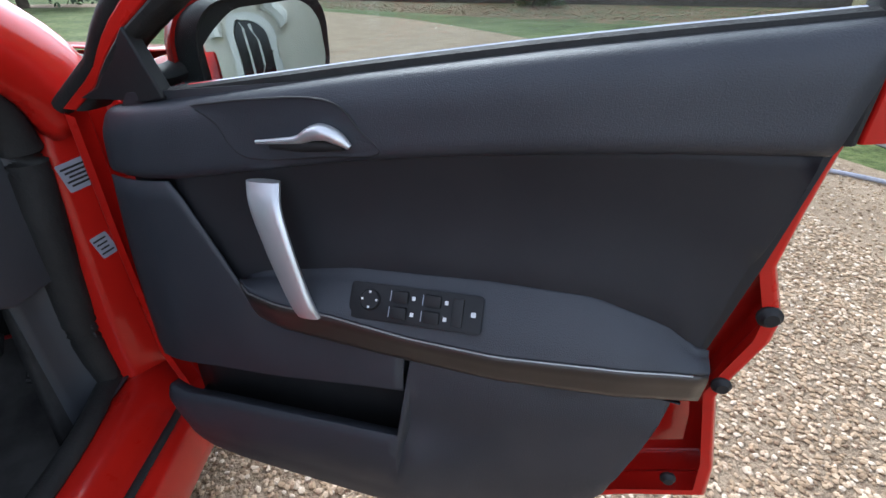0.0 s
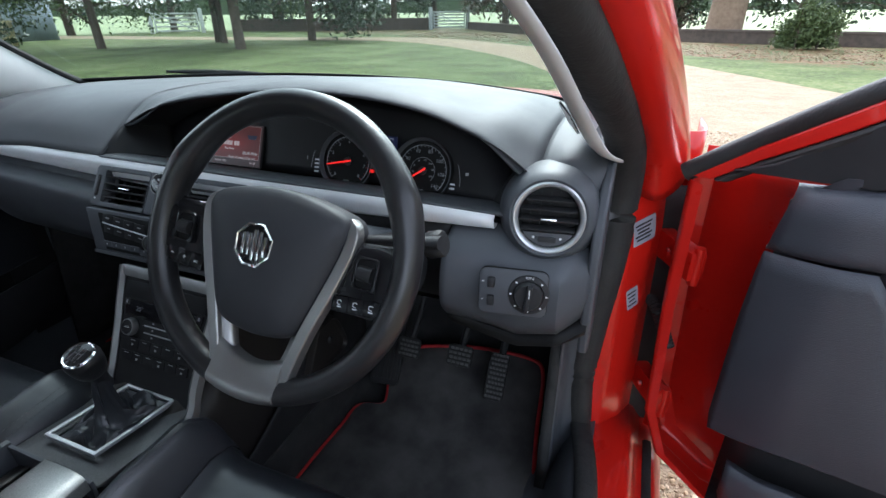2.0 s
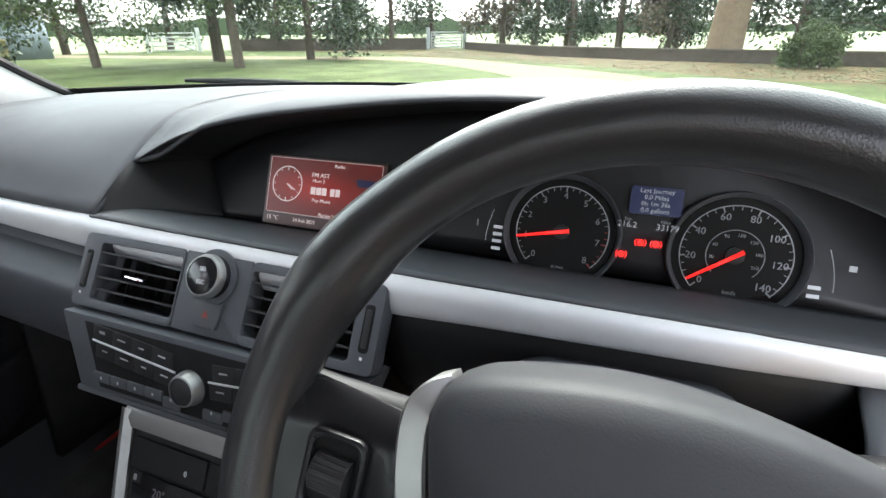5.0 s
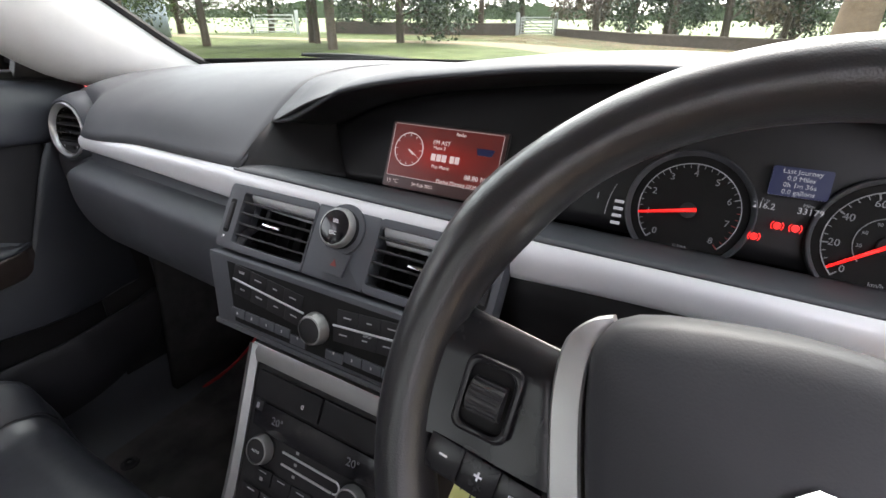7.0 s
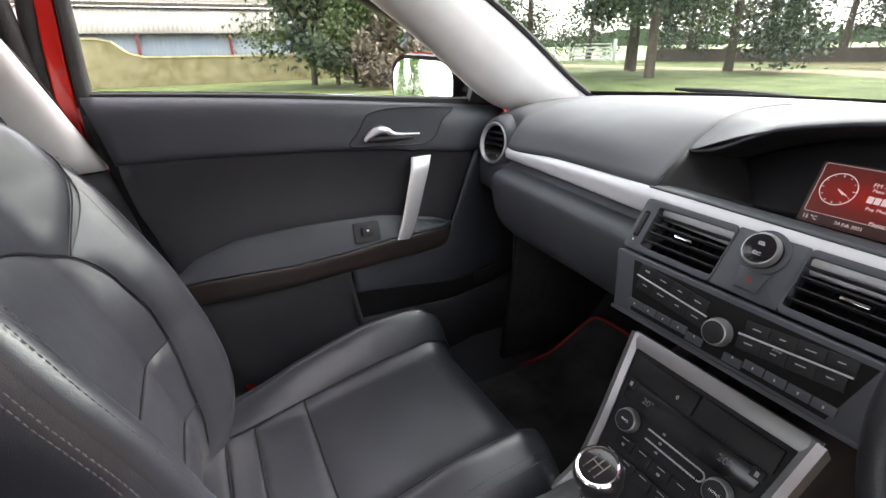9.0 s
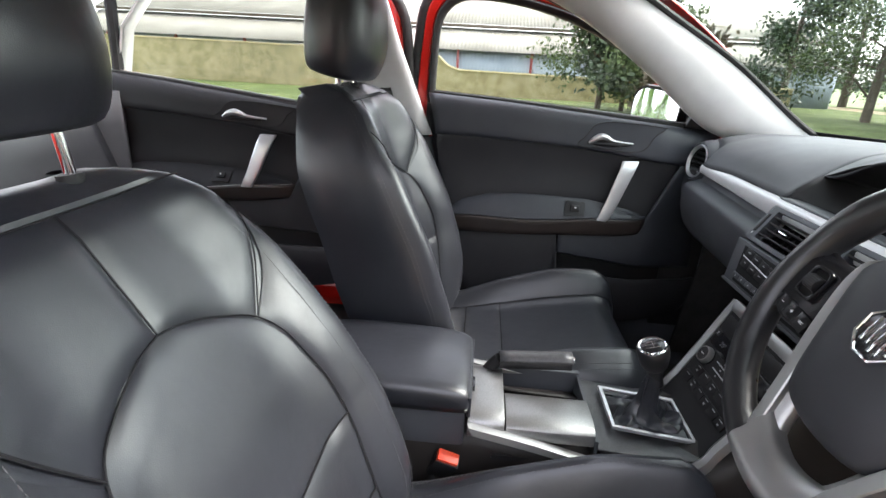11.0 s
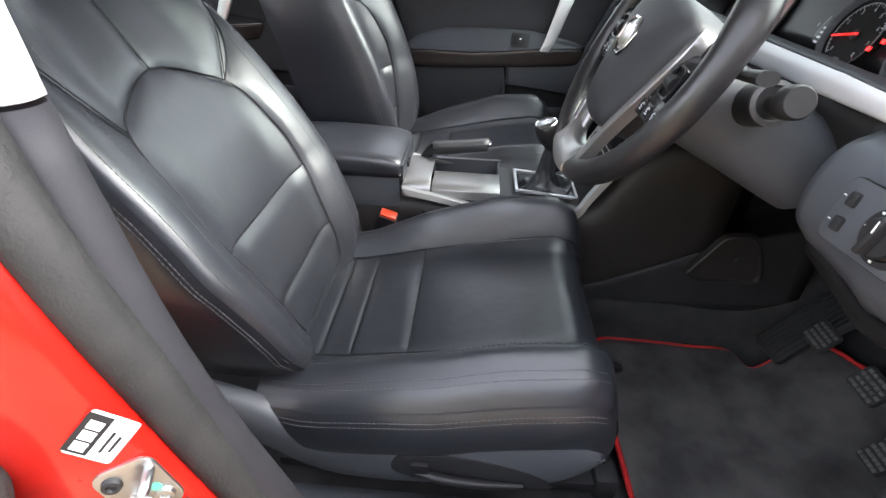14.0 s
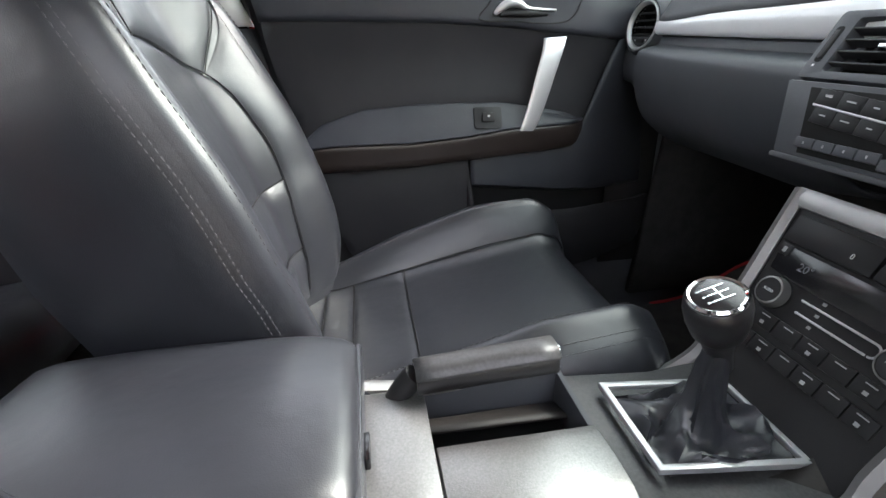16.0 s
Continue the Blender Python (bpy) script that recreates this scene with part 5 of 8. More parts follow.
part("dial_rim", lathe([(0.0172, 0.0166), (0.0186, 0.0162), (0.0202, 0.013), (0.0206, 0.009), (0.0198, 0.009), (0.0180, 0.0145)], M, 40), SILVER_DULL, knob)
words("SEL", 0.0055, M @ Matrix.Translation((0, 0.006, 0.0166)), WHITE_MARK, knob, "dial_letters")
words("ESC", 0.0055, M @ Matrix.Translation((0, -0.006, 0.0166)), WHITE_MARK, knob, "dial_letters")
M = on_face(0.002, 0.055, off=0.003)
hz = part("hazard_button", plate([(-0.017, 0.012), (0.017, 0.012), (0.013, -0.012), (-0.013, -0.012)], 0.004, M, 0.0012), LOWER, stack, "hazard light button")
part("hazard_mark", plate([(0, 0.004), (-0.004, -0.003), (0.004, -0.003)], 0.0005, M @ Matrix.Translation((0, 0, 0.004)), 0, hole=None), NEEDLE_DULL, hz)

RB, RT = (0, 0.106, 0.866), Vector((0, 0.27, 0.963)).normalized()
RN = Vector((0, -0.963, 0.27)).normalized()
radio_at = lambda x, s, off=0.0: on_face(x, s, RB, RT, RN, off)
rad = part("radio", plate([(-0.176, 0.0), (0.176, 0.0), (0.152, -0.077), (-0.152, -0.077)], 0.05, radio_at(0, 0, -0.049), 0.003), LOWER, dash, "dark radio panel with rows of buttons")
part("radio_lip", box((0.308, 0.006, 0.012), radio_at(0, 0.079, -0.003), 0.002), PAD, rad)
part("radio_face", plate([(-0.142, 0.0), (0.142, 0.0), (0.122, -0.066), (-0.122, -0.066)], 0.0012, radio_at(0, 0.006, 0.0004), 0.0004), VENT_BLACK, rad, "black radio front")
for sx in (-1, 1):
    # two sloping rows of flat keys that run to the knob, with a bright line between them
    slope = lambda x: 0.010 * (1 - (abs(x) - 0.02) / 0.11)
    for row, s0 in enumerate((0.0135, 0.0315)):
        for k in range(4):
            xk = sx * (0.0365 + 0.0262 * k - 0.003 * row)
            K = radio_at(xk, s0 + slope(xk), 0.0014) @ pose(0, 0, 0, 0, 0, sx * 5)
            part("radio_button", box((0.0258, 0.0156, 0.003), K, 0.0005), RADIO_BLACK, rad)
            part("button_print", bar((0.009, 0.006, 0.010, 0.007)[k], 0.0013, K @ Matrix.Translation((0, 0.001, 0.0016))), PRINT, rad)
    pts = [radio_at(sx * x, 0.0225 + slope(x), 0.0032) @ Vector((0, 0, 0)) for x in np.linspace(0.020, 0.128, 8)]
    part("radio_bright_line", tube(pts, 0.0011, 6), SILVER, rad, "thin bright line")
    for k in range(5):
        xk = sx * (0.0245 + 0.0232 * k)
        part("preset_button", box((0.0222, 0.0105, 0.004), radio_at(xk, 0.0610 + (0.004 if k == 0 else 0), 0.0016), 0.0012), LOWER, rad)
        part("preset_print", bar(0.0016, 0.0028, radio_at(xk, 0.0610, 0.0037)), PRINT, rad)
M = radio_at(0, 0.042, 0.001)
rk = part("volume_knob", lathe([(0, 0.014), (0.0115, 0.014), (0.0135, 0.0125), (0.0160, 0.004), (0.0165, 0)], M, 36), MATT_BLACK, rad, "round volume knob with a silver ring")
part("knob_ring", lathe([(0.0130, 0.0143), (0.0146, 0.0138), (0.0165, 0.006), (0.0168, 0.003), (0.0158, 0.003), (0.0135, 0.012)], M, 36), SILVER_DULL, rk)
words("MODE", 0.0030, radio_at(-0.115, 0.013, 0.0032), PRINT, rad, "radio_letters")
words("SETUP", 0.0036, radio_at(0.062, 0.032, 0.0032), PRINT, rad, "radio_letters")

# heater panel in its silver surround
HB, HN = (0, 0.102, 0.752), Vector((0, -0.875, 0.484)).normalized()
HT = Vector((0, 0.484, 0.875)).normalized()
heat_at = lambda x, s, off=0.0: on_face(x, s, HB, HT, HN, off)


console = thing("centre_console", (0, -0.1, 0.36), "dark centre console with heater controls and silver surround", "centre console")
heat = part("heater_panel", plate([(-0.112, -0.006), (0.112, -0.006), (0.092, -0.225), (-0.092, -0.225)], 0.02, heat_at(0, 0, -0.021), 0.002), MATT_BLACK, console, "black heater and air conditioning panel")
# silver surround: top bar and two legs that run down along the gear lever
for sx in (-1, 1):
    legs = [(sx * 0.118, 0.004), (sx * 0.112, -0.05), (sx * 0.104, -0.12), (sx * 0.100, -0.19), (sx * 0.103, -0.215)]
    pts = [heat_at(x, -s, 0.0) @ Vector((0, 0, 0)) for x, s in legs]
    pts += [Vector((CX + sx * 0.110, -0.06, 0.528)), Vector((CX + sx * 0.107, -0.17, 0.544)), Vector((CX + sx * 0.100, -0.28, 0.566)), Vector((CX + sx * 0.096, -0.385, 0.584))]
    rows = []
    for p in spline(pts, 40):
        rows.append([(p[0] + sx * dx, p[1] + dy, p[2] + dz) for dx, dy, dz in ((-0.008, -0.002, 0.001), (0.0, -0.006, 0.004), (0.009, -0.003, 0.001), (0.012, 0.004, -0.012), (-0.006, 0.008, -0.010))])
    part("silver_rail", loft(rows, ring=True, caps=True), SILVER_DULL, console, "satin silver side rail")
    body = [[(CX + sx * x * (1.0 if y > -0.15 else 0.80 if y > -0.3 else 0.70), y, z) for x, z in ((0.06, zt), (0.112, zt - 0.02), (0.125, zt - 0.05), (0.130, 0.42), (0.155, 0.26))] for y, zt in ((0.30, 0.75), (0.10, 0.70), (0.02, 0.58), (-0.10, 0.545), (-0.25, 0.555), (-0.42, 0.565), (-0.70, 0.56))]
    part("console_side", loft(body, across=16, along=24), CONSOLE_SIDE, console, "dark console side", thick=0.004)
    flank = [[(CX + sx * x, y, z) for x, z in ((0.146, zt), (0.149, zt - 0.006), (0.152, (zt + 0.36) / 2), (0.156, 0.355))] for y, zt in ((-0.02, 0.378), (0.044, 0.397), (0.12, 0.430), (0.19, 0.465), (0.257, 0.499), (0.35, 0.54), (0.50, 0.58))]
    part("console_flank", loft(flank, across=10, along=20), MATT_BLACK, console, "dark lower panel of the console side", thick=0.003)
    pod = [(0.230, 0.456), (0.262, 0.510), (0.288, 0.549), (0.325, 0.556), (0.352, 0.552), (0.385, 0.49), (0.392, 0.443), (0.32, 0.440), (0.258, 0.438)]
    mid = np.mean(pod, 0)
    part("foot_outlet", loft([[(CX + sx * x, mid[0] + (y - mid[0]) * k, mid[1] + (z - mid[1]) * k) for y, z in pod] for k, x in ((1.0, 0.152), (0.97, 0.166), (0.92, 0.168), (0.86, 0.160), (0.4, 0.156), (0.02, 0.156))], ring=True, across=36), CONSOLE_SIDE, console, "moulded foot heater outlet")
    part("outlet_clip", lathe([(0, 0.006), (0.006, 0.006), (0.009, 0.0)], facing((CX + sx * 0.157, 0.335, 0.492), (sx, 0, 0)), 14), MATT_BLACK, console)
rows = [[heat_at(x, s, o) @ Vector((0, 0, 0)) for s, o in ((-0.006, -0.01), (-0.006, 0.003), (0.004, 0.005), (0.014, 0.003), (0.016, -0.006))] for x in np.linspace(-0.120, 0.120, 14)]
part("silver_top_rail", loft(rows, ring=True, caps=True), SILVER_DULL, console)
for sx in (-1, 1):
    part("cubby_door", box((0.098, 0.030, 0.006), heat_at(sx * 0.0505, 0.036, 0.001), 0.002), RADIO_BLACK, heat)
words("0", 0.008, heat_at(-0.025, 0.040, 0.0045), WHITE_MARK, heat, "cubby_mark")
disp = part("heater_display", plate([(-0.095, 0), (0.095, 0), (0.091, -0.028), (0.05, -0.032), (-0.05, -0.032), (-0.091, -0.028)], 0.003, heat_at(0, 0.055, 0.0), 0.001), GLOSS_BLACK, heat, "gloss black heater display")
for sx in (-1, 1):
    words("20°", 0.0125, heat_at(sx * 0.055, 0.070, 0.0032), DISPLAY_DIM, disp, "temperature")
    M = heat_at(sx * 0.066, 0.104, 0.0)
    k = part("heater_knob", lathe([(0, 0.014), (0.0125, 0.014), (0.0145, 0.012), (0.0165, 0.0)], M, 32), MATT_BLACK, heat, "round heater knob with a silver ring")
    part("knob_ring", lathe([(0.0134, 0.0143), (0.0150, 0.0139), (0.0170, 0.005), (0.0165, 0.003), (0.0145, 0.012)], M, 32), SILVER_DULL, k)
    words("AUTO" if sx < 0 else "MONO", 0.0042, M @ Matrix.Translation((0, 0, 0.0143)), WHITE_MARK, k, "knob_letters")
    part("seat_heat_button", box((0.014, 0.012, 0.004), heat_at(sx * 0.088, 0.060, 0.002), 0.001), RADIO_BLACK, heat)
    part("seat_heat_mark", bar(0.004, 0.006, heat_at(sx * 0.088, 0.060, 0.0042)), PRINT, heat)
for k, s in enumerate((0.097, 0.110)):
    part("fan_rail", box((0.078 - 0.004 * k, 0.0022, 0.002), heat_at(0, s, 0.001), 0.0006), SILVER, heat)
part("fan_end", tube([heat_at(0.039 + 0.0065 * math.cos(a), 0.1035 + 0.0065 * math.sin(a), 0.001) @ Vector((0, 0, 0)) for a in np.linspace(-1.6, 1.6, 10)], 0.0011, 6), SILVER, heat)
for k in range(3):
    part("fan_mark", bar(0.004, 0.003, heat_at(-0.018 + 0.001 * k, 0.090 + 0.013 * k, 0.001)), PRINT, heat)
for row, (s, n, w) in enumerate(((0.133, 5, 0.026), (0.158, 6, 0.0245))):
    for k in range(n):
        x = (k - (n - 1) / 2) * (w + 0.003)
        part("heater_button", box((w + 0.0015, 0.017, 0.003), heat_at(x, s, 0.001), 0.0006), RADIO_BLACK, heat)
        part("button_line", bar(0.011, 0.0011, heat_at(x, s - 0.005, 0.0026)), PRINT, heat)
        if (k + row) % 2 == 0:
            part("button_mark", bar(0.0045, 0.0035, heat_at(x, s + 0.003, 0.0026)), PRINT, heat)
# gear lever plate, frame and gaiter
deck = [[(CX + x, y, z) for x in (-0.098, -0.07, 0.07, 0.098)] for y, z in ((0.03, 0.562), (-0.06, 0.553), (-0.17, 0.563), (-0.172, 0.560))]
part("gear_deck", loft(deck), CARBON, console, "dark patterned plate round the gear lever", thick=0.012, bevel=0.002)
FR = [(-0.066, -0.140), (0.052, -0.140), (0.064, 0.002), (-0.056, 0.004)]
M = Matrix.Translation((CX, 0, 0.561)) @ pose(0, 0, 0, -3, 0, 0)
part("gaiter_frame", plate(FR, 0.007, M, 0.002, hole=[(x * 0.88, -0.068 + (y + 0.068) * 0.90) for x, y in FR]), SILVER, console, "satin silver gaiter frame")
lever = thing("gear_lever", (CX, -0.068, 0.57), "gear lever with a round chrome-capped knob and leather gaiter", "gear lever")
rows = []
for k, (s, z) in enumerate(((1.0, 0.565), (0.93, 0.570), (0.80, 0.566), (0.62, 0.568), (0.46, 0.578), (0.31, 0.596), (0.22, 0.628), (0.18, 0.655))):
    c = np.array((0.0, -0.068)) * (1 - k / 7) + np.array((0.006, -0.070)) * k / 7
    r = []
    for j in range(40):
        a = 2 * math.pi * j / 40
        sq = 1 / max(abs(math.cos(a)), abs(math.sin(a))) if k < 3 else 1 / max(abs(math.cos(a)), abs(math.sin(a))) ** 0.4
        wr = 1 + 0.13 * math.sin(5 * a + k) * (0 if k in (0, 7) else 1) + 0.05 * math.sin(11 * a + 2 * k) * (0 if k in (0, 7) else 1)
        r.append((CX + c[0] + 0.052 * s * sq * wr * math.cos(a), c[1] + 0.060 * s * sq * wr * math.sin(a), z + 0.009 * math.sin(4 * a + 1.7 * k) * (0 if k in (0, 7) else 1)))
    rows.append(r)
part("gaiter", loft(rows, ring=True, along=24), LEATHER, lever, "creased black leather gaiter")
KN = Vector((0.10, -0.30, 0.95)).normalized()
KT = Vector((0.020, -0.086, 0.716))
M = facing(KT, KN, (0, 1, 0))
part("lever_neck", lathe([(0.012, -0.085), (0.012, -0.065), (0.015, -0.05), (0.0185, -0.04)], M, 24), RIM_LEATHER, lever)
kn = part("lever_knob", lathe([(0.0185, -0.045), (0.022, -0.040), (0.026, -0.025), (0.0272, -0.012), (0.0262, -0.004), (0.0235, -0.001)], M, 40), RIM_LEATHER, lever, "black leather gear knob")
part("knob_collar", lathe([(0.0242, -0.002), (0.0245, 0.001), (0.0225, 0.0028), (0.0205, 0.0020), (0.0200, -0.001)], M, 40), CHROME, kn, "chrome collar")
part("knob_badge", lathe([(0.0205, 0.0012), (0.012, 0.0026), (0.0, 0.003)], M, 32), GLOSS_BLACK, kn)
for x in (-0.008, 0.0, 0.008):
    part("gate_line", bar(0.0014, 0.019, M @ Matrix.Translation((x, 0.001, 0.0029))), CHROME, kn)
part("gate_line", bar(0.0175, 0.0014, M @ Matrix.Translation((0, 0.001, 0.0030))), CHROME, kn)
for x, n_ in ((-0.008, "2"), (0.0, "4"), (0.008, "R")):
    words(n_, 0.005, M @ Matrix.Translation((x, -0.0115, 0.0030)), CHROME, kn, "gear_number")
# slide cover, tray, handbrake and armrest
part("cup_tray", plate([(-0.095, -0.345), (0.095, -0.345), (0.09, -0.172), (-0.09, -0.172)], 0.01, Matrix.Translation((CX, 0, 0.515))), MATT_BLACK, console)
part("tray_wall", box((0.19, 0.006, 0.06), Matrix.Translation((CX, -0.174, 0.545)), 0.001), LOWER, console)
slide = [[(x, y, z) for x, z in ((0.012, 0.586), (0.04, 0.589), (0.085, 0.588), (0.100, 0.580), (0.102, 0.56))] for y in (-0.325, -0.25, -0.176)]
part("tray_cover", loft(slide, across=10), CARBON_LIGHT, console, "grey patterned sliding cover", thick=0.004, bevel=0.001)
fore = [[(x, y, z) for x, z in ((-0.082, 0.575), (-0.06, 0.592), (0.02, 0.597), (0.088, 0.594), (0.102, 0.582), (0.104, 0.56))] for y in (-0.39, -0.36, -0.328)]
part("front_band", loft(fore, across=14), CARBON_LIGHT, console, thick=0.004, bevel=0.001)
part("tray_side", box((0.012, 0.16, 0.07), Matrix.Translation((-0.088, -0.25, 0.545)), 0.003), LOWER, console)
arm = thing("armrest", (0.005, -0.54, 0.58), "black leather centre armrest box between the seats", "armrest")
rows = []
for y, w, zt in ((-0.388, 0.092, 0.628), (-0.393, 0.099, 0.640), (-0.42, 0.102, 0.650), (-0.52, 0.103, 0.656), (-0.62, 0.102, 0.656), (-0.68, 0.10, 0.65), (-0.695, 0.09, 0.64)):
    rows.append([(0.002 + x * w, y, z) for x, z in ((-1, 0.605), (-1.02, zt - 0.016), (-0.95, zt - 0.005), (-0.7, zt), (0, zt + 0.004), (0.7, zt), (0.95, zt - 0.005), (1.02, zt - 0.016), (1, 0.605))])
part("lid", loft(rows, across=26, along=20, ring=False), LEATHER, arm, "padded black leather lid", thick=0.003)
part("lid_front", box((0.196, 0.008, 0.040), Matrix.Translation((0.002, -0.390, 0.613)), 0.004), LEATHER, arm)
part("box_body", box((0.188, 0.30, 0.075), Matrix.Translation((0.002, -0.545, 0.565)), 0.006), LOWER, arm)
part("lid_catch", box((0.030, 0.006, 0.012), Matrix.Translation((0.03, -0.384, 0.612)), 0.002), GLOSS_BLACK, arm, "gloss black catch")
hb = thing("handbrake", (-0.05, -0.33, 0.58), "silver-capped handbrake lever lying flat beside the tray", "handbrake")
a, b = Vector((-0.052, -0.335, 0.618)), Vector((-0.030, -0.205, 0.642))
rows = []
for k in np.linspace(0, 1, 8):
    p = a + (b - a) * k
    rows.append([(p.x + dx, p.y, p.z + dz) for dx, dz in ((-0.017, -0.012), (-0.018, 0.002), (-0.010, 0.010), (0.010, 0.011), (0.018, 0.003), (0.017, -0.012))])
part("grip", loft(rows, ring=True, caps=True, across=20), RIM_LEATHER, hb)
rows = []
for k in np.linspace(0.0, 1, 8):
    p = a + (b - a) * k
    rows.append([(p.x + dx, p.y - 0.001 + 0.002 * k, p.z + dz) for dx, dz in ((-0.0185, 0.003), (-0.0105, 0.0115), (0.0105, 0.0125), (0.0188, 0.004))])
part("grip_cap", loft(rows, across=14), CARBON, hb, "satin silver cap", thick=0.002)
part("lever_stem", tube([(-0.056, -0.36, 0.58), (-0.054, -0.345, 0.605), a], 0.012, 10, 10), MATT_BLACK, hb)
part("lever_button", lathe([(0, 0.008), (0.006, 0.007), (0.007, 0)], facing(b, (0.1, 0.95, 0.15)), 16), CHROME, hb)

# ---- instruments ----
FN = Vector((0, -0.94, 0.34)).normalized()
FT = Vector((0, 0.34, 0.94)).normalized()
inst = thing("instrument_cluster", (0.35, 0.27, 0.95), "instrument cluster with two lit dials and a small display", "instruments")


def face_at(x, z, off=0.0):
    y = 0.262 + 0.36 * (z - 0.93)
    return facing(Vector((x, y, z)) + FN * off, FN, FT)


def gauge(x, z, r, top, step, needle, tag, small=0):
    M = face_at(x, z, 0.004)
    g = part("gauge", lathe([(r * 0.99, -0.004), (r * 0.99, 0.006), (r * 0.98, 0.0085), (r * 0.95, 0.006), (r * 0.92, 0.0), (0, 0.0)], M, 56), VENT_BLACK, inst, tag)
    part("gauge_ring", lathe([(r * 0.985, 0.0085), (r * 0.965, 0.0100), (r * 0.945, 0.0092), (r * 0.90, 0.0012)], M, 56), LOWER, g, "dark grey bevelled ring")
    n = top // step
    for k in range(n * 4 + 1):
        a = radians(225 - 270 * k / (n * 4))
        big = k % 4 == 0
        ln = r * (0.10 if big else 0.05)
        red = tag.startswith("rev") and k >= 26
        part("gauge_tick", box((ln, 0.0011 if big else 0.0006, 0.0006), M @ Matrix.Translation((r * 0.735 * math.cos(a), r * 0.735 * math.sin(a), 0.001)) @ pose(0, 0, 0, 0, 0, math.degrees(a))), NEEDLE_DULL if red else DIAL_DIM, g)
        if big:
            words(str(k // 4 * step), r * 0.155, M @ Matrix.Translation((r * 0.615 * math.cos(a), r * 0.615 * math.sin(a), 0.001)), DIAL_DIM, g, "gauge_number")
    part("gauge_arc", tube([M @ Vector((r * 0.775 * math.cos(a), r * 0.775 * math.sin(a), 0.001)) for a in np.linspace(radians(225), radians(-45), 50)], 0.0005, 4), DIAL_ARC, g)
    if small:
        part("inner_arc", tube([M @ Vector((r * 0.40 * math.cos(a), r * 0.40 * math.sin(a), 0.001)) for a in np.linspace(radians(225), radians(-45), 40)], 0.0004, 4), DIAL_DIM, g)
    if small:
        for v in (30, 60, 90, 120, 150, 180, 210):
            a = radians(225 - 270 * v / 1.609 / top)
            words(str(v), r * 0.075, M @ Matrix.Translation((r * 0.325 * math.cos(a), r * 0.325 * math.sin(a), 0.001)), DIAL_DIM, g, "gauge_number")
    a = radians(needle)
    q = lambda d, w: M @ Vector((d * math.cos(a) - w * math.sin(a), d * math.sin(a) + w * math.cos(a), 0.004))
    bm = bmesh.new()
    lo = [bm.verts.new(v) for v in (q(-0.007, -0.0017), q(r * 0.77, -0.0010), q(r * 0.77, 0.0010), q(-0.007, 0.0017))]
    bm.faces.new(lo)
    part("needle", bm, NEEDLE, g, "red needle", thick=0.001)
    part("needle_hub", lathe([(0, 0.0035), (0.006, 0.0035), (0.007, 0.003), (0.007, 0)], M, 20), MATT_BLACK, g)
    return g, M


g, M = gauge(0.3085, 0.9535, 0.0535, 8, 1, 192, "rev counter dial")
words("RPM", 0.006, M @ Matrix.Translation((0, -0.034, 0.001)), DIAL_DIM, g, "gauge_word")
g, M = gauge(0.4495, 0.9515, 0.0535, 140, 20, 215, "speedometer dial", 1)
words("MPH", 0.0055, M @ Matrix.Translation((0, -0.046, 0.001)), DIAL_DIM, g, "gauge_word")
words("km/h", 0.005, M @ Matrix.Translation((0, -0.031, 0.001)), DIAL_DIM, g, "gauge_word")
M = face_at(0.3835, 0.987, 0.0135)
d = part("trip_display", plate(rounded(0.041, 0.0235, 0.002), 0.0015, M), SCREEN_BLUE, inst, "small blue trip display")
for k, tx in enumerate(("Last Journey", "0.0 Miles", "0h 1m 36s", "0.0 gallons")):
    words(tx, 0.0054, M @ Matrix.Translation((0, 0.0082 - 0.0055 * k, 0.0017)), DIAL_PRINT, d, "display_line")
for x, tx in ((0.3635, "Trip"), (0.3935, "Miles")):
    words(tx, 0.0038, face_at(x, 0.978, 0.0135) @ Matrix.Translation((0, -0.0075, 0)), DIAL_DIM, d, "display_word")
for x, tx in ((0.3635, "216.2"), (0.3955, "33179")):
    words(tx, 0.0072, face_at(x, 0.9665, 0.0135), DIAL_PRINT, d, "display_number")
for x, z in ((0.362, 0.942), (0.376, 0.953), (0.3885, 0.953)):
    w_ = part("warning_light", lathe([(0, 0.0006), (0.0028, 0.0006), (0.0030, 0.0)], face_at(x, z, 0.0135), 16), NEEDLE, inst, "lit red warning light")
    for sx in (-1, 1):
        part("warning_bracket", tube([face_at(x, z, 0.0138) @ Vector((sx * 0.0044 * math.cos(a), 0.0044 * math.sin(a), 0)) for a in np.linspace(-0.8, 0.8, 6)], 0.0005, 4), NEEDLE, w_)
for z in (0.932, 0.9385, 0.9448, 0.951):
    part("level_bar", bar(0.0085, 0.0030, face_at(0.2505, z, 0.0105)), DIAL_PRINT, inst)
for z in (0.9295, 0.936):
    part("level_bar", bar(0.0085, 0.0030, face_at(0.5055, z, 0.0105)), DIAL_PRINT, inst)
for x, sx, lo, hi in ((0.2395, -1, 0.938, 0.966), (0.518, 1, 0.934, 0.965)):
    part("level_arc", tube([face_at(x - sx * 0.006 * ((z - lo) / 0.03) ** 2, z, 0.0105) @ Vector((0, 0, 0)) for z in np.linspace(lo, hi, 8)], 0.0004, 4), DIAL_ARC, inst)
part("fuel_mark", box((0.0050, 0.0045, 0.0005), face_at(0.528, 0.953, 0.0105), 0.0), DIAL_ARC, inst)
part("coolant_mark", box((0.0010, 0.0060, 0.0005), face_at(0.230, 0.953, 0.0105), 0.0), DIAL_ARC, inst)
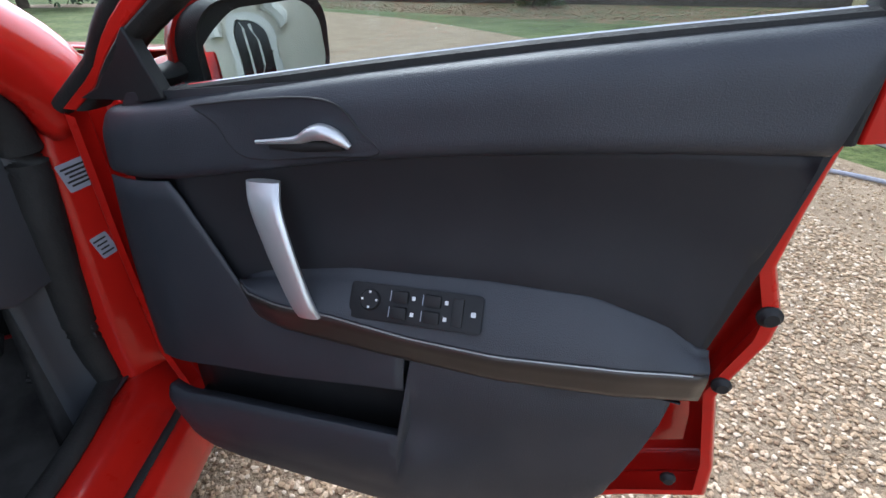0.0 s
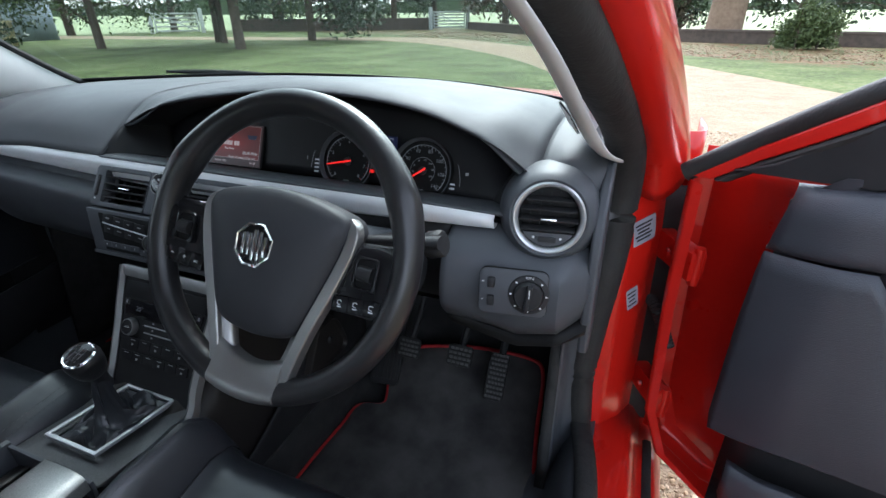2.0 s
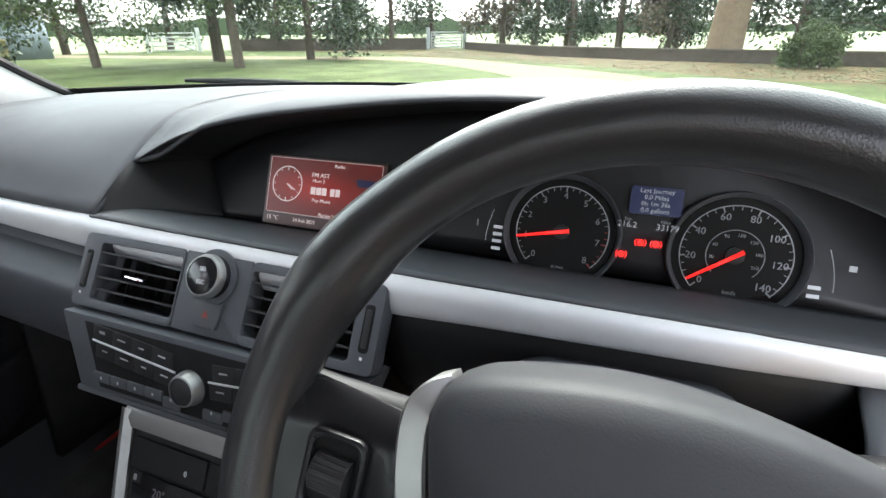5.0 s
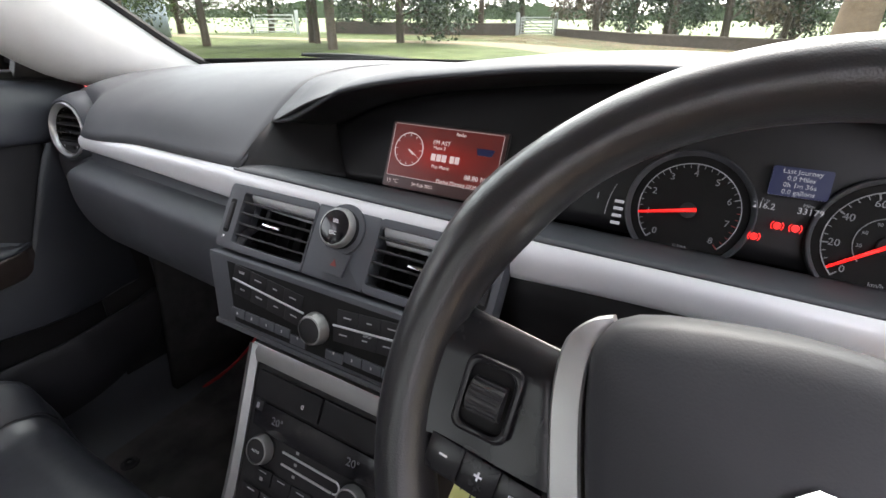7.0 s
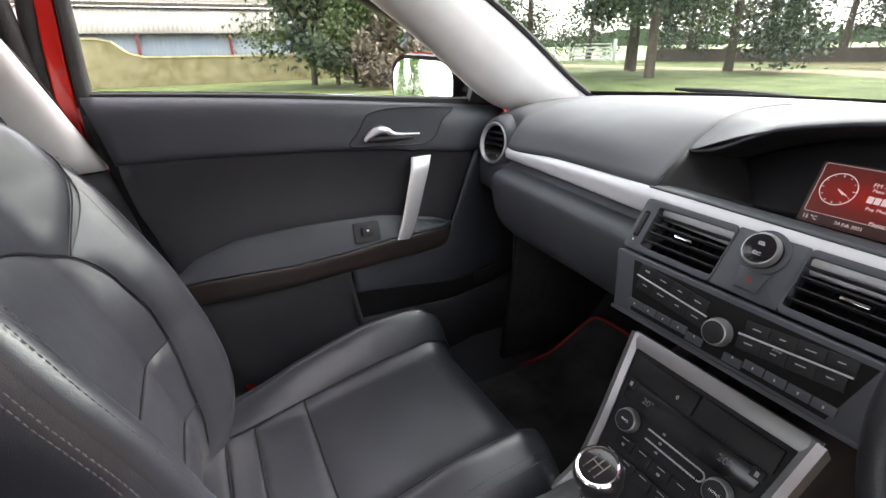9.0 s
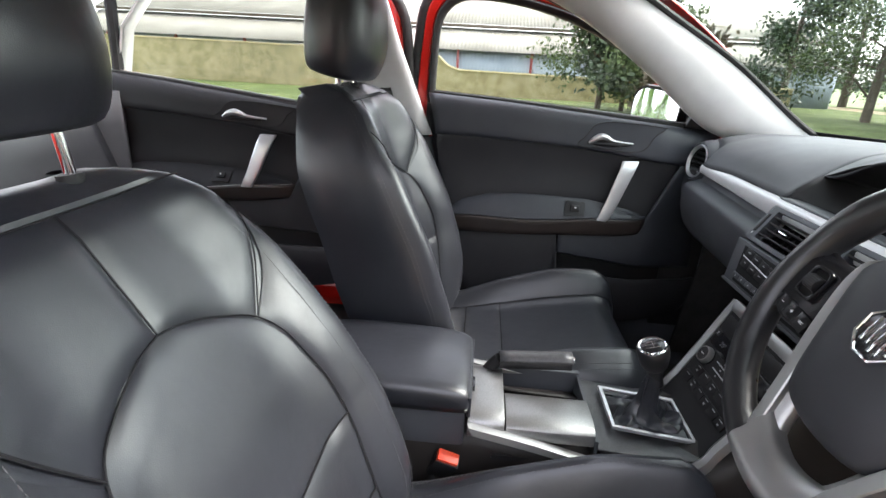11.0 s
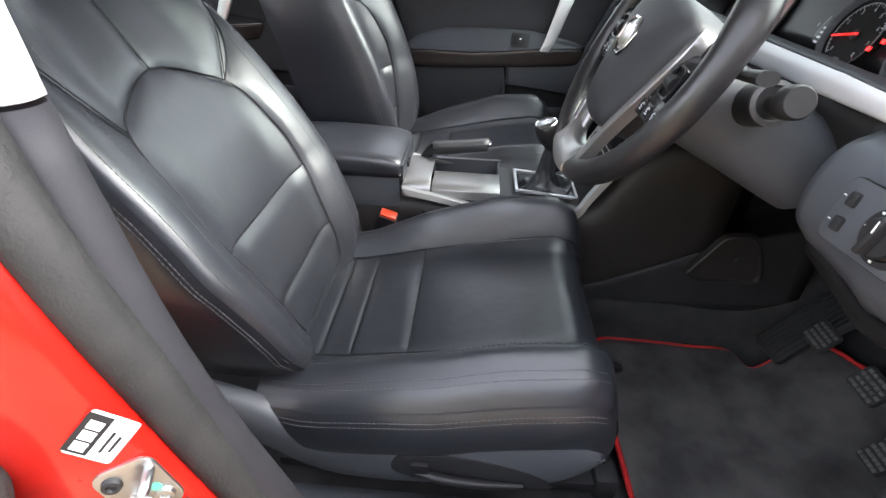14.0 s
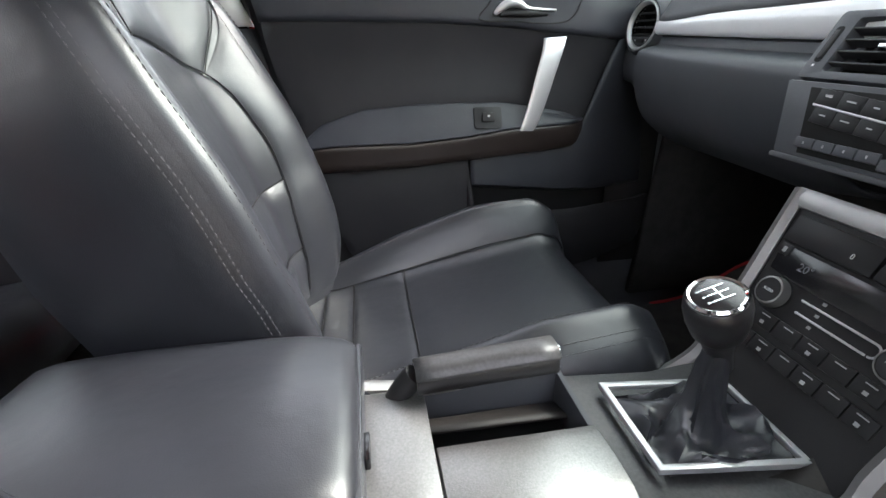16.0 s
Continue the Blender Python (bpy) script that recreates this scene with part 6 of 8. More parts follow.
# radio screen
SM = facing((0.053, 0.266, 0.9635), (0.0, -0.92, 0.39), (0, 0.38, 0.92)) @ Matrix.Diagonal((0.93, 0.93, 1, 1))
scr = thing("display_screen", (0.056, 0.272, 0.966), "lit red radio display screen in the dashboard", "screen")
part("screen_frame", plate(rounded(0.1612, 0.0852, 0.003), 0.004, SM @ Matrix.Translation((0, 0, -0.004)), 0.001), MATT_BLACK, scr)
pn = part("screen_panel", plate(rounded(0.158, 0.082, 0.002), 0.001, SM), SCREEN_DARK, scr, "lit screen with a dark border")
on = lambda x, y: SM @ Matrix.Translation((x, y, 0.0012))
main = part("screen_field", plate(rounded(0.150, 0.0655, 0.002), 0.0004, on(0, 0.0060)), SCREEN_RED, pn, "red glowing field with a pale outline")
edge_ = [on(x, y + 0.0060) @ Vector((0, 0, 0.0006)) for x, y in rounded(0.150, 0.0655, 0.002)]
part("field_outline", tube(edge_, 0.0005, 4, closed=True), SCREEN_LINE, main)
on = lambda x, y: SM @ Matrix.Translation((x, y, 0.0018))
part("clock_ring", tube([on(-0.049 + 0.0205 * math.cos(a), 0.008 + 0.0205 * math.sin(a)) @ Vector((0, 0, 0)) for a in np.linspace(0, 2 * math.pi, 40, endpoint=False)], 0.0006, 4, closed=True), SCREEN_INK, main)
for k in range(12):
    a = radians(30 * k)
    ln = 0.0034 if k % 3 == 0 else 0.0018
    part("clock_tick", box((ln, 0.0010, 0.0004), on(-0.049 + 0.0178 * math.cos(a), 0.008 + 0.0178 * math.sin(a)) @ pose(0, 0, 0.0005, 0, 0, 30 * k)), SCREEN_INK, main)
for a, ln in ((-38, 0.010), (-28, 0.014)):
    part("clock_hand", box((ln, 0.0013, 0.0004), on(-0.049, 0.008) @ pose(0, 0, 0.0006, 0, 0, a) @ Matrix.Translation((ln / 2, 0, 0))), SCREEN_INK, main)
words("Radio", 0.006, on(0.02, 0.0335), SCREEN_INK, pn, "screen_line")
words("FM AST", 0.0075, on(-0.004, 0.021), SCREEN_INK, pn, "screen_line")
words("Mem 3", 0.006, on(-0.006, 0.0145), SCREEN_INK, pn, "screen_line")
for x, w in ((-0.012, 0.0062), (-0.0045, 0.0062), (0.003, 0.0062), (0.014, 0.0055), (0.021, 0.0055)):
    part("station_bar", bar(w, 0.0085, on(x, 0.003)), SCREEN_INK, pn)
words("Pop Music", 0.006, on(0.0, -0.008), SCREEN_INK, pn, "screen_line")
words("88.80 MHz", 0.0085, on(0.053, -0.015), SCREEN_INK, pn, "screen_line")
words("Playing Morning Of My Life", 0.0062, on(0.032, -0.0245), SCREEN_INK, pn, "screen_line")
words("15 °C", 0.0075, on(-0.065, -0.034), SCREEN_INK, pn, "screen_line")
words("16:18", 0.0066, on(0.060, -0.034), SCREEN_INK, pn, "screen_line")
words("24 Feb 2021", 0.0062, on(-0.02, -0.034), SCREEN_INK, pn, "screen_line")
part("screen_badge", plate([(-0.012, 0.004), (0.012, 0.004), (0.009, -0.004), (-0.009, -0.004)], 0.0004, on(0.055, 0.017)), SCREEN_BLUE, pn)

# ---- steering wheel ----
WC, WR = Vector((0.382, -0.024, 0.9355)), 0.1805
W_TILT, W_YAW = radians(26.7), radians(1.6)
WN = Vector((math.sin(W_YAW) * math.cos(W_TILT), -math.cos(W_YAW) * math.cos(W_TILT), math.sin(W_TILT)))
WU = WN.cross(Vector((math.cos(W_YAW), math.sin(W_YAW), 0)))
wheel = thing("steering_wheel", WC, "black leather steering wheel with satin silver spokes", "steering wheel")
CM = facing(WC, WN, WU) @ Matrix.Diagonal((0.96, 0.96, 0.96, 1))
WM = CM @ pose(0, 0, 0, 0, 0, -4.5)
W = lambda x, y, z=0.0: WM @ Vector((x, y, z))
rim = []
for k in range(97):
    a = 2 * math.pi * k / 96
    grip = 0.0170 + 0.0030 * sum(math.exp(-((abs((a - b + math.pi) % (2 * math.pi) - math.pi)) / 0.2) ** 2) for b in (radians(28), radians(152)))
    r = []
    for j in range(14):
        t = 2 * math.pi * j / 14
        r.append(W((WR + grip * math.cos(t)) * math.cos(a), (WR + grip * math.cos(t)) * math.sin(a), grip * 1.12 * math.sin(t)))
    rim.append(r)
bm = loft(rim, ring=True)
bmesh.ops.remove_doubles(bm, verts=bm.verts, dist=1e-6)
rimo = part("rim", bm, RIM_LEATHER, wheel, "black leather-wrapped rim")
for a in (55, 125, 222, 318):
    part("rim_seam", tube([W((WR + 0.0158 * math.cos(t)) * math.cos(radians(a)), (WR + 0.0158 * math.cos(t)) * math.sin(radians(a)), 0.0158 * 1.12 * math.sin(t)) for t in np.linspace(0, 2 * math.pi, 20, endpoint=False)], 0.0011, 5, closed=True), MATT_BLACK, rimo)
# hub pad: a domed shield
hub = [(-0.0945, 0.038), (-0.087, 0.053), (-0.04, 0.067), (0.004, 0.0710), (0.048, 0.067), (0.095, 0.053), (0.1025, 0.038), (0.098, 0.016), (0.082, -0.036), (0.064, -0.084), (0.052, -0.100), (0.028, -0.107), (0.004, -0.109), (-0.020, -0.107), (-0.044, -0.100), (-0.056, -0.084), (-0.074, -0.036), (-0.090, 0.016)]
rows = []
for sc, z in ((0.99, -0.045), (1.02, -0.022), (1.02, 0.006), (1.0, 0.014), (0.965, 0.0195), (0.85, 0.026), (0.6, 0.034), (0.3, 0.0375), (0.02, 0.038)):
    rows.append([W(x * sc, -0.005 + (y + 0.005) * sc, z) for x, y in hub])
part("airbag_cover", loft(rows, ring=True, across=56), AIRBAG, wheel, "domed dark grey airbag cover")
bd = part("badge", plate([(0.0265 * math.cos(radians(22.5 + 45 * k)), 0.0265 * math.sin(radians(22.5 + 45 * k))) for k in range(8)], 0.003, WM @ Matrix.Translation((0, 0.0, 0.0365)), 0.001), GLOSS_BLACK, wheel, "eight-sided chrome badge with plain bars")
part("badge_rim", tube([W(0.0262 * math.cos(radians(22.5 + 45 * k)), 0.0262 * math.sin(radians(22.5 + 45 * k)), 0.0395) for k in range(8)], 0.0017, 6, closed=True), CHROME, bd)
for x, w, h in ((-0.013, 0.004, 0.026), (-0.0055, 0.003, 0.026), (0.0015, 0.004, 0.036), (0.009, 0.003, 0.034), (0.016, 0.004, 0.024)):
    part("badge_bar", box((w, h, 0.002), WM @ Matrix.Translation((x, 0.0, 0.0402)), 0.0006), CHROME, bd)
# silver uprights beside the hub, joined at the bottom by a broad curved piece with a gap above it
for sx in (-1, 1):
    pts = [(0.094, 0.0525), (0.1010, 0.0470), (0.1048, 0.037), (0.1035, 0.016), (0.0885, -0.036), (0.0715, -0.084), (0.062, -0.115), (0.054, -0.145), (0.047, -0.174)]
    path = spline([(x, y, 0) for x, y in pts], 36)
    rows = []
    for i, (x, y, _) in enumerate(path):
        t = path[min(i + 1, 35)] - path[max(i - 1, 0)]
        nx, ny = -t[1], t[0]
        q = math.hypot(nx, ny)
        nx, ny = nx / q, ny / q
        f = i / 35
        w = 0.0030 + 0.0038 * min(1, f * 7) + 0.0010 * min(1, f * 2.2)
        z = 0.0085 + 0.004 * math.sin(f * math.pi) - 0.006 * max(0, 0.12 - f) / 0.12
        rows.append([W(0.004 + sx * (x + d * nx), y + d * ny, z + h) for d, h in ((-w, -0.016), (-w * 0.97, -0.0004), (-w * 0.8, 0.0009), (0, 0.0012), (w * 0.8, 0.0009), (w * 0.97, -0.0004), (w, -0.016))])
    part("spoke_trim", loft(rows, ring=True, caps=True), SILVER_DULL, wheel, "satin silver spoke edge")
    rows = []
    for k, y in enumerate(np.linspace(0.030, -0.034, 14)):
        xi = float(np.interp(-y, [-p[1] for p in pts[2:6]], [p[0] for p in pts[2:6]])) + 0.008 + sx * 0.004
        xe = math.sqrt(WR ** 2 - y * y)
        dip = 0.010 * math.sin(math.pi * k / 13)
        soft = (0.15, 0.55, 0.85, 1.0)[min(k, 3)]
        S_ = lambda x, yy, z: W(x, yy, -0.003 + (z + 0.003) * soft)
        rows.append([S_(sx * xi, y, -0.014), S_(sx * xi, y, 0.006), S_(sx * (xi + 0.006), y, 0.007), S_(sx * (xi * 0.55 + xe * 0.45), y, 0.006 - 0.2 * dip), S_(sx * (xe - 0.016), y, 0.008), S_(sx * xe, y * 1.2, 0.010), S_(sx * xe, y * 1.2, -0.008)])
    part("spoke", loft(rows, ring=True, caps=True, across=24), WHEEL_BLACK, wheel, "glossy black spoke with controls")
    S = WM @ Matrix.Translation((sx * 0.135, -0.004, 0.0060))
    p = part("control_pod", plate(rounded(0.031, 0.040, 0.006), 0.005, S, 0.002, hole=rounded(0.023, 0.032, 0.005)), WHEEL_BLACK, wheel)
    part("roller_well", plate(rounded(0.026, 0.035, 0.005), 0.001, S), VENT_BLACK, p)
    part("roller", tube([S @ Vector((-0.009, 0, 0.001)), S @ Vector((0.009, 0, 0.001))], 0.0088, 20), RIM_LEATHER, p)
    for k in range(9):
        a = radians(20 + 17 * k)
        part("roller_rib", box((0.016, 0.0012, 0.0012), S @ Matrix.Translation((0, 0.0089 * math.cos(a), 0.001 + 0.0089 * math.sin(a)))), MATT_BLACK, p)
    for k in range(3):
        B = WM @ Matrix.Translation((sx * (0.1085 + 0.0205 * k) + 0.001, -0.0450 + 0.0015 * k, 0.0035)) @ pose(0, 0, 0, 0, 0, sx * 4)
        bt = part("wheel_button", box((0.0203, 0.0190, 0.009), B, 0.0010), WHEEL_BLACK, wheel)
        if sx > 0:
            part("button_mark", tube([B @ Vector((0.0028 * math.cos(a), 0.002 + 0.0028 * math.sin(a), 0.0047)) for a in np.linspace(0.4, 5.2, 10)], 0.0005, 4), WHITE_MARK, bt)
            part("button_mark", bar(0.0055, 0.0011, B @ Matrix.Translation((0, -0.003, 0.0045))), WHITE_MARK, bt)
        elif k == 0:
            words("SRC", 0.0042, B @ Matrix.Translation((0, 0, 0.0046)), WHITE_MARK, bt, "button_letters")
        else:
            part("button_mark", bar(0.0045, 0.0010, B @ Matrix.Translation((0, 0.001, 0.0045))), WHITE_MARK, bt)
            if k == 1:
                part("button_mark", bar(0.0010, 0.0045, B @ Matrix.Translation((0, 0.001, 0.0045))), WHITE_MARK, bt)
    part("spoke_back", box((0.066, 0.030, 0.012), WM @ Matrix.Translation((sx * 0.129 + 0.002, -0.041, -0.006)), 0.003), MATT_BLACK, wheel)
rows = []
for x in np.linspace(-0.050, 0.050, 24):
    f = (x / 0.050) ** 2
    yt = -0.150 + 0.020 * f
    rows.append([W(0.004 + x, yt + 0.004, -0.010), W(0.004 + x, yt, 0.006), W(0.004 + x, yt - 0.008, 0.011), W(0.004 + x, -0.166 + 0.004 * f, 0.0165), W(0.004 + x, -0.1805 + 0.006 * f, 0.0212), W(0.004 + x, -0.1900 + 0.008 * f, 0.0185), W(0.004 + x, -0.1940 + 0.009 * f, 0.010), W(0.004 + x, -0.17, -0.012)])
part("lower_spoke", loft(rows, ring=True, caps=True, across=24), SILVER_DULL, wheel, "forked satin silver lower spoke")
for sx in (-1, 1):
    web = []
    for f in np.linspace(0, 1, 12):
        y = -0.100 - 0.056 * f
        xo, xi = 0.0655 - 0.0135 * f, 0.046 - 0.012 * f - 0.014 * f ** 4
        web.append([W(0.004 + sx * xo, y, 0.0075), W(0.004 + sx * (xo * 0.6 + xi * 0.4), y, 0.0045), W(0.004 + sx * xi, y, -0.002), W(0.004 + sx * (xi - 0.001), y, -0.012)])
    part("spoke_web", loft(web, across=10), SILVER_DULL, wheel, thick=0.002)
column = thing("steering_column", WC - WN * 0.09, "dark steering column shroud with stalks", "steering column")
rows = [[CM @ Vector((x * s, y * s - 0.016, z)) for x, y in rounded(0.205, 0.118, 0.052, 6)] for s, z in ((0.55, -0.022), (0.80, -0.030), (0.96, -0.045), (1.0, -0.075), (1.02, -0.14), (1.06, -0.27))]
part("shroud", loft(rows, ring=True, caps=True, along=20), LOWER, column)
for sx in (-1, 1):
    st = [CM @ Vector((sx * 0.06, 0.02, -0.05)), CM @ Vector((sx * 0.12, 0.026, -0.045)), CM @ Vector((sx * 0.165, 0.03, -0.040)), CM @ Vector((sx * 0.205, 0.034, -0.034))]
    s = part("stalk", tube(st, [0.009, 0.008, 0.009, 0.011], 12, 16, flat=0.7), MATT_BLACK, column, "black control stalk")
    part("stalk_mark", bar(0.007, 0.002, CM @ Matrix.Translation((sx * 0.18, 0.034, -0.026))), PRINT, s)
part("key_barrel", tube([(0.468, 0.076, 0.896), (0.516, 0.074, 0.912)], 0.024, 24), RADIO_BLACK, column)
part("barrel_ring", lathe([(0.0245, -0.002), (0.0245, 0.002), (0.019, 0.003), (0.017, 0.0)], facing((0.516, 0.074, 0.912), (0.95, -0.05, 0.30)), 24), CARBON, column)
part("ignition_key", lathe([(0.009, 0.0), (0.009, 0.020), (0.015, 0.024), (0.0175, 0.030), (0.0175, 0.046), (0.015, 0.049), (0, 0.049)], facing((0.516, 0.074, 0.912), (0.95, -0.05, 0.30)), 24), MATT_BLACK, column, "black key in the ignition")

# light switch panel
LM = facing((0.639, 0.138, 0.835), (0.14, -0.96, 0.16)) @ Matrix.Diagonal((0.84, 0.84, 1, 1))
ls = thing("light_switch", (0.64, 0.14, 0.83), "rotary headlamp switch panel on the dashboard", "switch panel")
part("plate_gap", plate(rounded(0.1135, 0.0815, 0.013), 0.0044, LM @ Matrix.Translation((0, 0, -0.002))), VENT_BLACK, ls)
part("switch_plate", plate(rounded(0.112, 0.080, 0.012), 0.006, LM @ Matrix.Translation((0, 0, -0.002)), 0.002), LOWER, ls)
dk = part("rotary_switch", lathe([(0.034, 0.003), (0.033, 0.007), (0.0255, 0.008), (0.024, 0.006), (0.0235, 0.014), (0.021, 0.018), (0, 0.018)], LM @ Matrix.Translation((0.026, 0, 0)), 40), MATT_BLACK, ls, "round rotary light switch")
part("switch_grip", box((0.008, 0.045, 0.016), LM @ Matrix.Translation((0.026, 0, 0.022)) @ pose(0, 0, 0, 0, 0, -8), 0.003), MATT_BLACK, dk)
part("grip_line", bar(0.0016, 0.014, LM @ Matrix.Translation((0.028, 0.012, 0.030))), WHITE_MARK, dk)
for k in range(7):
    a = radians(135 + 45 * k)
    part("switch_mark", bar(0.0034, 0.0026, LM @ Matrix.Translation((0.026 + 0.029 * math.cos(a), 0.029 * math.sin(a), 0.0075))), WHITE_MARK, ls)
words("AUTO", 0.0050, LM @ Matrix.Translation((0.026, 0.0295, 0.0076)), WHITE_MARK, ls, "switch_word")
for y in (0.016, -0.016):
    part("thumb_wheel", box((0.012, 0.018, 0.008), LM @ Matrix.Translation((-0.036, y, 0.005)), 0.003), MATT_BLACK, ls)
    part("wheel_mark", bar(0.004, 0.0014, LM @ Matrix.Translation((-0.050, y, 0.0042))), WHITE_MARK, ls)

# key card hanging from the column
tag_ = thing("key_tag", (0.262, 0.03, 0.86), "yellow-green card key tag hanging by the steering column", "key tag")
TM = facing((0.214, 0.040, 0.786), (0.1, -0.9, 0.3)) @ pose(0, 0, 0, 0, 0, -14) @ Matrix.Diagonal((0.68, 0.82, 1, 1))
part("card", plate([(-0.018, -0.034), (0.014, -0.036), (0.018, 0.026), (0.008, 0.038), (-0.010, 0.037), (-0.019, 0.026)], 0.0012, TM), TAG, tag_)
for x, y, w, h, a in ((0.002, -0.004, 0.002, 0.026, 10), (-0.004, -0.002, 0.002, 0.024, -30), (0.006, 0.0, 0.016, 0.002, 5)):
    part("pen_stroke", box((w, h, 0.0003), TM @ Matrix.Translation((x, y, 0.0014)) @ pose(0, 0, 0, 0, 0, a)), MATT_BLACK, tag_)
part("key_ring", tube([TM @ Vector((0.012 * math.cos(a) - 0.001, 0.044 + 0.012 * math.sin(a), 0)) for a in np.linspace(0, 6.28, 20, endpoint=False)], 0.0010, 6, closed=True), STEEL, tag_)


# ---- seats ----
def seat(cx, label, out, upright=0.0, lift=0.0, hug=0.65, inner=0.096, outer=0.052, slide=-0.022, rest=0.0, rest_w=1.0):
    """A leather front seat made of sewn panels; out is +1 where the door is on the +x side."""
    st = thing("leather_seat", (cx, -0.3, 0.27), label, "car seat", "front seats")
    ca, sa = math.cos(radians(upright)), math.sin(radians(upright))

    def tip(q, pivot=(-0.50, 0.46)):
        """Tips a point of the backrest forward about the hinge of the seat."""
        y, z = q[1] - pivot[0], q[2] - pivot[1]
        return np.array((q[0], pivot[0] + ca * y + sa * z, pivot[1] - sa * y + ca * z + lift))

    half = line((0, 0.15, 0.5, 0.85, 1.0), (0.215, 0.232, 0.245, 0.240, 0.222))
    lie = line((0, 0.2, 0.45, 0.7, 0.86, 0.93, 1.0), (0.448, 0.456, 0.479, 0.508, 0.520, 0.510, 0.470))
    yy = line((0, 0.86, 0.95, 1.0), (-0.535 + slide, -0.040 + slide, slide, 0.012 + slide))

    def cushion(u, v):
        w = half(v)
        a = abs(u)
        top = math.exp(-((a - 0.79) / 0.15) ** 2) if a < 0.79 else 1 - 0.82 * ((a - 0.79) / 0.21) ** 1.5
        rise = (outer if u * out > 0 else inner) * line((0, 0.2, 0.4, 0.65, 0.85, 1.0), (0.22, 0.45, 0.80, 1.0, 0.9, 0.62))(v) * top
        fall = 0.012 * max(0.0, (a - 0.93) / 0.07) ** 1.5
        return np.array((cx + u * w + math.copysign(0.012 * max(0, (a - 0.88) / 0.12), u), yy(v), lie(v) + rise - fall + lift))

    bh = line((0, 0.1, 0.35, 0.6, 0.7, 0.78, 0.86, 0.93, 0.97, 1.0), (0.178, 0.218, 0.250, 0.246, 0.238, 0.224, 0.203, 0.172, 0.145, 0.11))
    by = line((0, 0.12, 0.3, 0.5, 0.7, 0.88, 0.94, 0.98, 1.0), (-0.495, -0.515, -0.565, -0.635, -0.715, -0.775, -0.800, -0.828, -0.856))
    bz = line((0, 0.12, 0.3, 0.5, 0.7, 0.88, 0.94, 0.98, 1.0), (0.450, 0.520, 0.625, 0.745, 0.865, 0.962, 0.988, 1.000, 1.002))

    def back(u, v):
        a = abs(u)
        amp = hug * line((0, 0.2, 0.45, 0.7, 0.9, 1.0), (0.050, 0.066, 0.066, 0.056, 0.034, 0.012))(v)
        k = min(max((a - 0.42) / 0.50, 0.0), 1.0)
        f = amp * (k * k * (3 - 2 * k) - 0.16 * max(0.0, (a - 0.90) / 0.10) ** 2)
        return tip((cx + u * bh(v), by(v) + 0.85 * f, bz(v) + 0.45 * f))

    def sewn(name, F, curves, puff=0.006, n=14, m=16, mat=LEATHER, tag=""):
        """One leather panel between boundary curves in (u, v), puffed up between its seams."""
        cs = [spline([(a, b, 0) for a, b in c], n)[:, :2] for c in curves]
        rows = []
        for i in range(n):
            acr = spline([(c[i][0], c[i][1], 0) for c in cs], m)[:, :2]
            r = []
            for j, (u, v) in enumerate(acr):
                p = F(u, v)
                e = 1e-3
                nr = np.cross(F(u + e, v) - p, F(u, v + e) - p)
                nr = nr / (np.linalg.norm(nr) + 1e-12) * (-1 if F is back else 1)
                s, t = i / (n - 1), j / (m - 1)
                k = (1 - (2 * s - 1) ** 8) * (1 - (2 * t - 1) ** 8)
                r.append(p + nr * (puff * k - 0.0015))
            rows.append(r)
        return part(name, loft(rows), mat, st, tag)

    # foam under the sewn panels
    part("cushion_foam", loft([[cushion(u, v) + (0, 0, -0.004) for u in np.linspace(-1, 1, 34)] for v in np.linspace(0.02, 1.0, 22)]), LEATHER, st)
    part("back_foam", loft([[back(u, v) + (0, -0.003, -0.002) for u in np.linspace(-1, 1, 34)] for v in np.linspace(0.0, 1.0, 30)]), LEATHER, st)
    # cushion panels
    vs = (0.03, 0.15, 0.24, 0.405, 0.995)
    for v0, v1 in zip(vs, vs[1:]):
        sewn("cushion_panel", cushion, [[(-0.60, v0), (-0.60, (v0 + v1) / 2), (-0.62, v1)], [(0, v0), (0, v1)], [(0.60, v0), (0.60, (v0 + v1) / 2), (0.62, v1)]], 0.005, 26 if v1 > 0.9 else 14, 22)
    for s in (-1, 1):
        sewn("cushion_bolster", cushion, [[(s * 0.60, 0.03), (s * 0.61, 0.5), (s * 0.62, 0.90), (s * 0.66, 1.0)], [(s * 0.82, 0.03), (s * 0.82, 0.5), (s * 0.84, 0.95), (s * 0.83, 1.0)], [(s * 1.0, 0.03), (s * 1.0, 0.5), (s * 1.0, 0.9), (s * 0.99, 1.0)]], 0.004, 30, 18)
        wall = []
        for v in np.linspace(0.03, 1.0, 24):
            p = cushion(s, v)
            wall.append([p + (0, 0, 0.001), p + (s * 0.006, 0, -0.014), p + (s * 0.010, 0, -0.045), p + (s * 0.004, -0.01 * v, -0.085), p + (-s * 0.02, -0.02 * v, -0.12)])
        part("cushion_side", loft(wall, across=14), LEATHER, st)
        for q, rad_ in ((0.755, 0.0008), (0.905, 0.0009), (0.935, 0.0009)):
            part("stitching", stitches([cushion(s * q, v) + np.array((0, 0, 0.0032)) for v in np.linspace(0.05, 0.97, 60)], rad_), THREAD, st, "grey stitched seam")
        for o in (0.012, 0.020):
            part("stitching", stitches([cushion(s, v) + np.array((s * (0.006 + 0.25 * (o - 0.012)), 0, -o)) for v in np.linspace(0.05, 0.99, 60)], 0.0008), THREAD, st, "grey double stitching")
    wall = []
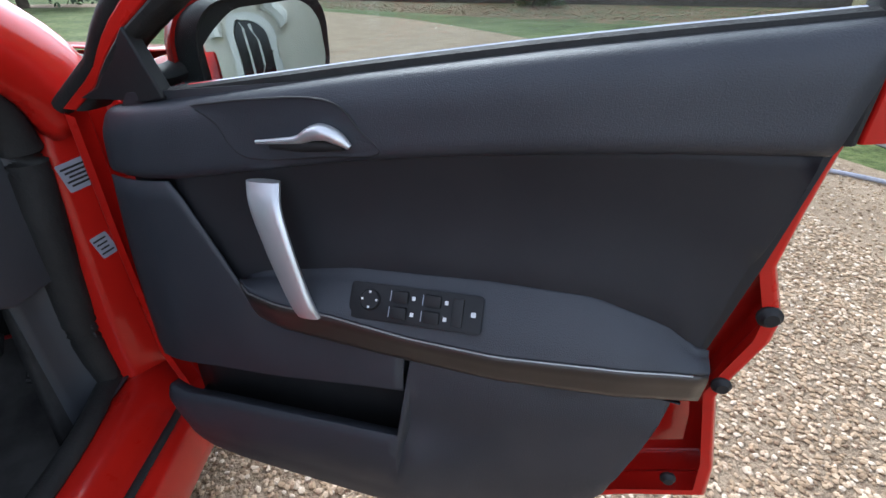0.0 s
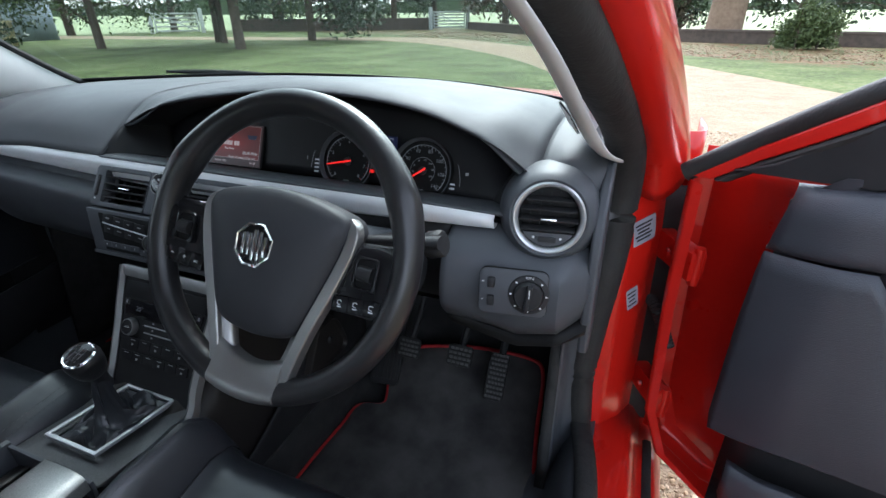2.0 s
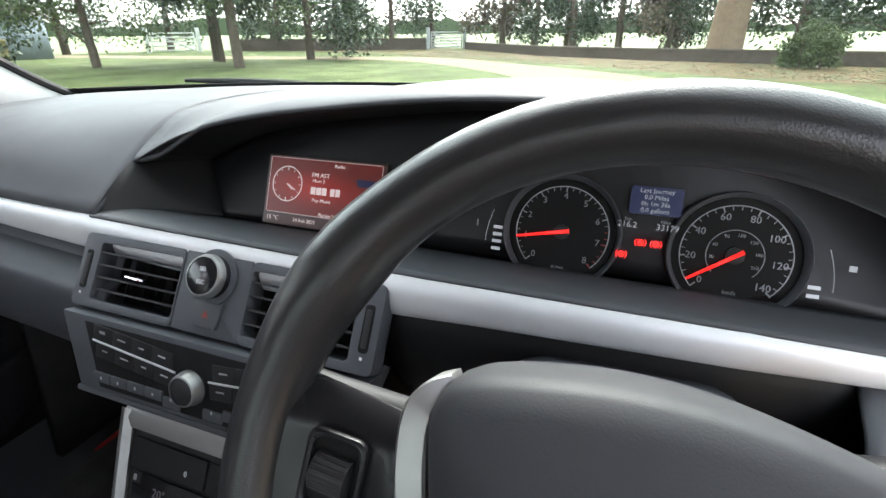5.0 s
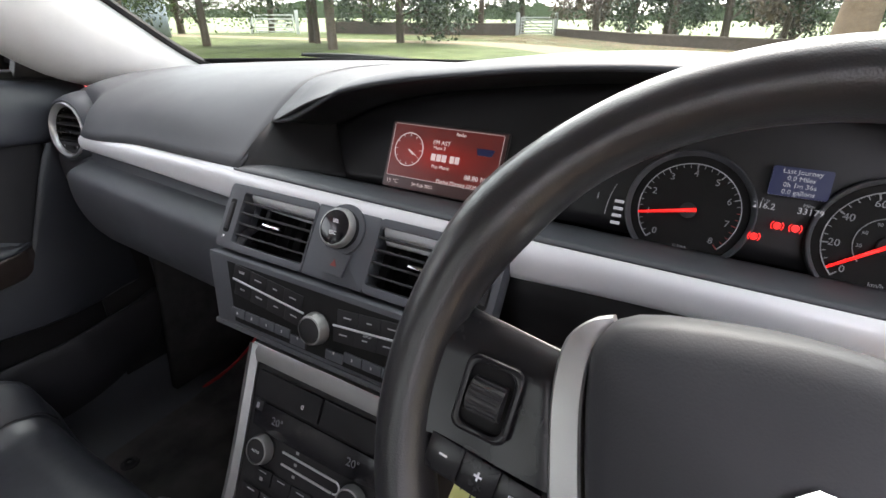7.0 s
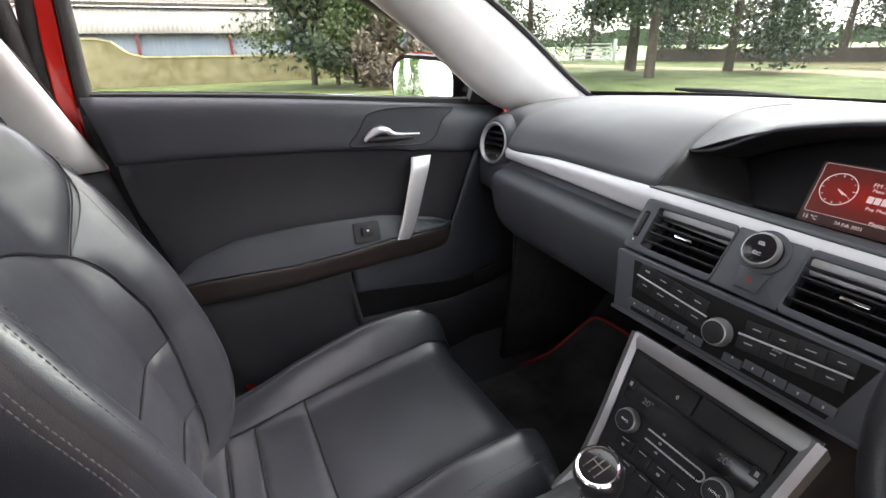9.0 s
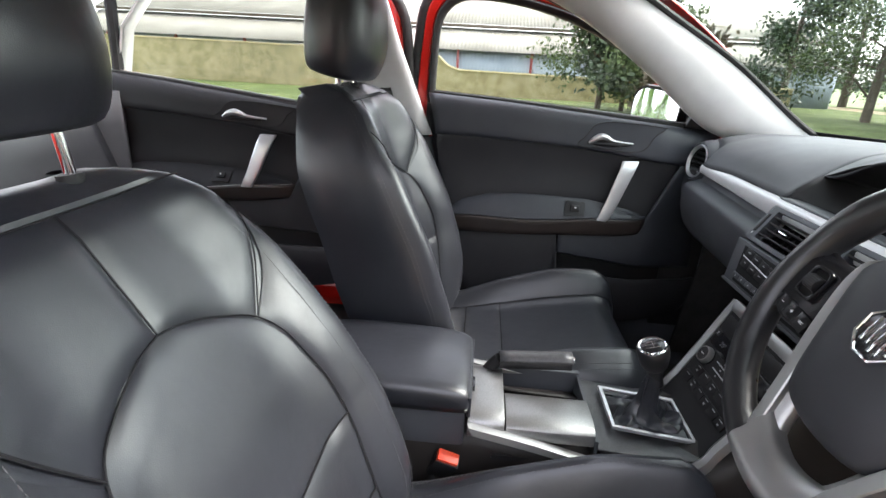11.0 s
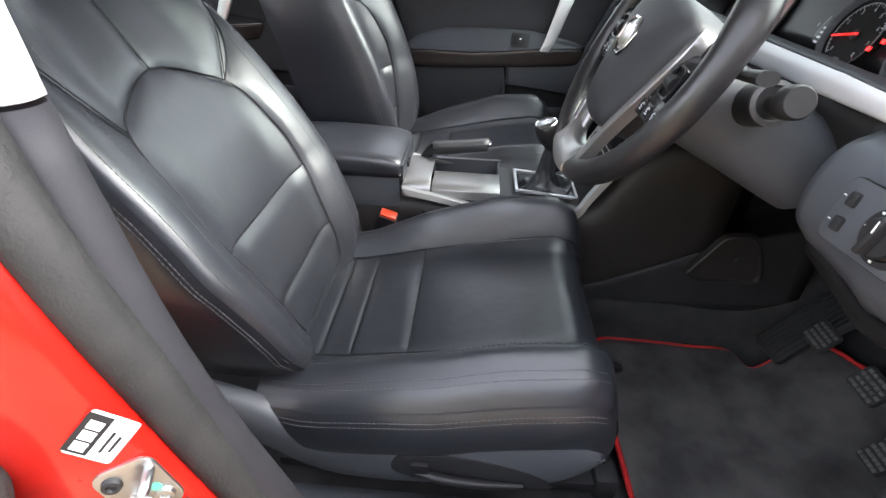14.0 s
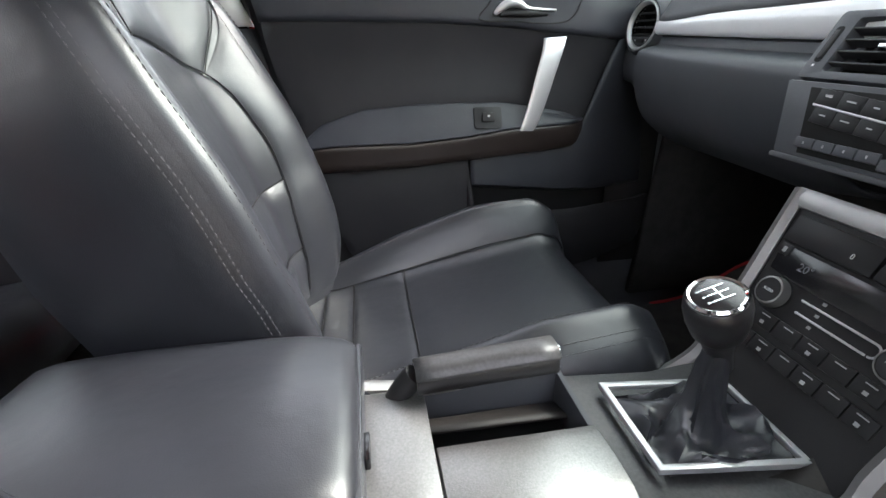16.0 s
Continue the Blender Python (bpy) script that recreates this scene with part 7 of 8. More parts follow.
    for u in np.linspace(-1, 1, 24):
        p = cushion(u * 0.99, 1.0)
        wall.append([p, p + (0, 0.006, -0.02), p + (0, 0.002, -0.06), p + (0, -0.04, -0.10)])
    part("cushion_nose", loft(wall, across=10), LEATHER, st)
    # backrest panels
    ib = line((0.03, 0.2, 0.42, 0.56, 0.615, 0.66, 0.69, 0.70), (0.57, 0.60, 0.66, 0.62, 0.55, 0.36, 0.15, 0.06))
    for v0, v1, tag in ((0.03, 0.165, 0), (0.165, 0.345, 0), (0.345, 0.70, 1)):
        q = np.linspace(v0, v1, 8)
        sewn("back_panel", back, [[(-ib(v), v) for v in q], [(0, v) for v in q], [(ib(v), v) for v in q]], 0.005, 22 if tag else 10, 22)
    for s in (-1, 1):
        q = np.linspace(0.02, 0.61, 8)
        sewn("back_bolster", back, [[(s * ib(max(v, 0.03)), v) for v in q], [(s * (ib(max(v, 0.03)) * 0.45 + 0.55), v * 1.15) for v in q], [(s, v * 1.36) for v in q]], 0.007, 30, 16)
        sewn("shoulder_panel", back, [[(0, 0.70), (0, 0.78), (0, 0.86), (0, 0.93)], [(s * 0.30, 0.672), (s * 0.42, 0.76), (s * 0.48, 0.85), (s * 0.50, 0.93)], [(s * 0.55, 0.615), (s * 0.78, 0.72), (s * 0.99, 0.83), (s * 0.99, 0.93)]], 0.006, 20, 18)
    sewn("top_panel", back, [[(-1, 0.93), (-1, 0.97), (-1, 1.0)], [(-0.3, 0.93), (-0.3, 1.0)], [(0.3, 0.93), (0.3, 1.0)], [(1, 0.93), (1, 0.97), (1, 1.0)]], 0.004, 8, 24)
    # seams pressed between the panels
    def seam(F, pts, n=24):
        c = spline([(u, v, 0) for u, v in pts], n)
        off = (0, 0.0016, 0.0010) if F is back else (0, 0, 0.0016)
        part("seam", tube([F(u, v) + np.array(off) for u, v, _ in c], 0.0012, 5), SEAM, st)

    q = np.linspace(0.05, 0.56, 9)
    for s in (-1, 1):
        seam(back, [(s * ib(v), v) for v in q] + [(s * 0.55, 0.615), (s * 0.36, 0.66), (s * 0.15, 0.69), (0, 0.70)], 44)
        seam(back, [(s * 0.55, 0.615), (s * 0.78, 0.72), (s * 0.99, 0.83)])
        seam(cushion, [(s * 0.60, 0.04), (s * 0.60, 0.4), (s * 0.62, 0.90), (s * 0.66, 0.99)], 40)
    seam(back, [(0, 0.70), (0, 0.82), (0, 0.93)])
    seam(back, [(-0.99, 0.93), (-0.5, 0.93), (0, 0.93), (0.5, 0.93), (0.99, 0.93)])
    for v in (0.165, 0.345):
        seam(back, [(-ib(v), v), (0, v), (ib(v), v)])
    for v in (0.15, 0.24, 0.405):
        seam(cushion, [(-0.60, v), (0, v), (0.60, v)])
    # sides and back of the backrest
    rows = []
    for v in np.linspace(0.0, 1.0, 26):
        a, b = back(-1, v), back(1, v)
        th = line((0, 0.3, 0.7, 0.95, 1.0), (0.13, 0.135, 0.12, 0.08, 0.03))(v)
        r = [a, a + (-0.006, -0.02, -0.004), a + (-0.006, -0.055, -0.012)]
        for k in np.linspace(0, 1, 9):
            c = a * (1 - k) + b * k
            r.append(tip((cx + (c[0] - cx) * 0.93, by(v) - th - 0.012 * math.sin(math.pi * k), bz(v) - 0.02)))
        r += [b + (0.006, -0.055, -0.012), b + (0.006, -0.02, -0.004), b]
        rows.append(r)
    part("back_shell", loft(rows, across=34), LEATHER, st)
    for s in (-1, 1):
        for q in (0.945, 0.80):
            part("stitching", stitches([back(s * q, v) + np.array((0, 0.0050, 0.003)) for v in np.linspace(0.05, 0.80, 60)], 0.0007), THREAD, st, "grey stitched seam")
        for o in (0.010, 0.018):
            part("stitching", stitches([back(s, v) + np.array((s * 0.0055, -o, -0.003)) for v in np.linspace(0.03, 0.93, 70)], 0.0008), THREAD, st, "grey double stitching")
    # headrest on two chrome posts
    rows = []
    for v, w, t, z, y in ((0, 0.092, 0.040, 1.002, -0.845), (0.06, 0.124, 0.060, 1.010, -0.842), (0.3, 0.138, 0.074, 1.06, -0.842), (0.6, 0.136, 0.072, 1.13, -0.85), (0.9, 0.118, 0.058, 1.20, -0.862), (1, 0.085, 0.036, 1.222, -0.867)):
        rows.append([tip((cx + x * w * rest_w, y + q * t, z + 0.02 + rest)) for x, q in ((-1, 0), (-0.92, 0.6), (-0.5, 0.95), (0, 1.05), (0.5, 0.95), (0.92, 0.6), (1, 0), (0.85, -0.7), (0.4, -1), (-0.4, -1), (-0.85, -0.7))])
    hr = part("headrest", loft(rows, across=34, along=20, ring=True, caps=True), LEATHER, st, "black leather headrest")
    for s in (-1, 1):
        part("headrest_post", tube([tip((cx + s * 0.068, -0.825, 0.96)), tip((cx + s * 0.068, -0.842, 1.10))], 0.0065, 12), CHROME, st, "chrome headrest post")
        part("post_collar", tube([tip((cx + s * 0.068, -0.828, 0.985)), tip((cx + s * 0.068, -0.831, 1.008))], 0.016, 14, flat=0.7), MATT_BLACK, st)
    # base: side covers, rails, recliner lever
    for s in (-1, 1):
        rows = []
        for y, zt, zb in ((-0.62, 0.49, 0.42), (-0.53, 0.46, 0.365), (-0.45, 0.405, 0.318), (-0.368, 0.402, 0.306), (-0.22, 0.42, 0.315), (-0.08, 0.44, 0.338), (-0.035, 0.44, 0.375), (-0.018, 0.425, 0.405)):
            rows.append([(cx + s * (0.220 + dx), y, z) for dx, z in ((0.0, zt), (0.022, zt - 0.004), (0.030, zt - 0.02), (0.032, (zt + zb) / 2), (0.024, zb), (0.0, zb))])
        part("base_cover", loft(rows, across=16, along=24), LOWER, st, "dark plastic seat side cover", thick=0.003)
        part("seat_rail", box((0.035, 0.56, 0.022), Matrix.Translation((cx + s * 0.19, -0.26, 0.272)), 0.003), MATT_BLACK, st)
        part("rail_foot", box((0.045, 0.04, 0.05), Matrix.Translation((cx + s * 0.19, 0.02, 0.275)), 0.008), MATT_BLACK, st)
    RM = facing((cx + out * 0.2515, -0.205, 0.362), (out, 0, 0)) @ Matrix.Diagonal((out, 1, 1, 1))
    shape = spline([(-0.130, 0.004, 0), (-0.118, 0.022, 0), (-0.06, 0.030, 0), (0.0, 0.027, 0), (0.06, 0.012, 0), (0.115, -0.016, 0), (0.120, -0.028, 0), (0.0, -0.030, 0), (-0.10, -0.026, 0), (-0.128, -0.012, 0), (-0.130, 0.004, 0)], 48)[:-1, :2]
    # raised dark plate in place of a hollow, its shade given as colour
    part("lever_shade", plate([(x, y) for x, y in shape], 0.0025, RM, 0.001), MATT_BLACK, st, "dark plate for the shaded recess round the lever")
    lever = part("recline_lever", tube([RM @ Vector(v) for v in ((-0.098, -0.004, 0.004), (-0.06, -0.010, 0.010), (0.0, -0.016, 0.011), (0.075, -0.020, 0.006))], [0.007, 0.009, 0.008, 0.005], 12, 20, flat=0.8), RADIO_BLACK, st, "black seat lever")
    part("lever_boss", box((0.030, 0.034, 0.012), RM @ Matrix.Translation((-0.085, 0.0, 0.006)), 0.005), RADIO_BLACK, lever)
    part("seat_pan", box((0.40, 0.50, 0.10), Matrix.Translation((cx, -0.28, 0.35)), 0.01), MATT_BLACK, st)
    return st


driver_seat = seat(0.365, "black leather driver's seat with sewn panels and headrest", 1, 0.0, 0.010, rest=0.034, rest_w=0.87)
passenger_seat = seat(-0.345, "black leather passenger seat with sewn panels and headrest", -1, 12.0, 0.03, 1.3, 0.058, 0.084, -0.012)
# seat belt buckles
for x, mat in ((0.113, BUCKLE), (-0.10, BUCKLE)):
    bk = thing("belt_buckle", (x, -0.42, 0.45), "black seat belt buckle with an orange-red release button", "seat belt")
    M = facing((x, -0.418, 0.515), (0.42 if x > 0 else -0.1, 0.30, 0.86), (0, 1, -0.3))
    part("buckle_body", box((0.024, 0.042, 0.07), M @ Matrix.Translation((0, 0, -0.034)), 0.004), MATT_BLACK, bk)
    part("release_button", box((0.019, 0.037, 0.014), M @ Matrix.Translation((0, -0.002, 0.002)), 0.002), mat, bk, "orange-red release button")
    part("buckle_stalk", tube([M @ Vector((0, 0, -0.06)), (x - 0.005, -0.46, 0.36)], 0.008, 8, flat=2.0), MATT_BLACK, bk)
for sx in (1, -1):
    belt = thing("seat_belt", (sx * 0.70, -0.62, 0.4), "dark seat belt webbing hanging at the centre pillar", "seat belt")
    bp_ = spline([(sx * 0.60, -0.75, 1.28), (sx * 0.665, -0.685, 1.05), (sx * 0.69, -0.60, 0.80), (sx * 0.695, -0.54, 0.55), (sx * 0.695, -0.50, 0.33)], 24)
    rows = [[(p[0], p[1] - 0.024, p[2]), (p[0] - sx * 0.001, p[1], p[2]), (p[0], p[1] + 0.024, p[2])] for p in bp_]
    part("webbing", loft(rows), WEBBING, belt, thick=0.0015)
    part("belt_anchor", box((0.02, 0.06, 0.03), Matrix.Translation((sx * 0.605, -0.75, 1.28)), 0.004), MATT_BLACK, belt)
# rear bench
rear = thing("rear_seat", (0, -1.2, 0.3), "black leather rear bench seat", "car seat")
for sx in (-1, 1):
    rows = [[(sx * x, y, z) for x in (0.02, 0.1, 0.35, 0.58, 0.66)] for y, z in ((-0.98, 0.36), (-0.97, 0.46), (-1.0, 0.50), (-1.25, 0.47), (-1.40, 0.46))]
    part("rear_cushion", loft(rows, across=14, along=16), LEATHER, rear, thick=0.01)
    rows = [[(sx * x, y - 0.02 * math.sin(x * 4), z) for x in (0.02, 0.1, 0.35, 0.58, 0.66)] for y, z in ((-1.36, 0.44), (-1.42, 0.6), (-1.52, 0.8), (-1.58, 0.95), (-1.64, 0.97))]
    part("rear_backrest", loft(rows, across=14, along=16), LEATHER, rear, thick=0.01)

# ---- floor mats and pedals ----
def mat_(cx, sx):
    m = thing("floor_mat", (cx, 0.2, 0.25), "black carpet car mat edged with red piping", "car mat", "car mats")
    plan = ((-0.199, 0.105, 0.262), (-0.197, 0.20, 0.262), (-0.190, 0.30, 0.263), (-0.186, 0.364, 0.266), (-0.172, 0.378, 0.268), (-0.128, 0.388, 0.272), (-0.118, 0.397, 0.276), (-0.125, 0.43, 0.292), (-0.145, 0.49, 0.330), (-0.135, 0.515, 0.350), (0.06, 0.560, 0.385), (0.225, 0.565, 0.385), (0.250, 0.555, 0.378), (0.270, 0.42, 0.290), (0.289, 0.30, 0.264), (0.293, 0.20, 0.262), (0.291, 0.10, 0.262), (0.275, 0.074, 0.262), (0.22, 0.068, 0.262), (0.0, 0.066, 0.262), (-0.165, 0.070, 0.262), (-0.190, 0.080, 0.262), (-0.199, 0.105, 0.262))
    edge = spline([(cx + sx * x, y, z) for x, y, z in plan], 100)[:-1]
    c = edge.mean(0)
    lie = line((0.0, 0.30, 0.36, 0.42, 0.49, 0.565), (0.262, 0.263, 0.268, 0.290, 0.330, 0.385))
    rows = [[(c[0] + (p[0] - c[0]) * s, c[1] + (p[1] - c[1]) * s, p[2] if s == 1 else lie(c[1] + (p[1] - c[1]) * s) + 0.004) for p in edge] for s in (1.0, 0.97, 0.9, 0.8, 0.7, 0.55, 0.4, 0.2, 0.001)]
    part("mat_carpet", loft(rows, ring=True), MAT_PILE, m)
    part("red_piping", tube(edge, 0.0052, 8, closed=True), RED_TRIM, m, "red edge piping")
    for k in (0.214, -0.104):
        g = part("mat_stud", lathe([(0, 0.004), (0.005, 0.004), (0.006, 0.007), (0.010, 0.007), (0.011, 0.003), (0.017, 0.002), (0.018, 0)], Matrix.Translation((cx + sx * k, 0.101, 0.267)), 24), MATT_BLACK, m, "round black mat fixing")
        part("stud_pin", lathe([(0, 0.006), (0.003, 0.006), (0.004, 0.003)], Matrix.Translation((cx + sx * k, 0.101, 0.267)), 12), RUBBER_GREY, g)
    return m


mat_(0.385, 1)
mat_(-0.385, -1)
foot = thing("footrest", (0.24, 0.50, 0.33), "ribbed black rubber footrest", "pedal")
FM = facing((0.245, 0.49, 0.40), (0.1, -0.75, 0.62))
part("footrest_plate", plate(rounded(0.075, 0.22, 0.012), 0.012, FM, 0.003), MATT_BLACK, foot)
for k in range(6):
    part("footrest_rib", box((0.006, 0.19, 0.005), FM @ Matrix.Translation((-0.028 + 0.011 * k, 0, 0.0135)), 0.0015), RUBBER, foot)
for x, w, h, z, nm in ((0.318, 0.056, 0.05, 0.425, "clutch_pedal"), (0.452, 0.062, 0.05, 0.437, "brake_pedal"), (0.545, 0.045, 0.11, 0.40, "accelerator_pedal")):
    pd = thing(nm, (x, 0.5, z), "black car pedal with a patterned rubber pad", "pedal")
    PM = facing((x, 0.455, z), (0, -0.82, 0.57))
    part("pedal_pad", plate(rounded(w, h, 0.008), 0.010, PM, 0.002), RUBBER, pd)
    for i in range(5):
        for j in range(int(h / 0.011)):
            part("pad_stud", box((w / 7, 0.006, 0.003), PM @ Matrix.Translation(((i - 2) * w / 5.6 + (j % 2) * 0.003, -h / 2 + 0.008 + 0.011 * j, 0.0112)), 0.001), RUBBER_GREY, pd)
    part("pedal_arm", tube([PM @ Vector((0, 0.01, -0.002)), (x + 0.005, 0.54, z + 0.10), (x + 0.01, 0.60, z + 0.22)], 0.009, 8, 12), MATT_BLACK, pd)
part("bulkhead_cover", loft([[(x, y, z) for y, z in ((0.30, 0.69), (0.50, 0.66), (0.66, 0.60), (0.74, 0.45))] for x in np.linspace(0.16, 0.74, 6)], across=10), MATT_BLACK, dash)


# ---- the grounds round the car ----
def ground_material(name, stops, scale, bump, bump_scale):
    m, n, l, b = nodes_of(name, 0.92, spec=0.2)
    a, c = noise_node(n, l, scale, 8, 0.6), noise_node(n, l, scale * 0.08, 3)
    mx = n.new("ShaderNodeMath")
    mx.operation = "MULTIPLY_ADD"
    mx.inputs[1].default_value = 0.6
    sc = n.new("ShaderNodeMath")
    sc.operation = "MULTIPLY"
    sc.inputs[1].default_value = 0.4
    l.new(c.outputs["Fac"], sc.inputs[0])
    l.new(a.outputs["Fac"], mx.inputs[0])
    l.new(sc.outputs[0], mx.inputs[2])
    l.new(ramp_node(n, l, mx.outputs[0], stops).outputs[0], b.inputs["Base Color"])
    bp = n.new("ShaderNodeBump")
    bp.inputs["Strength"].default_value, bp.inputs["Distance"].default_value = bump, 0.02
    l.new(noise_node(n, l, bump_scale, 4).outputs["Fac"], bp.inputs["Height"])
    l.new(bp.outputs[0], b.inputs["Normal"])
    return m


GRASS = ground_material("lawn", [(0.41, (0.048, 0.058, 0.018)), (0.47, (0.066, 0.092, 0.024)), (0.53, (0.098, 0.128, 0.038)), (0.60, (0.15, 0.15, 0.065))], 9, 0.9, 45)
FIELD = ground_material("field", [(0.3, (0.16, 0.20, 0.09)), (0.7, (0.24, 0.27, 0.14))], 2, 0.5, 6)
LEAFY = ground_material("leaf_litter", [(0.41, (0.05, 0.072, 0.02)), (0.47, (0.085, 0.105, 0.034)), (0.52, (0.13, 0.095, 0.045)), (0.59, (0.20, 0.115, 0.06))], 16, 0.9, 40)
TRACK = ground_material("drive_gravel", [(0.3, (0.18, 0.13, 0.085)), (0.5, (0.27, 0.205, 0.135)), (0.7, (0.37, 0.29, 0.195))], 30, 0.9, 90)
STONE_WALL = ground_material("mossy_stone", [(0.3, (0.13, 0.12, 0.05)), (0.5, (0.28, 0.24, 0.13)), (0.7, (0.40, 0.35, 0.23))], 3, 0.7, 20)
BRICK_WALL = ground_material("dark_brick", [(0.3, (0.06, 0.05, 0.04)), (0.7, (0.13, 0.10, 0.08))], 6, 0.5, 30)
SHEET = surface("pale_blue_sheeting", (0.24, 0.28, 0.33), (0.32, 0.36, 0.40), 0.55, 0.6)
ROOF_SHEET = surface("weathered_roof_sheet", (0.19, 0.175, 0.145), (0.28, 0.26, 0.22), 0.75, 0.5)
GATE_WHITE = surface("white_gate_paint", (0.55, 0.55, 0.52), (0.65, 0.65, 0.62), 0.6, 6)
GATE_GREY = surface("grey_metal_gate", (0.35, 0.36, 0.35), (0.42, 0.43, 0.42), 0.5, 6)
BARK = ground_material("bark", [(0.3, (0.05, 0.04, 0.03)), (0.7, (0.14, 0.11, 0.085))], 8, 1.0, 25)
# lighter copy of the bark with sunlight put into its colour
BARK_PALE = ground_material("sunlit_bark", [(0.3, (0.13, 0.09, 0.06)), (0.7, (0.26, 0.19, 0.13))], 8, 1.0, 25)
PLINTH = ground_material("grey_stone", [(0.3, (0.16, 0.155, 0.15)), (0.7, (0.30, 0.29, 0.28))], 5, 0.6, 30)
RENDER_WHITE = surface("cream_render", (0.58, 0.55, 0.47), (0.66, 0.63, 0.55), 0.8, 2)


def leaf_material(name, c1, c2):
    m, n, l, b = nodes_of(name, 0.55, spec=0.3)
    gi = n.new("ShaderNodeNewGeometry")
    l.new(ramp_node(n, l, gi.outputs["Random Per Island"], [(0.0, c1), (1.0, c2)]).outputs[0], b.inputs["Base Color"])
    return m


LEAF_DARK = leaf_material("evergreen_leaves", (0.02, 0.035, 0.018), (0.06, 0.085, 0.04))
LEAF_MID = leaf_material("shrub_leaves", (0.04, 0.065, 0.02), (0.10, 0.13, 0.045))
LEAF_GREY = leaf_material("grey_twigs", (0.075, 0.06, 0.042), (0.15, 0.115, 0.08))
LEAF_FIR = leaf_material("conifer_leaves", (0.05, 0.10, 0.02), (0.12, 0.20, 0.05))
LEAF_BROWN = leaf_material("fallen_leaves", (0.12, 0.055, 0.025), (0.26, 0.14, 0.07))
rng = np.random.default_rng(5)


def sheet(name, pts, z, material, label, kind="structure"):
    """Flat ground area inside an outline of x, y."""
    bm = bmesh.new()
    vs = [bm.verts.new((x, y, z)) for x, y in pts]
    es = [bm.edges.new(p) for p in zip(vs, vs[1:] + vs[:1])]
    bmesh.ops.triangle_fill(bm, edges=es, use_beauty=True)
    return tagged(part(name, bm, material, None, smooth=False), label, "ground", "", kind)


bm = bmesh.new()
bmesh.ops.create_grid(bm, x_segments=60, y_segments=60, size=900)
tagged(part("ground", bm, FIELD, None, smooth=False), "pale green field reaching to the horizon", "ground", "", "structure")
curve = lambda pts, n=40: [tuple(p[:2]) for p in spline([(x, y, 0) for x, y in pts], n)]
sheet("lawn", curve([(-34, -16), (-36, 10), (-30, 30), (-14, 40), (-4, 30), (4, 24), (12, 20), (26, 14), (30, -4), (14, -10), (0, -9), (-16, -14)], 70), 0.004, GRASS, "mown green lawn round the drive")
sheet("leafy_verge", curve([(-26, 31), (-15, 38), (-5, 28), (3.5, 22.8), (12, 19), (24, 13), (22, 8), (12, 11), (6, 12.5), (2.5, 15), (-2, 20), (-7, 25), (-14, 27)], 60), 0.008, LEAFY, "grass verge strewn with brown leaves")
sheet("track", curve([(-34, 21), (-17, 22.5), (-9.5, 23.5), (-3.5, 18.8), (0.6, 14.5), (2.6, 11.0), (4.4, 8.0), (9, 6.8), (16, 6.6), (16, 6.0), (6, 6.0), (3.3, 5.6), (2.7, 4.4), (3.9, 3.3), (4.25, 2.6), (4.3, 0), (4.3, -7), (-2.0, -8), (-3.2, -3), (-2.8, 3), (-2.2, 5.5), (-0.9, 7.2), (-0.6, 8.6), (-2.2, 12.6), (-6.5, 18), (-10.5, 20.6), (-17, 19.8), (-34, 18)], 120), 0.012, TRACK, "pale gravel drive curving away")
# gravel stones beside the open door
G_MAT = bpy.data.materials.new("gravel_stones")
G_MAT.use_nodes = True
gn, gl_ = G_MAT.node_tree.nodes, G_MAT.node_tree.links
gb = gn["Principled BSDF"]
gb.inputs["Roughness"].default_value = 0.85
gi = gn.new("ShaderNodeNewGeometry")
gl_.new(ramp_node(gn, gl_, gi.outputs["Random Per Island"], [(0.0, (0.14, 0.09, 0.05)), (0.3, (0.30, 0.21, 0.12)), (0.7, (0.42, 0.31, 0.195)), (1.0, (0.56, 0.47, 0.35))]).outputs[0], gb.inputs["Base Color"])


def stones(name, spots, sizes, label):
    """Loose rounded stones as one heap of geometry."""
    bm0 = bmesh.new()
    bmesh.ops.create_icosphere(bm0, subdivisions=1, radius=1)
    base = np.array([v.co for v in bm0.verts])
    fb = np.array([[v.index for v in f.verts] for f in bm0.faces])
    bm0.free()
    V, F = [], []
    for i, ((x, y), s) in enumerate(zip(spots, sizes)):
        q = base * (1 + 0.18 * rng.standard_normal((len(base), 1))) * (s * np.array((1.0, rng.uniform(0.6, 1.0), rng.uniform(0.35, 0.6))))
        a = rng.uniform(0, 6.28)
        c, d = math.cos(a), math.sin(a)
        q = q @ np.array(((c, d, 0), (-d, c, 0), (0, 0, 1)))
        V.append(q + (x, y, 0.012 + 0.3 * s))
        F.append(fb + i * len(base))
    me = bpy.data.meshes.new(name)
    me.from_pydata(np.concatenate(V).tolist(), [], np.concatenate(F).tolist())
    me.materials.append(G_MAT)
    return tagged(new(name, me), label, "gravel", "", "stuff")


n = 42000
xy = np.column_stack([rng.uniform(0.80, 3.4, n), rng.uniform(-0.5, 4.2, n)])
far_n = 26000
spill = np.column_stack([rng.uniform(0.7, 4.1, far_n), rng.uniform(-2.2, 5.5, far_n)])
spill = spill[(spill[:, 0] > 0.95) | (spill[:, 1] > 2.2)]
xy = np.vstack([xy, spill])
n = len(xy)
stones("gravel", xy, rng.uniform(0.0055, 0.0110, n), "loose pale brown gravel stones")


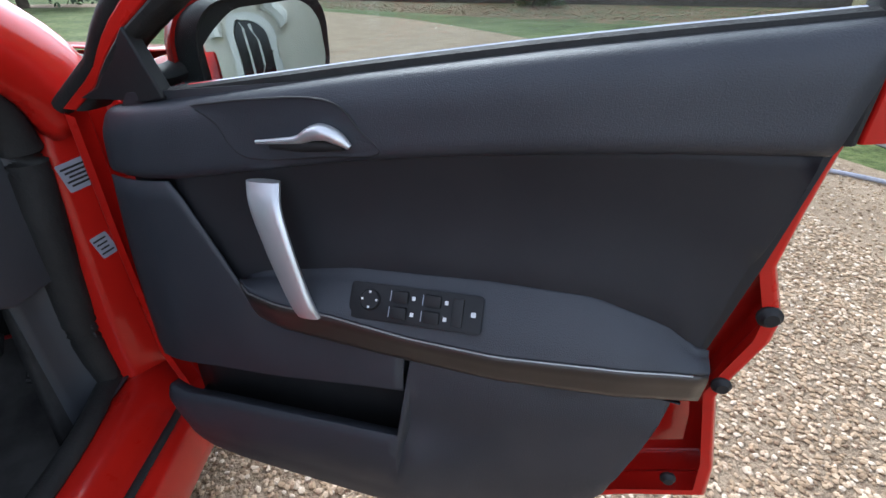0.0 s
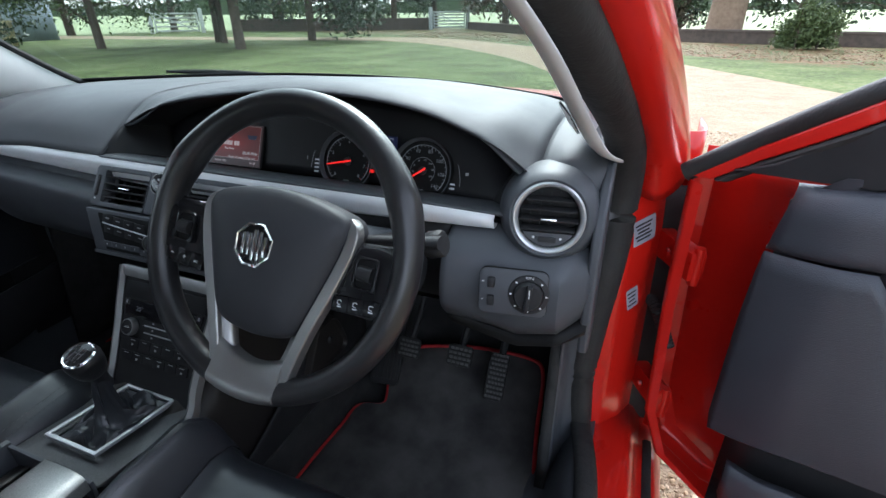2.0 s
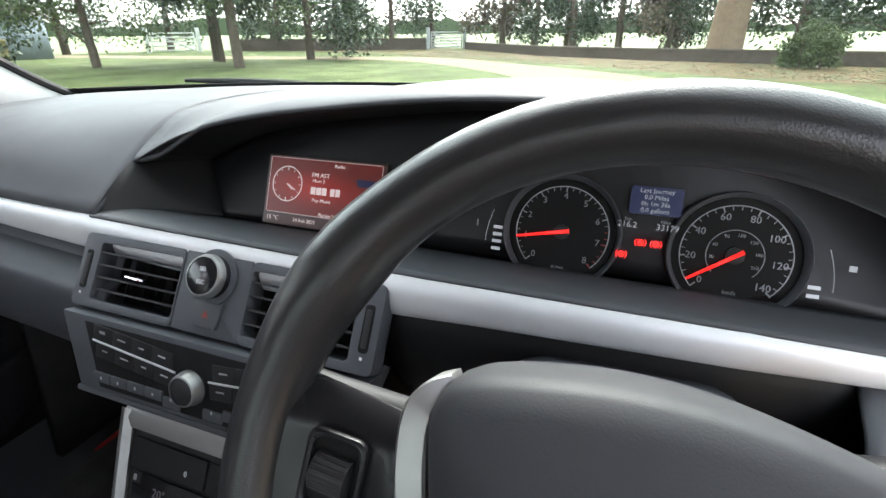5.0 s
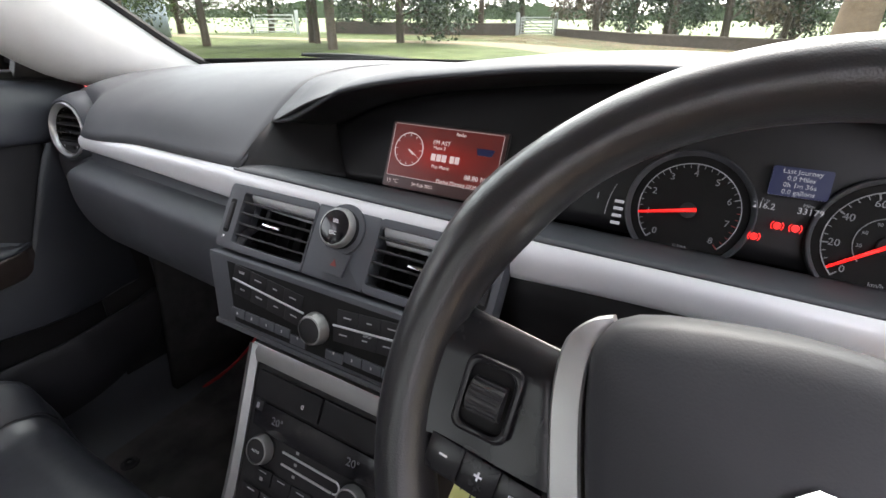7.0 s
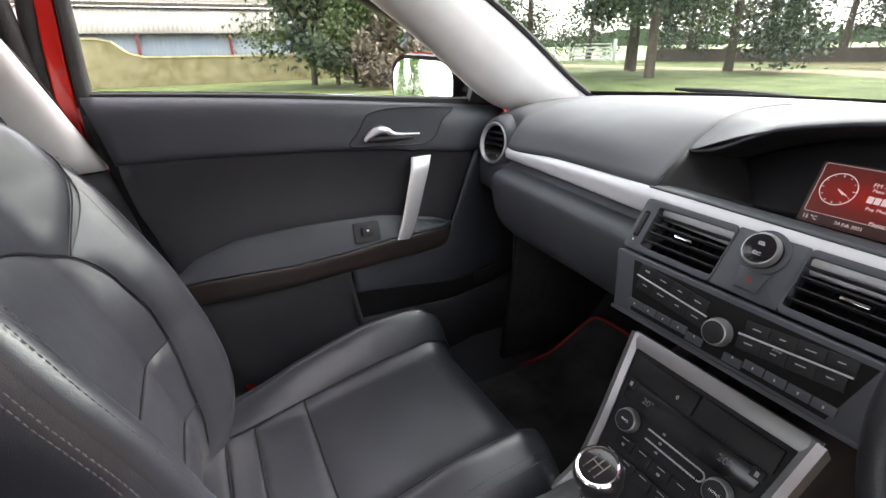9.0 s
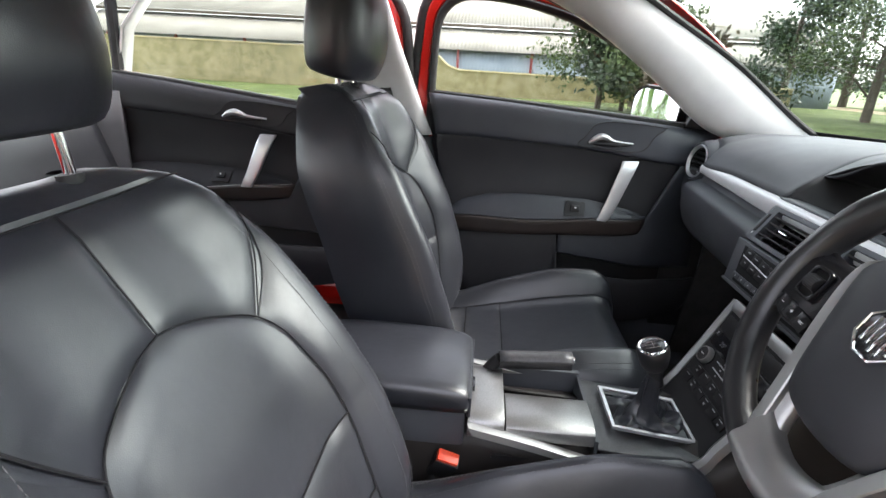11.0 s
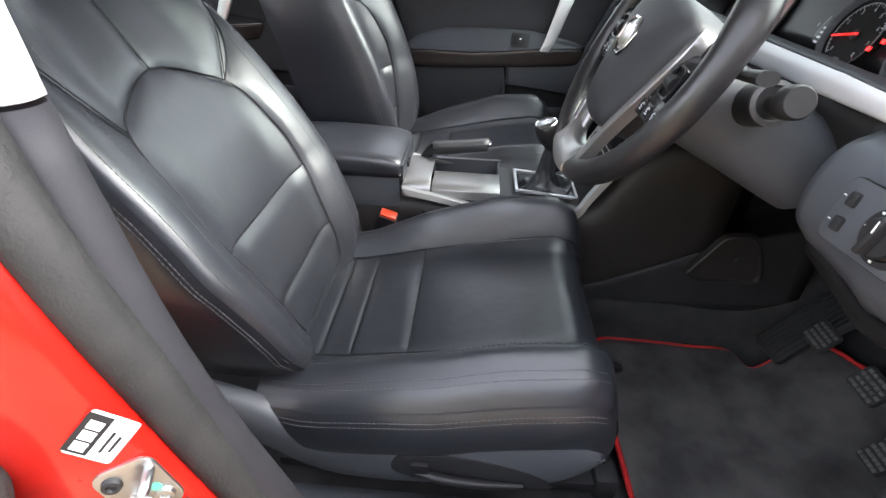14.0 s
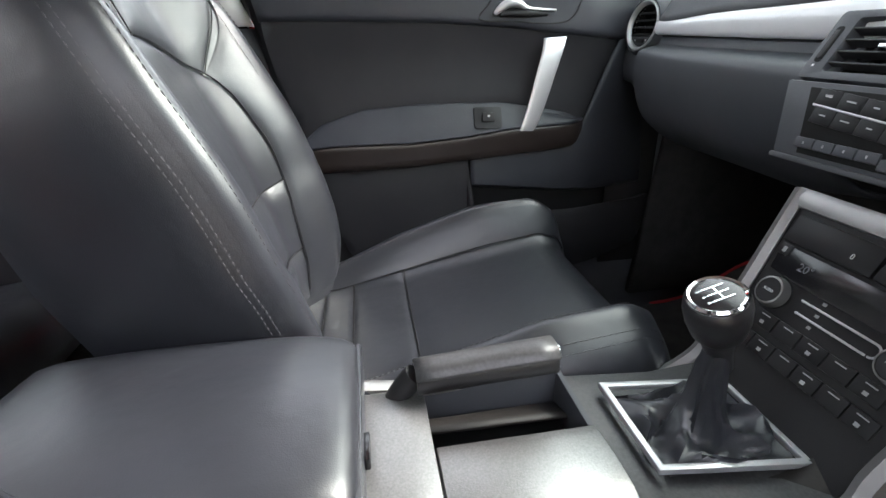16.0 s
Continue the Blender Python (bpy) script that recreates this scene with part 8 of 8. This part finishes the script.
def wall_(name, pts, heights, thick, material, label):
    """A free-standing wall along x, y points with a height at each."""
    rows = []
    p = np.array(pts, float)
    for i in range(len(p)):
        t = p[min(i + 1, len(p) - 1)] - p[max(i - 1, 0)]
        t = np.array((-t[1], t[0])) / np.linalg.norm(t) * thick / 2
        h = heights[i]
        rows.append([(*(p[i] - t), -0.1), (*(p[i] - t), h - 0.05), (*(p[i] - t * 1.25), h - 0.045), (*(p[i] - t * 1.1), h + 0.02), (*(p[i] + t * 1.1), h + 0.02), (*(p[i] + t * 1.25), h - 0.045), (*(p[i] + t), h - 0.05), (*(p[i] + t), -0.1)])
    return tagged(part(name, loft(rows, caps=False), material, None, angle=30), label, "wall", "", "structure")


wp = [(-20.5, -22), (-20.8, -8), (-21, -3.6), (-21, -2.8), (-21, -2.4), (-21, -2.0), (-21, -1.5), (-21.2, 2), (-22, 8), (-23, 13)]
wall_("wall_stone", wp, [1.62, 1.62, 1.62, 1.60, 1.50, 1.15, 1.0, 0.98, 0.97, 0.97], 0.4, STONE_WALL, "old mossy stone garden wall that steps down")
rows = []
for y in np.linspace(-24, 18, 420):
    w = 0.03 * math.sin(y * 2 * math.pi / 0.2)
    rows.append([(-28 + w, y, 0.0), (-28 + w, y, 2.0)])
shed = thing("barn", (-29, -3, 0), "low barn with pale corrugated sheet walls and roof", "building")
part("sheet_wall", loft(rows), SHEET, shed, "pale blue corrugated sheet wall", thick=0.01)
rows = []
for y in np.linspace(-24, 18, 420):
    w = 0.03 * math.sin(y * 2 * math.pi / 0.2)
    rows.append([(-27.5, y, 1.95 + w), (-30.2, y, 3.22 + w)])
part("sheet_roof", loft(rows), ROOF_SHEET, shed, "weathered cream corrugated roof", thick=0.01)
rows = [[(x, y, z + 0.03 * math.sin(y * 2 * math.pi / 0.2)) for x, z in ((-29.9, 3.42), (-34, 5.3))] for y in np.linspace(-24, 18, 420)]
part("sheet_roof", loft(rows), ROOF_SHEET, shed, thick=0.01)
part("roof_gutter", box((0.16, 42, 0.16), Matrix.Translation((-29.86, -3, 3.32)), 0.02), BRICK_WALL, shed)
for y in np.arange(-22, 18, 4.0):
    part("barn_post", box((0.14, 0.14, 2.0), Matrix.Translation((-27.85, y, 1.0)), 0.01), NEEDLE_DULL, shed, "dull red post")
wall_("wall_low_brick", [(-27, 30), (-19, 31.5), (-15.5, 34.5), (-14.2, 35)], [0.75] * 4, 0.3, BRICK_WALL, "low dark brick garden wall")
wall_("wall_low_brick", [(-11.5, 36), (-4.4, 26.5), (0.7, 23), (3.2, 22.3), (9, 20), (18, 16.5), (30, 12)], [0.46] * 7, 0.3, BRICK_WALL, "low dark brick garden wall")


def gate(at, turn, w, h, bars, mat, label):
    g = thing("field_gate", at, label, "gate")
    M = Matrix.Translation(at) @ pose(0, 0, 0, 0, 0, turn)
    for s in (-1, 1):
        part("gate_post", box((0.24, 0.24, h + 0.35), M @ Matrix.Translation((s * (w / 2 + 0.2), 0, (h + 0.35) / 2)), 0.03), mat, g)
        part("gate_stile", box((0.09, 0.06, h), M @ Matrix.Translation((s * (w / 2 - 0.05), 0, h / 2 + 0.08)), 0.01), mat, g)
    for k in range(bars):
        part("gate_bar", box((w, 0.04, 0.085), M @ Matrix.Translation((0, 0.02, 0.16 + (h - 0.12) * k / (bars - 1))), 0.008), mat, g)
    part("gate_brace", box((math.hypot(w, h) * 0.95, 0.03, 0.07), M @ Matrix.Translation((0, -0.03, h / 2 + 0.08)) @ pose(0, 0, 0, 0, math.degrees(math.atan2(h, w)), 0), 0.006), mat, g)
    return g


gate((-28.2, 25.8, 0), 47, 2.6, 1.15, 5, GATE_WHITE, "white five-bar wooden gate between posts")
gate((-12.9, 35.6, 0), 40, 2.4, 1.1, 6, GATE_GREY, "pale metal field gate between brick piers")


def leaves(n, centre, size, spread, seed, flat=1.0):
    """Corner points of many small leaf blades scattered through clumps."""
    r = np.random.default_rng(seed)
    c = np.array(centre)
    pts = c[r.integers(0, len(c), n)] + r.standard_normal((n, 3)) * np.array(spread) * (1, 1, flat)
    a, b = r.standard_normal((n, 3)), r.standard_normal((n, 3))
    a /= np.linalg.norm(a, axis=1, keepdims=True)
    b -= a * (a * b).sum(1, keepdims=True)
    b /= np.linalg.norm(b, axis=1, keepdims=True)
    s = size * r.uniform(0.6, 1.4, (n, 1))
    quad = np.stack([pts - a * s, pts + b * s * 0.45 + a * s * 0.1, pts + a * s, pts - b * s * 0.45 + a * s * 0.1], 1)
    quad = quad[quad[..., 2].min(1) > 0.02]
    me = bpy.data.meshes.new("crown")
    me.from_pydata(quad.reshape(-1, 3).tolist(), [], np.arange(len(quad) * 4).reshape(-1, 4).tolist())
    return me


def tree(x, y, height, girth, kind, seed, label, dense=1.0, low=0.35, bark=None):
    """Tapered trunk, limbs that fork, and a crown of small leaf blades or fine twigs."""
    r = np.random.default_rng(seed)
    t = thing("tree" if height > 2.2 else "shrub", (x, y, 0), label, "tree" if height > 2.2 else "shrub")
    lean = r.uniform(-0.04, 0.04, 2) * height
    tops, limbs = [], bmesh.new()
    trunk = [(x, y, -0.05), (x + lean[0] * 0.3, y + lean[1] * 0.3, height * 0.3), (x + lean[0] * 0.7, y + lean[1] * 0.7, height * 0.6), (x + lean[0], y + lean[1], height * 0.9)]
    part("trunk", tube(trunk, [girth * 1.25, girth, girth * 0.7, girth * 0.2], 12, 14), bark or BARK, t)
    nl = 14 if height > 2.2 else 9
    for k in range(nl):
        f = low + (0.9 - low) * k / nl
        z0 = height * f * 0.95
        a = r.uniform(0, 6.28)
        ln = height * r.uniform(0.16, 0.34) * (1.15 - 0.6 * f)
        p0 = (x + lean[0] * f, y + lean[1] * f, z0)
        p2 = (p0[0] + ln * math.cos(a), p0[1] + ln * math.sin(a), z0 + ln * r.uniform(-0.1, 0.7))
        p1 = ((p0[0] + p2[0]) / 2, (p0[1] + p2[1]) / 2, (p0[2] + p2[2]) / 2 + 0.12 * ln)
        add(limbs, tube([p0, p1, p2], [girth * 0.32, girth * 0.2, girth * 0.06], 6, 7))
        for e in range(4):
            b2 = a + r.uniform(-1.0, 1.0)
            l2 = ln * r.uniform(0.3, 0.6)
            q = np.array(p1) * 0.4 + np.array(p2) * 0.6
            w = (q[0] + l2 * math.cos(b2), q[1] + l2 * math.sin(b2), q[2] + l2 * r.uniform(-0.2, 0.6))
            add(limbs, tube([q, w], [girth * 0.09, girth * 0.03], 5, 4))
            tops.append(w)
        tops += [p2, tuple((np.array(p1) + p2) / 2)]
    part("branching", limbs, bark or BARK, t)
    mat, size = {"dark": (LEAF_DARK, 0.12), "mid": (LEAF_MID, 0.075), "twig": (LEAF_GREY, 0.16), "fir": (LEAF_FIR, 0.10)}[kind]
    me = leaves(int(2600 * dense), tops, size * (0.6 if height < 2.2 else 1), (height * 0.055 + 0.06,) * 3, seed + 1)
    me.materials.append(mat)
    ob = new("crown", me)
    ob.parent = t
    ob.matrix_parent_inverse = t.matrix_world.inverted()
    return t


# beyond the low wall
r_ = np.random.default_rng(11)
for k in range(16):
    f = k / 15
    x = -9 + 40 * f
    y = 35.5 - 24 * f + r_.uniform(0.5, 3.0)
    tree(x, y, r_.uniform(5, 8), r_.uniform(0.12, 0.24), "twig" if k % 4 == 0 else "dark", 100 + k, "evergreen tree with a dark ragged crown beyond the low wall" if k % 4 else "bare grey tree beyond the low wall", 1.5, 0.12)
for k in range(8):
    f = k / 7
    x = -10 + 44 * f + r_.uniform(-1, 1)
    y = 40 - 25 * f + r_.uniform(0.5, 3.0)
    tree(x, y, r_.uniform(5, 8), r_.uniform(0.12, 0.22), "dark", 200 + k, "dark evergreen tree in the belt beyond the low wall", 1.4, 0.10)
tree(3.3, 22.9, 10, 0.55, "dark", 31, "tall old tree with a broad pale trunk", 0.6, 0.45, BARK_PALE)
tree(5.0, 19.0, 1.35, 0.03, "mid", 32, "rounded green rhododendron bush", 3.0, 0.02)
tree(5.6, 19.1, 1.2, 0.03, "mid", 46, "rounded green rhododendron bush", 2.4, 0.02)
tree(-17.4, 18.2, 8.0, 0.18, "dark", 33, "spreading evergreen tree on the lawn", 3.0, 0.30)
tree(-16.6, 17.6, 6.0, 0.12, "dark", 34, "spreading evergreen tree on the lawn", 1.8, 0.32)
tree(-23.5, 13.0, 5.5, 0.14, "dark", 35, "dense evergreen tree by the gate", 1.8, 0.1)
tree(-13.0, 14.6, 7.0, 0.15, "dark", 36, "spreading evergreen tree on the lawn", 3.2, 0.32)
tree(-13.5, 15.2, 6.0, 0.09, "mid", 37, "leaning green tree with several stems on the lawn", 2.4, 0.30)
tree(-18.6, 13.4, 6.5, 0.13, "mid", 38, "pale green tree on the lawn", 3.0, 0.12)
tree(-14.0, 20.4, 7.5, 0.16, "dark", 39, "dense evergreen tree on the lawn", 3.2, 0.10)
for k, (x, y, h) in enumerate(((-24, 31, 6), (-20.5, 33, 6.5), (-17, 35, 7), (-15, 38, 7), (-26, 33, 7), (-31, 28, 7), (-33, 22, 7))):
    tree(x, y, h, 0.2, "dark", 50 + k, "dark evergreen tree beyond the garden wall", 1.3, 0.08)
tree(-17.5, 3.6, 4.6, 0.09, "mid", 41, "evergreen tree with clustered stems on the lawn", 3.0, 0.22)
tree(-17.0, 4.3, 4.4, 0.07, "dark", 44, "evergreen tree with clustered stems on the lawn", 2.4, 0.2)
tree(-17.2, 5.0, 4.2, 0.08, "mid", 42, "leafy tree on the lawn", 2.8, 0.2)
tree(-16.0, 5.9, 2.6, 0.05, "twig", 45, "bare brown bush on the lawn", 0.4, 0.03, BARK_PALE)
tree(-14.6, 4.9, 1.5, 0.05, "twig", 43, "bare brown shrub on the lawn", 1.0, 0.05, BARK_PALE)
# far wood on the horizon
far = bmesh.new()
rr = np.random.default_rng(3)
ang = np.linspace(radians(20), radians(175), 260)
rows = [[(420 * math.cos(a), 420 * math.sin(a), z) for z in (0, 6 + 4 * rr.random() + 3 * math.sin(a * 17))] for a in ang]
tagged(part("backdrop_wood", loft(rows), LEAF_DARK, None), "distant dark line of woodland", "woodland", "", "stuff")
# the house beside the drive, seen in the door mirror
house = thing("house", (9, -3, 0), "cream rendered house with a white arched window", "building")
part("house_wall", box((0.4, 13.0, 3.1), Matrix.Translation((7.7, -4.3, 2.1)), 0.01), RENDER_WHITE, house)
part("house_flank", box((9, 0.4, 3.1), Matrix.Translation((9.6, 3.7, 2.1)), 0.01), RENDER_WHITE, house)
part("bay_front", box((0.4, 1.8, 3.1), Matrix.Translation((4.95, 3.0, 2.1)), 0.01), STONE_WALL, house)
part("bay_side", box((2.6, 0.4, 3.1), Matrix.Translation((6.3, 2.3, 2.1)), 0.01), RENDER_WHITE, house)
for y0, n_, x0 in ((3.82, 4, 4.72), (2.0, 26, 7.44)):
    part("string_course", box((0.10, n_ * 0.46, 0.10), Matrix.Translation((x0, y0 - n_ * 0.23, 0.66)), 0.02), RENDER_WHITE, house)
    for row in range(4):
        for k in range(n_):
            y = y0 - 0.23 - (k + 0.25 * (row % 2)) * 0.455
            part("stone", box((0.12, 0.44, 0.135), Matrix.Translation((x0 + 0.012 * rng.random(), y, 0.07 + 0.145 * row)), 0.012, 1), PLINTH, house)
arch_pts = [(-0.62, 0), (-0.62, 1.5)] + [(-0.62 * math.cos(a), 1.5 + 0.62 * math.sin(a)) for a in np.linspace(0, math.pi, 16)][1:-1] + [(0.62, 1.5), (0.62, 0)]
arch_in = [(x * 0.74, 0.06 + y * 0.88) for x, y in arch_pts]
AM = facing((7.48, -0.4, 0.30), (-1, 0, 0))
part("arched_window", plate(arch_pts, 0.16, AM, 0, hole=arch_in), GATE_WHITE, house, "white arched window surround")
part("window_pane", plate(arch_in, 0.06, AM), GLOSS_BLACK, house, "dark glass")
for x in (-0.16, 0.16):
    part("glazing_bar", box((0.05, 1.7, 0.06), AM @ Matrix.Translation((x, 0.95, 0.09))), GATE_WHITE, house)
part("arch_moulding", tube([AM @ Vector((-0.92 * math.cos(a), 1.55 + 0.92 * math.sin(a), 0.04)) for a in np.linspace(0, math.pi, 24)], 0.17, 8), GATE_WHITE, house, "broad pale arch moulding")
part("house_roof", loft([[(x, y, z) for x, z in ((7.3, 3.6), (10.5, 4.6), (14.6, 3.6))] for y in (-11.0, 4.1)]), ROOF_SHEET, house, thick=0.1)
hose = thing("garden_hose", (4.0, 2.2, 0.03), "pale garden hose lying on the gravel", "hose")
part("hose_pipe", tube([(3.3, 3.1, 0.03), (3.75, 2.65, 0.03), (4.2, 2.15, 0.03), (4.5, 1.2, 0.03), (4.3, 0.0, 0.03)], 0.014, 8, 40), LABEL_GREY, hose)
n = 15000
u_ = rng.uniform(0, 1, n)
lx = -12 + 34 * u_
ly = np.interp(lx, (-12, -3, 2.5, 12, 24), (25, 19.5, 15, 11, 8.5)) + rng.uniform(0, 1, n) ** 1.2 * np.interp(lx, (-12, 3, 24), (6, 7, 5))
quad = []
for x, y in zip(lx, ly):
    a, s, t = rng.uniform(0, 6.28), rng.uniform(0.025, 0.05), rng.uniform(-0.02, 0.02)
    c, d = math.cos(a) * s, math.sin(a) * s
    quad += [(x - c, y - d, 0.02), (x + d * 0.6, y - c * 0.6, 0.025 + max(t, 0)), (x + c, y + d, 0.022), (x - d * 0.6, y + c * 0.6, 0.03)]
me = bpy.data.meshes.new("fallen_leaves")
me.from_pydata(quad, [], np.arange(len(quad)).reshape(-1, 4).tolist())
me.materials.append(LEAF_BROWN)
tagged(new("fallen_leaves", me), "brown fallen leaves on the verge", "leaves", "", "stuff")
for k, (x, y) in enumerate(((-4.2, -8.5), (-6.5, -11), (-9, -13))):
    t = thing("tree", (x, y, 0), "clipped green conifer behind the car", "tree")
    part("trunk", tube([(x, y, 0), (x, y, 2.6)], [0.1, 0.03], 8), BARK, t)
    pts = [(x + (0.95 - 0.3 * z) * math.cos(a) * s, y + (0.95 - 0.3 * z) * math.sin(a) * s, 0.1 + z) for z in np.linspace(0, 3.0, 14) for a in np.linspace(0, 6.28, 12) for s in (0.5, 0.95)]
    me = leaves(5000, pts, 0.05, (0.09, 0.09, 0.09), 70 + k)
    me.materials.append(LEAF_FIR)
    ob = new("crown", me)
    ob.parent = t
    ob.matrix_parent_inverse = t.matrix_world.inverted()

# low border plants along the edge of the drive
bx = rng.uniform(2.6, 4.1, 60)
spots = [(x, 4.5 + 0.75 * (x - 2.6) / 1.5 + rng.uniform(-0.12, 0.5) , rng.uniform(0.02, 0.16)) for x in bx]
me = leaves(3600, spots, 0.020, (0.07, 0.06, 0.035), 91)
me.materials.append(LEAF_MID)
tagged(new("border_plants", me), "low green border plants edging the gravel", "plants", "", "stuff")
